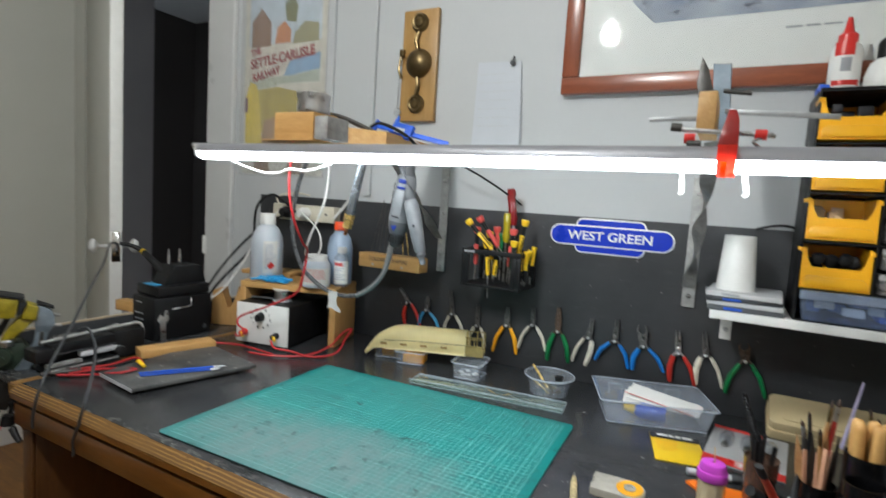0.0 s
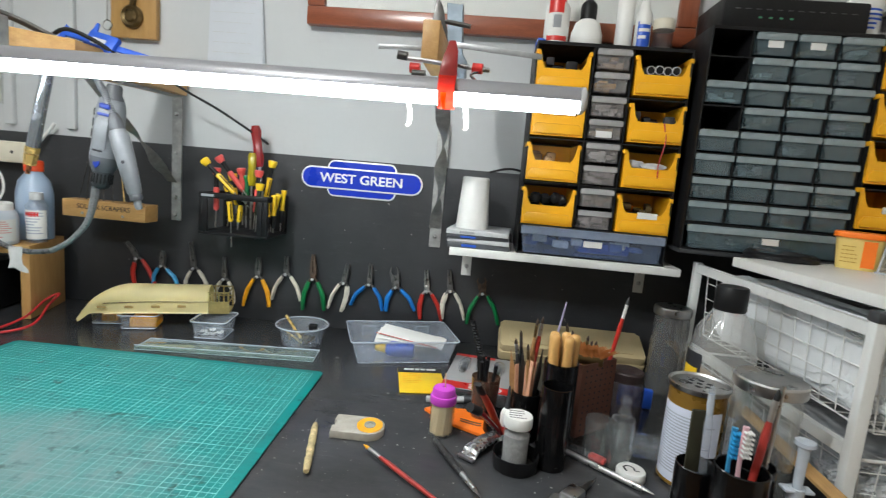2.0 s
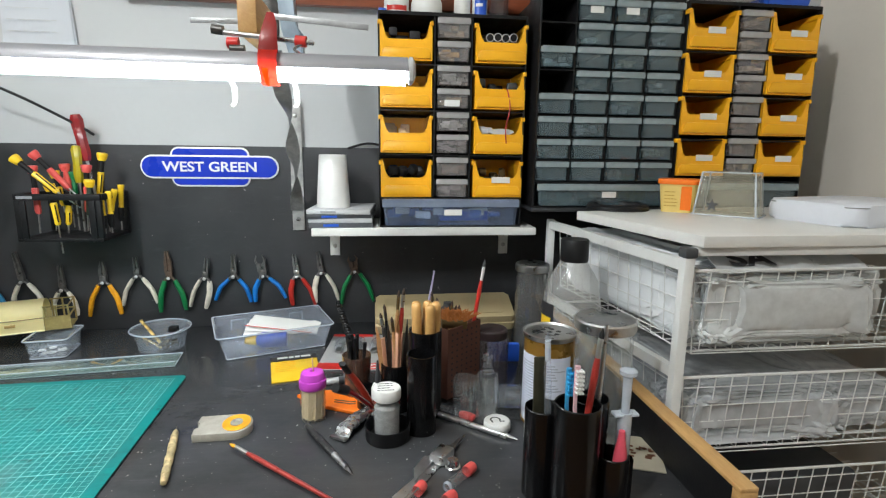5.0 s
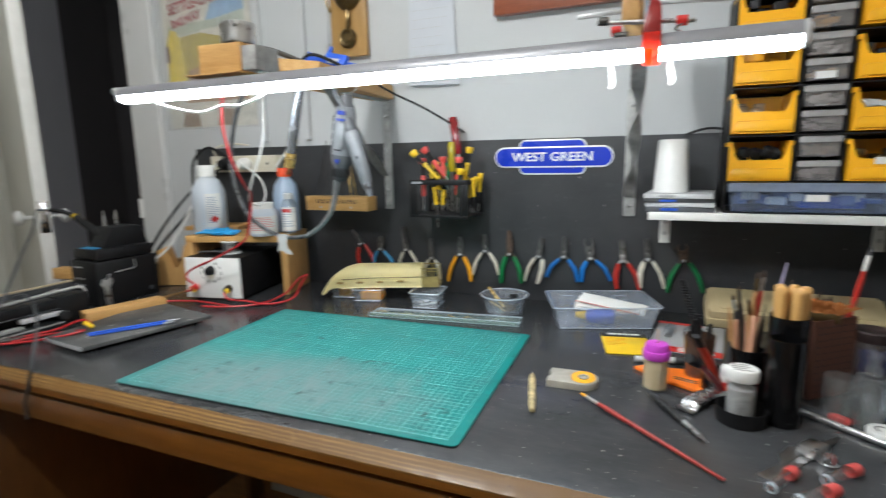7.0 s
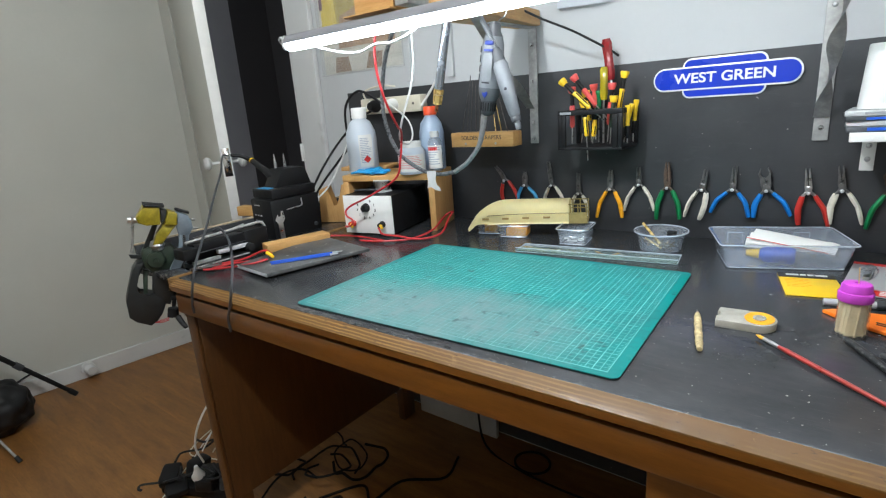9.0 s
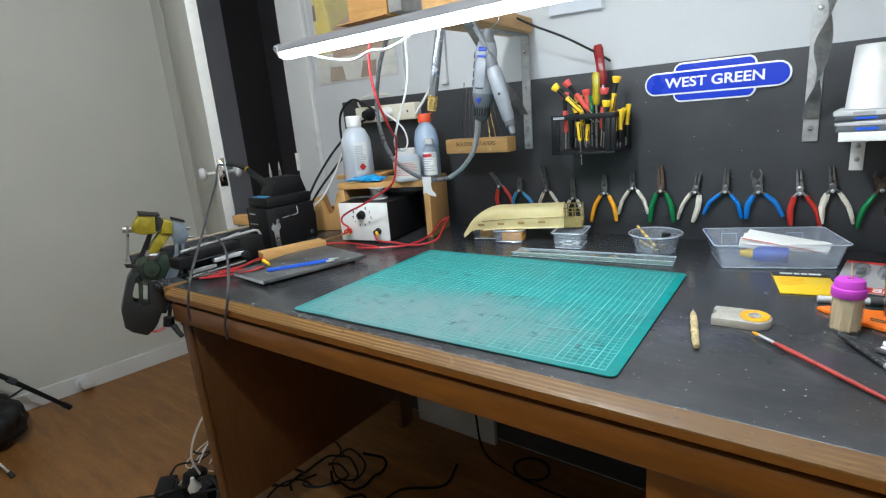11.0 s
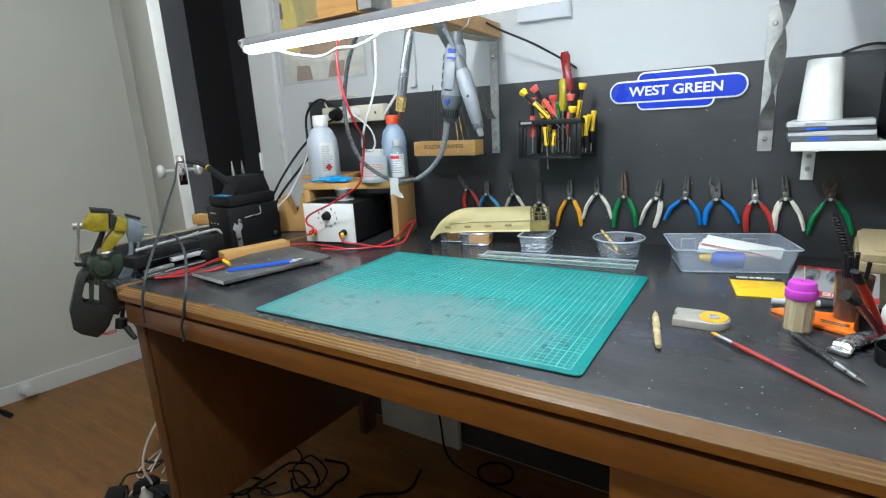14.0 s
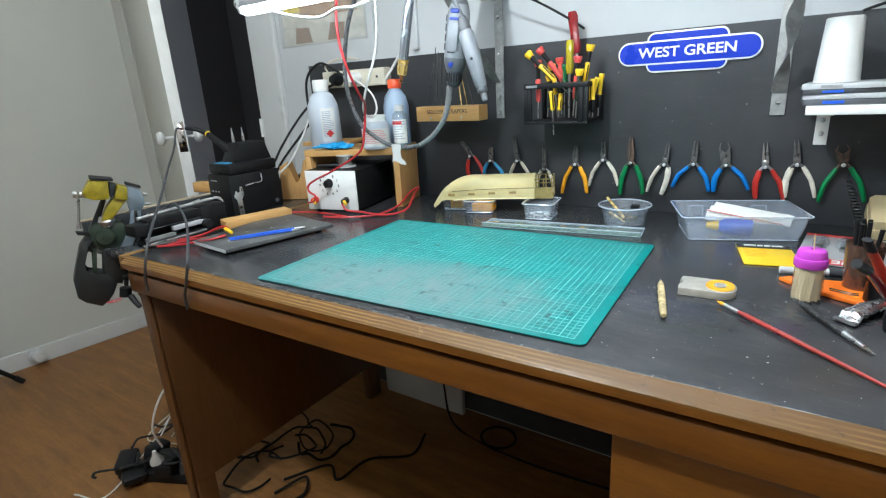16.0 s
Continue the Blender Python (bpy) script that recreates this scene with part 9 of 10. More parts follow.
bag((1.240, -0.410, 0.762), (0.085, 0.120, 0.042), 5, "slumped clear plastic bag in the second basket", CLEARBAG, 0.5)
bag((0.936, -0.370, 0.760), (0.026, 0.150, 0.040), 6, "crumpled clear plastic bag along the second basket's side", CLEARBAG, lean=0.143)
for x, y, s_, rz in ((1.00, -0.40, (0.085, 0.05, 0.042), 20), (1.14, -0.44, (0.11, 0.042, 0.030), -12), (1.09, -0.34, (0.067, 0.084, 0.034), 5)):
    solid("dark_packet", cube(bmx(), (0, 0, s_[2] / 2), s_, 0.006), DARKGREY, "dark packet showing through a clear bag", "packet", (x, y, 0.7175), rz)
bm = cube(bmx(), (0, 0, 0.042), (0.09, 0.14, 0.084), 0.005)
solid("blue_carton", bm, plain("dull_blue_carton", (0.07, 0.12, 0.26, 1), 0.6, var=0.15), "dull blue carton in the lower basket", "carton", (0.985, -0.455, 0.5615))
bm = cube(bmx(), (0, 0, 0.038), (0.22, 0.17, 0.076), 0.008)
solid("dark_carton", bm, DARKGREY, "dark carton in the lower basket", "carton", (1.17, -0.42, 0.5615))
# printed flap folded over the top bag
bm = bmx()
bmesh.ops.create_grid(bm, x_segments=40, y_segments=12, size=0.5, matrix=Matrix.Diagonal((0.235, 0.052, 1, 1)))
for v in bm.verts:
    v.co.z = 0.007 * noise.noise(v.co * 26) + 0.003 * abs(noise.noise(v.co * 80))
bmesh.ops.transform(bm, matrix=pose(1.075, -0.524, 1.002, 30, 0, 2), verts=bm.verts)
bmesh.ops.solidify(bm, geom=bm.faces[:], thickness=0.0008)
t = thing("lettered_bag", "grey plastic bag with bold black lettering", "plastic bag", (0, 0, 0))
part("sheet", bm, plain("grey_polythene", (0.60, 0.62, 0.63, 1), 0.35, var=0.12), t)
bm = letters("SA", 0.040, 0.0006, 0.0010)
bmesh.ops.transform(bm, matrix=pose(1.016, -0.530, 1.0035, 30, 0, 2) @ Matrix.Diagonal((1.5, 1.0, 1, 1)), verts=bm.verts)
part("lettering", bm, INK, t)

# ---- on top of the unit ----
t = thing("dark_disc", "round black plastic lid lying on the unit", "lid", (0.962, -0.222, UZ + 0.0005))
t.scale = (0.88, 0.88, 0.88)
part("lid", lathe(bmx(), [(0, 0.004), (0.05, 0.004), (0.054, 0.012), (0.060, 0.013), (0.066, 0.008), (0.067, 0.0), (0, 0)], 36), PLASTIC_BLACK, t)
part("centre", lathe(bmx(), [(0, 0.0052), (0.032, 0.0052), (0.036, 0.0045)], 30), COPPER, t, "coppery centre disc")


def build_margarine_tub():
    t = thing("margarine_tub", "yellow and orange plastic tub", "tub", (1.064, -0.262, UZ + 0.0005), -36)
    bm = bmx()
    rings = [[bm.verts.new((x, y, z)) for x, y in rounded(w, w, 0.012)] for w, z in ((0.056, 0.0), (0.066, 0.052), (0.063, 0.052), (0.053, 0.002))]
    for a, b in zip(rings, rings[1:]):
        for i in range(len(a)):
            bm.faces.new((a[i], a[(i + 1) % len(a)], b[(i + 1) % len(a)], b[i]))
    bm.faces.new(rings[0][::-1]), bm.faces.new(rings[-1])
    part("tub", bm, plain("pale_yellow_plastic", (0.82, 0.62, 0.2, 1), 0.4, var=0.06), t)
    bm = prism(bmx(), rounded(0.073, 0.073, 0.014), 0.009, pose(0, 0, 0.0522), 0.002)
    part("lid", bm, ORANGE, t, "orange snap lid")
    lean = math.degrees(math.atan2(0.005, 0.052))
    m = pose(0, -0.0288, 0.003, lean, 0, 0)
    part("orange_panel", span(bmx(), (0.006, -0.0006, 0.002), (0.024, 0.0, 0.046), 0.0, m), ORANGE, t)
    bm = bars(bmx(), -0.022, 0.036, 0.024, 5, 0.0065, 0.0016, random.Random(8), 0.0002)
    bmesh.ops.transform(bm, matrix=pose(0, -0.0296, 0.003, lean, 0, 0) @ UPRIGHT, verts=bm.verts)
    part("print", bm, plain("ochre_print", (0.55, 0.33, 0.05, 1), 0.6), t)


build_margarine_tub()
t = thing("clear_tub", "upturned clear plastic box with a moulded star", "box", (1.122, -0.327, UZ + 0.0005), -48)
t.scale = (0.78, 0.66, 0.84)
bm = bmx()
lo, hi = rounded(0.135, 0.105, 0.012), rounded(0.112, 0.085, 0.012)
a = [bm.verts.new((x, y, 0)) for x, y in lo]
b = [bm.verts.new((x, y, 0.092)) for x, y in hi]
for i in range(len(a)):
    bm.faces.new((a[i], a[(i + 1) % len(a)], b[(i + 1) % len(a)], b[i]))
bm.faces.new(b)
bmesh.ops.solidify(bm, geom=bm.faces[:], thickness=0.0015)
part("box", bm, clear("clear_box_plastic", (0.96, 0.95, 0.90, 1), 0.17, 0.08, frost=(0.72, 0.68, 0.56, 1)), t)
edge = [(x, y, 0.002) for x, y in rounded(0.139, 0.109, 0.013)]
part("rim", sweep(bmx(), edge + edge[:1], 0.0018, 6, 1), POLY_RIM, t)
edge = [(x, y, 0.091) for x, y in rounded(0.112, 0.085, 0.012)]
part("top_edge", sweep(bmx(), edge + edge[:1], 0.0012, 6, 1), POLY_RIM, t)
for x, y in ((-1, -1), (1, -1), (1, 1), (-1, 1)):
    part("corner", sweep(bmx(), [(x * 0.064, y * 0.049, 0.002), (x * 0.0535, y * 0.040, 0.090)], 0.0022, 6, 1), POLY_RIM, t)
star = [((0.015 if i % 2 == 0 else 0.006) * math.cos(radians(90 + 36 * i)), (0.015 if i % 2 == 0 else 0.006) * math.sin(radians(90 + 36 * i))) for i in range(10)]
part("star", prism(bmx(), star, 0.001, pose(-0.025, -0.0515, 0.022) @ UPRIGHT), MIDGREY, t)
bm = prism(bmx(), rounded(0.235, 0.155, 0.024), 0.034, None, 0.009)
t = thing("white_case", "white padded zip case on the unit", "case", (1.300, -0.400, UZ + 0.0005), 15)
part("case", bm, plain("bluish_white_fabric", (0.72, 0.745, 0.81, 1), 0.5, var=0.05, scale=30, bump=0.3, bscale=300), t)
edge = [(x, y, 0.0300) for x, y in rounded(0.233, 0.153, 0.024)]
part("zip", sweep(bmx(), edge + edge[:1], 0.0010, 6, 1), GREY, t)

# ---- on the cabinets ----
z = 1.4062
t = thing("glue_bottle", "white glue bottle with a red nozzle and printed label", "glue bottle", (0.535, -0.085, z))
part("body", lathe(bmx(), [(0, 0), (0.023, 0), (0.0245, 0.003), (0.0245, 0.075), (0.021, 0.085), (0.0125, 0.09)], 26), WHITE, t)
part("nozzle", lathe(bmx(), [(0.015, 0.088), (0.015, 0.104), (0.008, 0.110), (0.0035, 0.135), (0, 0.136)], 20), RED, t, "red pointed nozzle")
curved_label(t, 0.0249, 0.006, 0.072, -150, -30, PAPER, rows=1, ink=RED, seed=3)
curved_label(t, 0.0252, 0.012, 0.022, -140, -40, RED, name="red_print", rows=1, ink=PAPER, seed=6)
curved_label(t, 0.0252, 0.036, 0.060, -112, -76, INKGREY, name="barcode")
t = thing("paint_bottle", "white squat bottle with a black screw top", "bottle", (0.595, -0.085, z))
part("body", lathe(bmx(), [(0, 0), (0.030, 0), (0.032, 0.004), (0.031, 0.030), (0.024, 0.052), (0.014, 0.060)], 26), WHITE, t)
part("cap", lathe(bmx(), [(0.016, 0.058), (0.016, 0.085), (0.014, 0.09), (0.006, 0.098), (0, 0.1)], 20), PLASTIC_BLACK, t)
t = thing("white_tube", "plain tall white plastic cylinder", "container", (0.667, -0.085, z))
part("body", lathe(bmx(), [(0, 0), (0.016, 0), (0.0165, 0.002), (0.0165, 0.105), (0.014, 0.11), (0, 0.11)], 22), WHITE, t)
t = thing("blue_white_bottle", "slim white bottle with blue print", "bottle", (0.703, -0.085, z))
part("body", lathe(bmx(), [(0, 0), (0.015, 0), (0.0155, 0.002), (0.0155, 0.075), (0.010, 0.085), (0.008, 0.10), (0, 0.1)], 22), WHITE, t)
curved_label(t, 0.0158, 0.01, 0.06, -140, -40, BLUE, name="blue_print", rows=3, ink=PAPER)
t = thing("small_jar", "small clear jar with a beige lid", "jar", (0.743, -0.085, z))
part("glass", lathe(bmx(), [(0, 0), (0.018, 0), (0.019, 0.002), (0.019, 0.05)], 22), GLASSDIRTY, t)
part("lid", lathe(bmx(), [(0.0205, 0.048), (0.0205, 0.066), (0.019, 0.068), (0, 0.068)], 22), CREAM, t)
bm = prism(bmx(), [(-0.010, 0), (0.012, 0), (0.012, 0.016), (-0.008, 0.018), (-0.011, 0.009)], 0.04, UPRIGHT, 0.003)
solid("blue_sleeve", bm, BLUE, "blue plastic sleeve at the end of the cabinet", "sleeve", (0.508, -0.06, z))
z = 1.4450
t = thing("router", "black network box with green lights", "router", (0.945, -0.10, z))
part("case", cube(bmx(), (0, 0, 0.0275), (0.25, 0.13, 0.055), 0.005), PLASTIC_BLACK, t)
for i in range(4):
    part("light", cube(bmx(), (-0.06 + 0.018 * i, -0.0655, 0.020), (0.006, 0.001, 0.003)), LED_GREEN, t)
bm = bmx()
for i in range(12):
    cube(bm, (-0.1 + 0.018 * i, -0.0655, 0.034), (0.009, 0.001, 0.0012))
part("vent", bm, DARKGREY, t)
z = 1.4420
t = thing("paint_tin", "white paint tin with a blue printed label", "tin", (1.088, -0.11, z))
part("body", lathe(bmx(), [(0, 0), (0.030, 0), (0.031, 0.002), (0.031, 0.075), (0.029, 0.078), (0, 0.078)], 26), WHITE, t)
curved_label(t, 0.0313, 0.01, 0.06, -150, -30, PAPER, rows=5, ink=BLUE, seed=12)
t = thing("grey_container", "grey translucent lidded container", "container", (1.190, -0.11, z))
part("tub", cube(bmx(), (0, 0, 0.022), (0.155, 0.11, 0.044), 0.006), GLASSDIRTY, t)
part("lid", cube(bmx(), (0, 0, 0.049), (0.165, 0.12, 0.010), 0.003), plain("olive_grey_lid", (0.13, 0.135, 0.115, 1), 0.45, var=0.15), t)
t = thing("blue_tray", "small blue open plastic tray", "tray", (1.315, -0.14, z))
part("tray", prism(bmx(), [(-0.046, 0), (0.04, 0), (0.048, 0.026), (0.036, 0.032), (-0.01, 0.026), (-0.05, 0.018)], 0.07, pose(0, 0.035, 0) @ UPRIGHT, 0.002), BLUE, t)
for i, (x, zz) in enumerate(((1.17, 1.4965), (1.22, 1.4965), (1.25, 1.4965))):
    bm = cube(bmx(), (0, 0, 0.02), (0.04, 0.05, 0.04), 0.005)
    solid("small_pack", bm, (DARKGREY, MAROON, plain("brown_packet", (0.09, 0.05, 0.035, 1), 0.6))[i], "small packet on the grey container", "packet", (x, -0.11, zz), 8 * i)

# ---- on the wall shelf ----
t = thing("plastic_cup", "white plastic cup upside down on a stack of cases", "cup", (0.404, -0.100, 1.0330))
part("cup", lathe(bmx(), [(0.034, 0), (0.034, 0.004), (0.0275, 0.104), (0.026, 0.106), (0, 0.106)], 30), WHITE, t)
for i, (m, h, dx, rz) in enumerate(((MIDGREY, 0.010, 0.0, 2), (LIGHTGREY, 0.008, 0.003, -2), (DARKGREY, 0.008, -0.004, 3), (LIGHTGREY, 0.009, 0.002, -4))):
    zz = 0.9968 + (0, 0.0102, 0.0184, 0.0266)[i]
    t = thing("disc_case", "flat plastic disc case in a stack on the shelf", "disc case", (0.420 + dx, -0.088, zz), rz, "stack of cases")
    part("case", cube(bmx(), (0, 0, h / 2), (0.125, 0.14, h), 0.001), m, t)
    part("spine_label", cube(bmx(), (-0.02, -0.0703, h / 2), (0.03, 0.0006, h * 0.5)), (BLUE, LIGHTGREY, BLUE, INKGREY)[i], t)
cable("black_cable", "thin black cord along the shelf back", [(0.43, -0.01, 1.152), (0.46, -0.012, 1.161), (0.48, -0.012, 1.163), (0.50, -0.01, 1.160)], 0.0025, RUBBER)

# labels and fillings of the bins and drawers
def bin_label(x, y, z, w=0.034):
    bm = cube(bmx(), (0, 0, 0), (w, 0.0008, 0.012))
    solid("paper_label", bm, PAPER, "white paper label stuck on a storage bin", "label", (x, y, z), RND.uniform(-1, 1), "paper labels")


bin_label(0.742, -0.1535, 1.0925, 0.038)
for r in range(4):
    for x in (1.148, 1.324):
        bin_label(x + 0.006, -0.1915, 1.106 + 0.0818 * r + 0.036, 0.036)
for x, z in ((0.642, 1.2405),):
    bin_label(x - 0.002, -0.1555, z, 0.03)
bin_label(0.645, -0.1585, 1.0272, 0.036)
bin_label(0.96, -0.1845, 1.066, 0.03)
for x, r in ((0.9125, 7), (0.984, 7)):
    bin_label(x, -0.1812, 1.094 + 0.0434 * r + 0.019, 0.026)
for (x, z, m, kind) in ((0.551, 1.0605, PLASTIC_BLACK, "black fittings"), (0.7355, 1.321, DARKGREY, "grey hoses"), (0.551, 1.234, AMBER, "amber parts"), (0.551, 1.1475, PINE, "brown card"), (0.7355, 1.2345, DARKGREY, "dark parts"), (0.7355, 1.1475, LIGHTGREY, "white parts"), (0.551, 1.321, INK, "dark parts"), (0.7355, 1.0605, OLDBRASS, "brass parts")):
    bm = bmx()
    for i in range(16):
        cube(bm, (RND.uniform(-0.035, 0.035), RND.uniform(0.015, 0.09), RND.uniform(0.012, 0.052)), (RND.uniform(0.010, 0.026), RND.uniform(0.008, 0.02), RND.uniform(0.008, 0.02)), 0.003, pose(0, 0, 0, 0, 0, 0))
    solid("bin_contents", bm, m, f"heap of {kind} in a yellow bin", "parts", (x, -0.150, z), kind="stuff")
bm = bmx()
for i in range(18):
    cube(bm, (RND.uniform(-0.115, 0.115), RND.uniform(0.012, 0.10), RND.uniform(0.008, 0.022)), (RND.uniform(0.015, 0.04), RND.uniform(0.01, 0.03), RND.uniform(0.008, 0.018)), 0.002)
solid("drawer_contents", bm, plain("blue_packets", (0.10, 0.19, 0.48, 1), 0.5, var=0.5, scale=40), "blue packets in a wide clear drawer", "parts", (0.642, -0.152, 1.0035), kind="stuff")
bm = bmx()
for i in range(8):
    cube(bm, (RND.uniform(-0.11, 0.11), RND.uniform(0.008, 0.03), RND.uniform(0.01, 0.026)), (RND.uniform(0.012, 0.03), 0.012, 0.014), 0.002)
solid("drawer_contents", bm, PAPER, "white packets in a wide clear drawer", "parts", (0.642, -0.152, 1.0035), kind="stuff")
TONES = (plain("tan_parts", (0.42, 0.30, 0.18, 1), 0.6, var=0.4, scale=120), plain("amber_parts", (0.62, 0.30, 0.04, 1), 0.5, var=0.3, scale=120), plain("dull_purple_parts", (0.30, 0.25, 0.28, 1), 0.6, var=0.4, scale=120), plain("brown_parts", (0.20, 0.12, 0.08, 1), 0.6, var=0.4, scale=120), plain("white_parts", (0.62, 0.61, 0.60, 1), 0.6, var=0.3, scale=120))


def fill(x, y, z, w, h, tone):
    """A loose heap of small parts in a drawer."""
    bm = bmx()
    for i in range(14):
        cube(bm, (RND.uniform(-w / 2 + 0.006, w / 2 - 0.006), RND.uniform(0.006, 0.08), RND.uniform(0.003, h - 0.004)), (RND.uniform(0.008, 0.018), RND.uniform(0.006, 0.016), RND.uniform(0.004, 0.009)), 0, pose(0, 0, 0))
    solid("drawer_contents", bm, tone, "small parts in a clear drawer", "parts", (x, y, z + 0.002), kind="stuff", smooth=0)


for r in range(4):
    for k in range(2):
        fill(0.642, -0.150, 1.0595 + 0.0868 * r + 0.0425 * k, 0.054, 0.024, TONES[(2, 3, 2, 4, 0, 4, 1, 0)[2 * r + k]])
        fill(1.238, -0.183, 1.107 + 0.0818 * r + 0.0400 * k, 0.054, 0.024, TONES[3 if (r + k) % 3 else 0])
for x, r, m in ((2, 7, 0), (3, 7, 4), (2, 5, 0), (1, 2, 2), (1, 6, 4), (3, 4, 2), (0, 1, 3), (2, 3, 2), (1, 4, 3), (3, 1, 0), (0, 5, 4), (2, 0, 3), (3, 6, 2)):
    fill(0.948 - 0.10875 + 0.0725 * x, -0.176, 1.0395 + 0.0560 + 0.0434 * r, 0.054, 0.020, TONES[m])
fill(0.92, -0.178, 1.046, 0.18, 0.026, TONES[3])
bm = cube(bmx(), (0.03, 0.04, 0.014), (0.10, 0.05, 0.02), 0.003)
solid("drawer_contents", bm, BLUE, "blue parts in the wide drawer", "parts", (0.642, -0.150, 1.003), kind="stuff")
for i in range(4):
    t = thing("black_tube", "short black tube with a white rim in a yellow bin", "tube", (0.7135 + 0.0155 * i, -0.147, 1.3655 + 0.0012 * (i % 2)), group="black tubes in a bin", rx=8)
    part("body", rod(bmx(), (0, 0, 0), (0, 0.05, 0), 0.0078, seg=18), PLASTIC_BLACK, t)
    part("rim", lathe(bmx(), [(0.0066, 0), (0.0080, 0), (0.0083, 0.003), (0.0079, 0.004)], 18, pose(0, -0.0005, 0, -90, 0, 0)), LIGHTGREY, t, "white rim")
for i, (x, z_) in enumerate(((0.526, 1.110), (0.545, 1.108), (0.566, 1.111), (0.578, 1.107))):
    t = thing("black_ball", "black rubber ball lying in a yellow bin", "ball", (x, -0.138 + 0.004 * (i % 2), z_), group="black balls in a bin", rx=20 * i, rz=30 * i)
    part("ball", lathe(bmx(), [(0, -0.010), (0.008, -0.009), (0.0115, -0.002), (0.0110, 0.006), (0.006, 0.010), (0, 0.0105)], 18), PLASTIC_BLACK, t)
t = thing("oval_tag", "oval white tag in a yellow bin", "tag", (0.742, -0.147, 1.188), rx=-14)
part("tag", prism(bmx(), [(0.025 * math.cos(a * math.pi / 12), 0.0062 * math.sin(a * math.pi / 12)) for a in range(24)], 0.0012, UPRIGHT), LIGHTGREY, t)
cable("red_wire", "thin red wire hanging from a bin", [(0.75, -0.152, 1.270), (0.755, -0.158, 1.235), (0.748, -0.158, 1.195), (0.75, -0.156, 1.165)], 0.0012, REDCORD)

# ---- clamps hung on the right arm ----
t = thing("bolt_clamp", "pair of long bolts with red pads and a wing nut", "clamp", (0.385, -0.505, 1.296))
part("bolt", rod(bmx(), (-0.026, 0.006, 0.038), (0.006, 0.004, 0.033), 0.0030), DARKSTEEL, t)
part("bolt", rod(bmx(), (-0.075, -0.006, -0.012), (0.036, -0.012, -0.022), 0.0030), STEEL, t)
part("bolt_head", rod(bmx(), (-0.083, -0.006, -0.009), (-0.070, -0.006, -0.0105), 0.0055), DARKSTEEL, t)
part("bolt_head", rod(bmx(), (-0.062, -0.012, -0.032), (-0.045, -0.012, -0.032), 0.005), DARKSTEEL, t)
for s_ in (-1, 1):
    part("wing_nut", sweep(bmx(), [(0.012, -0.014, -0.030), (0.017, -0.014, -0.030 + s_ * 0.004), (0.022, -0.014, -0.031 + s_ * 0.006)], [0.003, 0.004, 0.0025], 8, 3, 0.5), CHROME, t)
part("pad", rod(bmx(), (0.014, -0.011, -0.020), (0.027, -0.012, -0.021), 0.0065), RED, t, "red rubber pad")
part("pad", rod(bmx(), (-0.066, -0.006, -0.024), (-0.053, -0.006, -0.024), 0.0065), RED, t, "red rubber pad")
t = thing("channel_clamp", "blue-grey steel channel clamp standing behind the arm", "clamp", (0.344, -0.25, 1.349))
t.scale = (1.27, 1.27, 1.27)
bm = prism(bmx(), [(-0.010, 0.064), (0.012, 0.062), (0.014, 0.0), (0.022, -0.010), (0.022, -0.040), (0.008, -0.040), (-0.002, -0.006), (-0.006, 0.02)], 0.003, pose(0, -0.006, 0) @ UPRIGHT, 0.0008)
part("channel", bm, STEELBLUE, t, "blue-grey steel channel")
part("channel_flange", prism(bmx(), [(-0.010, 0.064), (-0.007, 0.064), (0.0, 0.0), (0.009, -0.040), (0.006, -0.040), (-0.004, -0.004)], 0.016, pose(0, 0.010, 0) @ UPRIGHT, 0.0006), STEELBLUE, t)
part("channel_flange", prism(bmx(), [(0.009, 0.064), (0.012, 0.064), (0.0155, 0.0), (0.0235, -0.010), (0.0235, -0.04), (0.0205, -0.04), (0.0125, 0.0)], 0.016, pose(0, 0.010, 0) @ UPRIGHT, 0.0006), STEELBLUE, t)
part("jaw", prism(bmx(), [(-0.024, 0.074), (-0.015, 0.058), (-0.006, 0.026), (-0.006, -0.02), (-0.016, -0.02), (-0.028, 0.040)], 0.006, pose(0, -0.004, 0) @ UPRIGHT, 0.001), DARKSTEEL, t, "dark pointed jaw")

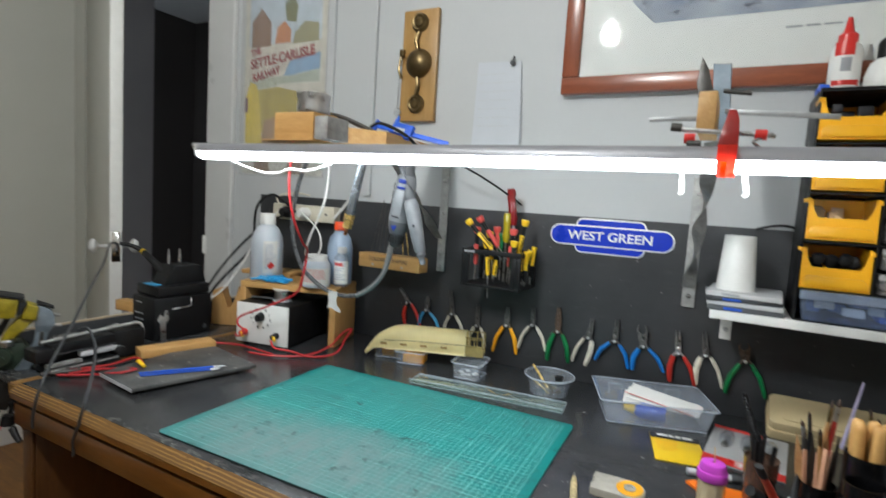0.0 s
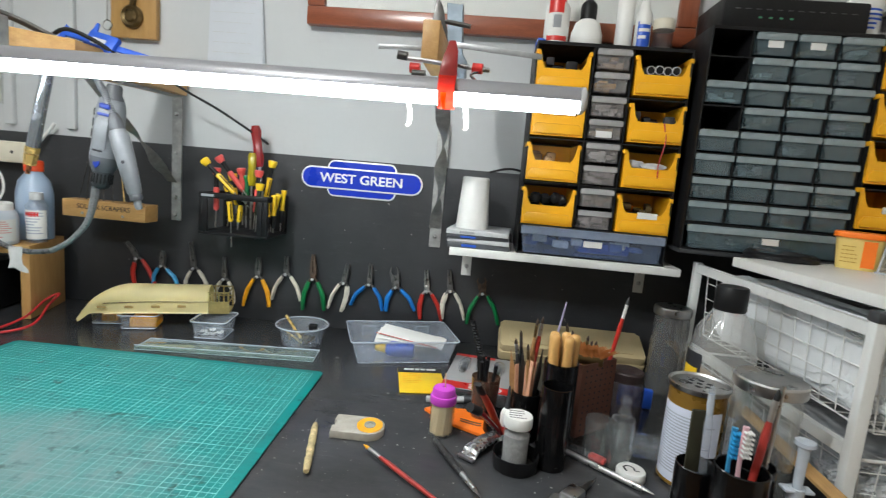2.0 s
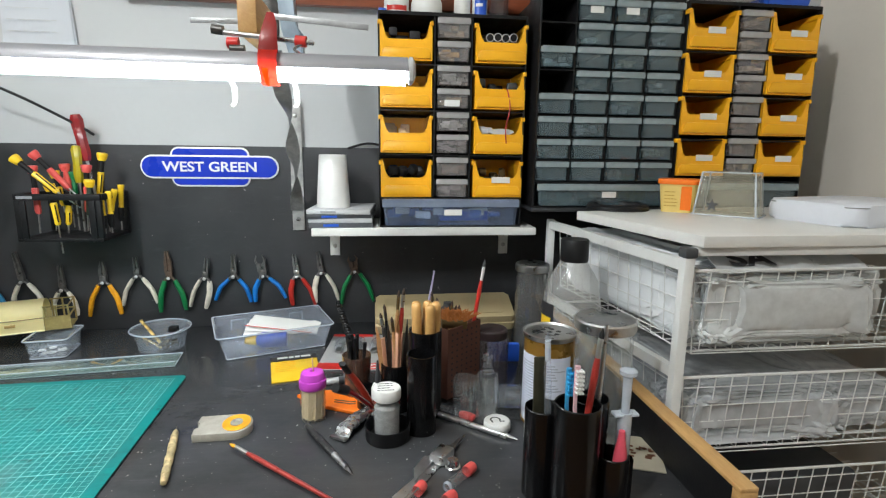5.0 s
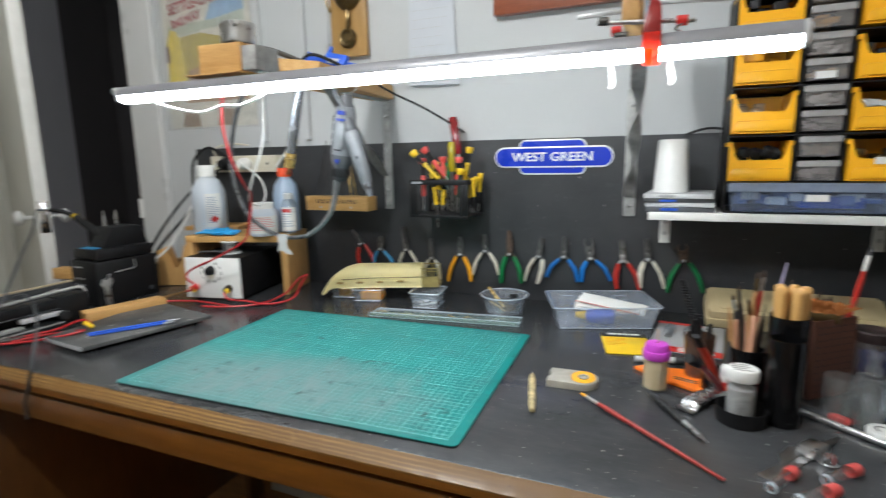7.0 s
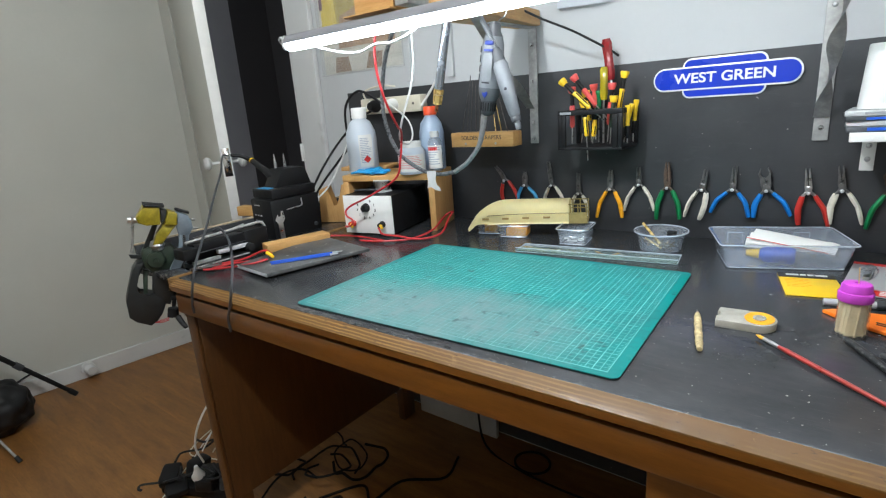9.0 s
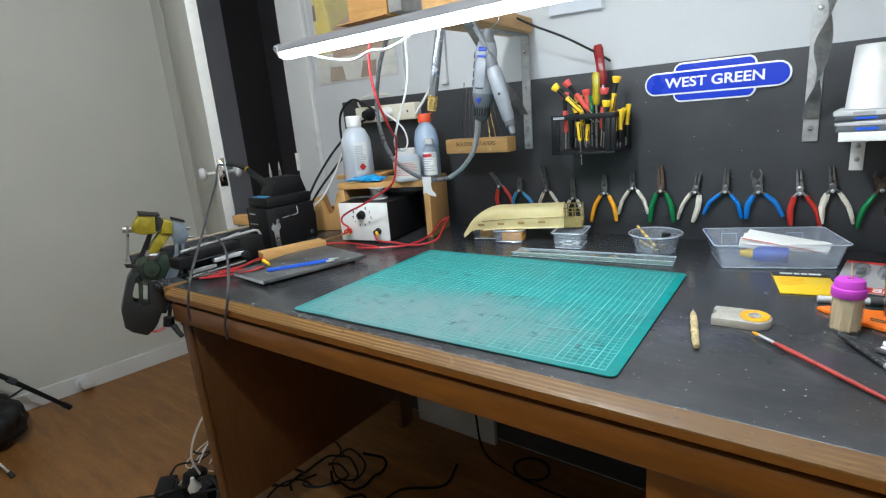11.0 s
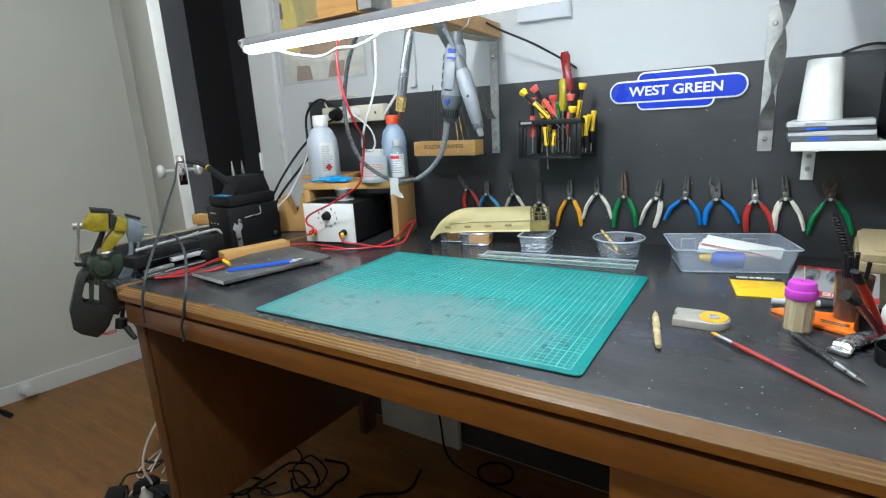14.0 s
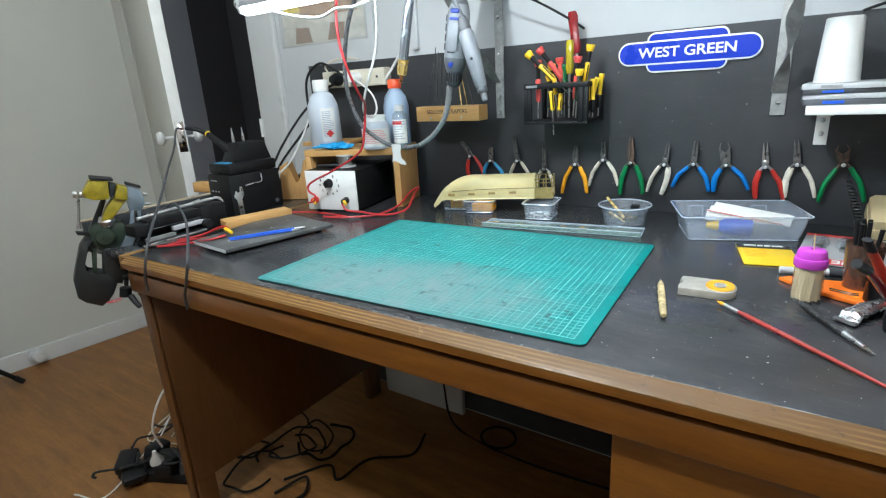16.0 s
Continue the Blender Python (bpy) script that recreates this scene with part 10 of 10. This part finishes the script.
# ---- poster, bell plaque and note ----
def build_poster():
    t = thing("railway_poster", "railway travel poster with red lettering in clear film", "poster", (-0.952, 0.006, 1.562), 0)
    w, h = 0.365, 0.56
    Y = -0.0015

    def flat(name, pts, m, k):
        part(name, prism(bmx(), pts, 0.0006, pose(0, Y - 0.0006 * k, 0) @ UPRIGHT), m, t)

    paint = lambda nm, c: plain(nm, c, 0.5, var=0.25, scale=35, bump=0.02)
    flat("sheet", [(-w / 2, -h / 2), (w / 2, -h / 2), (w / 2, h / 2), (-w / 2, h / 2)], paint("poster_cream", (0.62, 0.60, 0.52, 1)), 0)
    flat("sky", [(-w * 0.44, h * 0.16), (w * 0.44, h * 0.16), (w * 0.44, h * 0.46), (-w * 0.44, h * 0.46)], paint("poster_sky", (0.50, 0.58, 0.66, 1)), 1)
    flat("house", [(-0.15, 0.085), (-0.06, 0.085), (-0.06, 0.16), (-0.105, 0.21), (-0.15, 0.17)], paint("poster_brown", (0.24, 0.12, 0.06, 1)), 2)
    flat("tree", [(0.01, 0.16), (0.05, 0.15), (0.06, 0.20), (0.03, 0.24), (0.0, 0.21)], paint("poster_olive", (0.16, 0.17, 0.06, 1)), 2)
    flat("engine", [(-0.04, 0.09), (0.03, 0.09), (0.03, 0.13), (0.0, 0.16), (-0.03, 0.14)], paint("poster_orange", (0.55, 0.2, 0.06, 1)), 3)
    flat("bank", [(0.04, 0.085), (0.15, 0.085), (0.15, 0.14), (0.09, 0.15), (0.05, 0.12)], paint("poster_moss", (0.3, 0.28, 0.14, 1)), 3)
    flat("river", [(0.0, -0.02), (0.16, 0.0), (0.16, 0.05), (0.03, 0.03)], paint("poster_river", (0.22, 0.38, 0.58, 1)), 2)
    flat("hills", [(-0.16, -0.06), (0.02, -0.04), (0.16, -0.04), (0.16, 0.0), (0.06, -0.015), (-0.16, -0.02)], paint("poster_hill", (0.42, 0.46, 0.38, 1)), 3)
    flat("meadow", [(-0.16, -0.2), (0.06, -0.2), (0.07, -0.07), (-0.02, -0.05), (-0.16, -0.06)], paint("poster_meadow", (0.42, 0.34, 0.06, 1)), 2)
    flat("field", [(-0.1, -0.26), (0.16, -0.26), (0.16, -0.16), (0.04, -0.13), (-0.08, -0.16)], paint("poster_rust", (0.36, 0.22, 0.12, 1)), 4)
    flat("shape", [(-0.17, -0.24), (-0.09, -0.24), (-0.10, -0.12), (-0.12, -0.04), (-0.15, -0.03), (-0.17, -0.08)], paint("poster_yellow", (0.70, 0.55, 0.06, 1)), 5)
    flat("shape", [(-0.175, -0.13), (-0.16, -0.13), (-0.16, -0.08), (-0.172, -0.08)], paint("poster_violet", (0.12, 0.05, 0.12, 1)), 6)
    flat("foot", [(-w / 2, -0.338), (w / 2, -0.338), (w / 2, -h / 2 - 0.001), (-w / 2, -h / 2 - 0.001)], paint("poster_foot", (0.56, 0.55, 0.49, 1)), 0)
    flat("shape", [(-0.13, -0.335), (-0.05, -0.335), (-0.06, -0.290), (-0.12, -0.286)], paint("poster_umber", (0.22, 0.14, 0.08, 1)), 1)
    flat("shape", [(0.02, -0.335), (0.09, -0.335), (0.10, -0.288), (0.04, -0.284)], bpy.data.materials["poster_umber"], 1)
    red = paint("poster_red", (0.30, 0.018, 0.03, 1))
    for body, size, x, z, rot in (("THE", 0.030, -0.125, 0.068, 12), ("SETTLE-CARLISLE", 0.044, -0.005, 0.042, 6), ("RAILWAY", 0.034, -0.075, -0.008, 10)):
        bm = letters(body, size, 0.0003, 0.0014)
        bmesh.ops.transform(bm, matrix=pose(x, Y - 0.0050, z, 0, -rot, 0) @ UPRIGHT @ Matrix.Diagonal((0.86, 1, 1, 1)), verts=bm.verts)
        part("lettering", bm, red, t)
    film = part("film", span(bmx(), (-w / 2 - 0.012, -0.0092, -0.345), (w / 2 + 0.012, -0.0084, h / 2 + 0.012)), clear("poster_film", (0.97, 0.97, 0.97, 1), 0.06, 0.12), t, "clear film sleeve")
    film.visible_shadow = False
    for x in (-w / 2, w / 2):
        part("pin", lathe(bmx(), [(0, 0.004), (0.004, 0.002), (0.005, 0)], 10, pose(x, -0.0095, h / 2 - 0.004, 90, 0, 0)), DARKSTEEL, t)


build_poster()


def build_bell():
    t = thing("bell_plaque", "oak plaque with a brass bell push and key", "plaque", (-0.419, 0.006, 1.54))
    part("board", span(bmx(), (-0.056, -0.016, -0.152), (0.056, 0, 0.152), 0.003), PLAQUE, t)
    for z, r in ((0.115, 0.026), (-0.105, 0.026)):
        part("boss", lathe(bmx(), [(r, 0), (r, 0.006), (r * 0.8, 0.012), (r * 0.55, 0.010), (r * 0.4, 0.014), (0, 0.015)], 22, pose(0, -0.016, z, 90, 0, 0)), OLDBRASS, t, "aged brass boss")
    part("dome", lathe(bmx(), [(0.040, 0), (0.039, 0.008), (0.031, 0.018), (0.016, 0.026), (0, 0.028)], 28, pose(0.004, -0.018, 0.005, 90, 0, 0)), OLDBRASS, t, "aged brass dome")
    part("stem", sweep(bmx(), [(0, -0.020, -0.085), (0.006, -0.024, -0.055), (0.002, -0.022, -0.03)], 0.006), OLDBRASS, t)
    part("stem", sweep(bmx(), [(0, -0.020, 0.09), (-0.006, -0.024, 0.065), (0.0, -0.022, 0.04)], 0.006), OLDBRASS, t)
    bm = cube(bmx(), (-0.05, -0.022, 0.035), (0.014, 0.014, 0.02), 0.002)
    sweep(bm, [(-0.052, -0.024, 0.03), (-0.055, -0.03, -0.01), (-0.048, -0.026, -0.035)], 0.004)
    part("arm", bm, OLDBRASS, t)
    bm = sweep(bmx(), [(-0.058, -0.022, 0.02), (-0.060, -0.020, -0.05), (-0.062, -0.018, -0.115)], 0.0012, 6)
    for i in range(16):
        a, b = 2 * math.pi * i / 16, 2 * math.pi * (i + 1) / 16
        rod(bm, (-0.062 + 0.011 * math.cos(a), -0.018, -0.127 + 0.011 * math.sin(a)), (-0.062 + 0.011 * math.cos(b), -0.018, -0.127 + 0.011 * math.sin(b)), 0.0013, seg=6)
    part("chain", bm, STEEL, t, "thin chain with a ring")


build_bell()
t = thing("note_sheet", "sheets of handwritten paper clipped to the wall", "paper", (-0.175, 0.005, 1.42))
for i in range(2):
    part("sheet", prism(bmx(), [(-0.062 - 0.006 * i, -0.12), (0.072 - 0.004 * i, -0.125), (0.056, 0.115), (-0.064, 0.118)], 0.001, pose(0, -0.002 - 0.0025 * i, 0, -1.5 * i, 0, 0) @ UPRIGHT), plain("bluish_note_paper", (0.54, 0.565, 0.61, 1), 0.75, var=0.05, scale=12), t)
for k in range(7):
    bm = bars(bmx(), -0.055, 0.085 - 0.022 * k, 0.10, 1, 0.022, 0.0013, random.Random(21 + k), 0.0002)
    bmesh.ops.transform(bm, matrix=pose(0, -0.0095, 0) @ UPRIGHT, verts=bm.verts)
    part("handwriting", bm, LIGHTGREY, t)
bm = rod(bmx(), (0.035, -0.014, 0.11), (0.035, 0.0, 0.11), 0.006)
rod(bm, (0.035, -0.012, 0.108), (0.040, -0.012, 0.125), 0.003)
part("clip", bm, DARKGREY, t)

# ---- floor clutter by the desk ----
t = thing("power_board", "tangled black power board and adapters on the floor", "power board", (-1.10, -0.72, 0), 25)
t.scale = (1, 1, 0.72)
part("board", span(bmx(), (-0.13, -0.03, 0.0), (0.13, 0.03, 0.045), 0.006), PLASTIC_BLACK, t)
for x, y, z, w, d, h, rx, rz in ((-0.10, -0.01, 0.075, 0.055, 0.075, 0.055, 14, 24), (-0.03, 0.03, 0.085, 0.048, 0.062, 0.075, -10, -16), (-0.055, -0.045, 0.05, 0.062, 0.05, 0.045, 20, 48), (0.035, -0.008, 0.08, 0.055, 0.082, 0.062, 4, 10), (0.095, 0.0, 0.07, 0.05, 0.06, 0.05, -8, 32)):
    part("adapter", cube(bmx(), (0, 0, 0), (w, d, h), 0.010, pose(x, y, z, rx, 6, rz)), PLASTIC_BLACK if x != 0.095 else DARKGREY, t)
part("white_plug", lathe(bmx(), [(0.018, 0), (0.019, 0.014), (0.009, 0.045), (0.005, 0.075), (0, 0.075)], 16, pose(0.02, -0.03, 0.105, 12, 10, 0)), WHITE, t, "white plug")
tangle = random.Random(17)
for i in range(6):
    pts, p = [], Vector((tangle.uniform(-0.12, 0.06), tangle.uniform(-0.04, 0.05), 0.10))
    for j in range(6):
        pts.append(p.copy())
        p = p + Vector((tangle.uniform(-0.07, 0.07), tangle.uniform(-0.06, 0.06), tangle.uniform(-0.035, 0.025)))
        p.z = max(0.008, p.z)
    part("cord", sweep(bmx(), pts, 0.0042, 8, 6), RUBBER, t, "black power cord")
cable("white_cable", "white cord running up from the floor adapters", [(-1.06, -0.72, 0.12), (-1.04, -0.74, 0.20), (-1.0, -0.72, 0.30), (-0.93, -0.66, 0.42)], 0.003, WHITE)
cable("white_cable", "thin white cord curled on the floor", [(-1.10, -0.70, 0.13), (-1.2, -0.62, 0.11), (-1.28, -0.60, 0.05), (-1.22, -0.72, 0.02), (-1.15, -0.86, 0.012), (-1.25, -0.9, 0.006)], 0.0022, WHITE)
cable("white_cable", "thin white cord bowed over the adapters", [(-1.08, -0.68, 0.12), (-1.16, -0.56, 0.14), (-1.26, -0.56, 0.09), (-1.3, -0.66, 0.02), (-1.2, -0.62, 0.006)], 0.0022, CREAM)
# black cable, darker and duller than RUBBER to paint in the under-desk shade
CABLE_SHADE = plain("shaded_black_cable", (0.010, 0.0098, 0.0095, 1), 0.75, var=0.3, spec=0.12)
cable("floor_cable", "dark cable lying on the floor under the desk", [(-0.76, -0.55, 0.006), (-0.69, -0.44, 0.006), (-0.62, -0.47, 0.006), (-0.60, -0.36, 0.006), (-0.5, -0.28, 0.006), (-0.52, -0.18, 0.006)], 0.004, CABLE_SHADE)
cable("floor_cable", "dark cable bunched near the desk leg", [(-0.74, -0.60, 0.006), (-0.70, -0.52, 0.02), (-0.66, -0.56, 0.012), (-0.68, -0.62, 0.008), (-0.63, -0.60, 0.006)], 0.004, CABLE_SHADE)
bm = bmx()
for i in range(40):
    a, b = 2 * math.pi * i / 40, 2 * math.pi * (i + 1) / 40
    rod(bm, (0.055 * math.cos(a), 0.05 * math.sin(a), 0.005), (0.055 * math.cos(b), 0.05 * math.sin(b), 0.005), 0.004, seg=6)
solid("cable_loop", bm, CABLE_SHADE, "coiled black cable on the floor under the desk", "cable", (-0.31, -0.078, 0))
cable("wall_cable", "dark cord hanging against the wall under the desk", [(-0.55, -0.04, 0.40), (-0.54, -0.05, 0.28), (-0.52, -0.06, 0.12), (-0.45, -0.1, 0.006), (-0.2, -0.14, 0.006), (0.1, -0.12, 0.006)], 0.0035, CABLE_SHADE)

def build_tripod():
    """Low splayed tripod: tubular legs, brace struts, thin pan bar."""
    base = Vector((-2.18, -1.04, 0))
    t = thing("tripod", "black camera tripod with splayed legs by the wall", "tripod", base)
    hub = Vector((0, 0, 0.42))
    for tip in (Vector((0.024, 0.318, 0.012)), Vector((0.26, -0.24, 0.012)), Vector((-0.13, -0.30, 0.012))):
        d = (tip - hub).normalized()
        leg = part("leg", rod(bmx(), hub, tip - d * 0.02, 0.0105, 0.0085), PLASTIC_BLACK, t)
        part("rubber_foot", rod(bmx(), tip - d * 0.035, tip, 0.0115, 0.0105), RUBBER, leg)
        part("lock_collar", rod(bmx(), hub.lerp(tip, 0.48), hub.lerp(tip, 0.54), 0.013), DARKGREY, leg)
        part("strut", rod(bmx(), hub.lerp(tip, 0.62), Vector((0.0, 0.0, 0.10)), 0.004), PLASTIC_BLACK, t)
    part("column", rod(bmx(), (0, 0, 0.08), (0, 0, 0.56), 0.012), DARKGREY, t)
    part("hub", rod(bmx(), (0, 0, 0.39), (0, 0, 0.45), 0.028, 0.022, seg=18), PLASTIC_BLACK, t)


build_tripod()
bm = rod(bmx(), (-1.815, -1.010, 0.006), (-1.99, -1.075, 0.185), 0.0042, seg=10)
bmesh.ops.translate(bm, vec=(1.815, 1.010, 0), verts=bm.verts)
t = thing("monopod_bar", "thin bright metal bar leaning by the black bag", "bar", (-1.815, -1.010, 0))
part("bar", bm, GALV, t)
part("rubber_foot", rod(bmx(), (0.004, 0.001, 0.0), (-0.012, -0.004, 0.018), 0.008, 0.007, seg=12), RUBBER, t)
bm = bmx()
bmesh.ops.create_icosphere(bm, subdivisions=5, radius=1.0)
for v in bm.verts:
    d = v.co.normalized()
    k = 1 + 0.17 * noise.noise(d * 2.2) + 0.05 * noise.noise(d * 5) + 0.015 * abs(noise.noise(d * 15))
    v.co = Vector((d.x * 0.115 * k, d.y * 0.11 * k, max(0.0, 0.10 + d.z * 0.105 * k)))
solid("black_bag", bm, RUBBER, "slumped black fabric bag beside the tripod", "bag", (-2.105, -0.985, 0))

# dark heap in the kneehole
bm = bmx()
rnd = random.Random(31)
for i in range(7):
    p, a, bend = Vector((rnd.uniform(-0.12, 0.00), rnd.uniform(-0.14, 0.18), rnd.uniform(0.01, 0.06))), rnd.uniform(0, 6.28), rnd.uniform(-1.0, 1.0)
    pts = []
    for k in range(11):
        pts.append(p.copy())
        a += bend + rnd.uniform(-0.5, 0.5)
        p = p + Vector((0.038 * math.cos(a), 0.038 * math.sin(a), rnd.uniform(-0.022, 0.020)))
        p.z = min(0.08, max(0.007, p.z))
    sweep(bm, pts, rnd.uniform(0.0025, 0.0045), 6, 5)
solid("cable_heap", bm, CABLE_SHADE, "tangled heap of dark cables under the desk", "cables", (-0.80, -0.46, 0), kind="stuff")
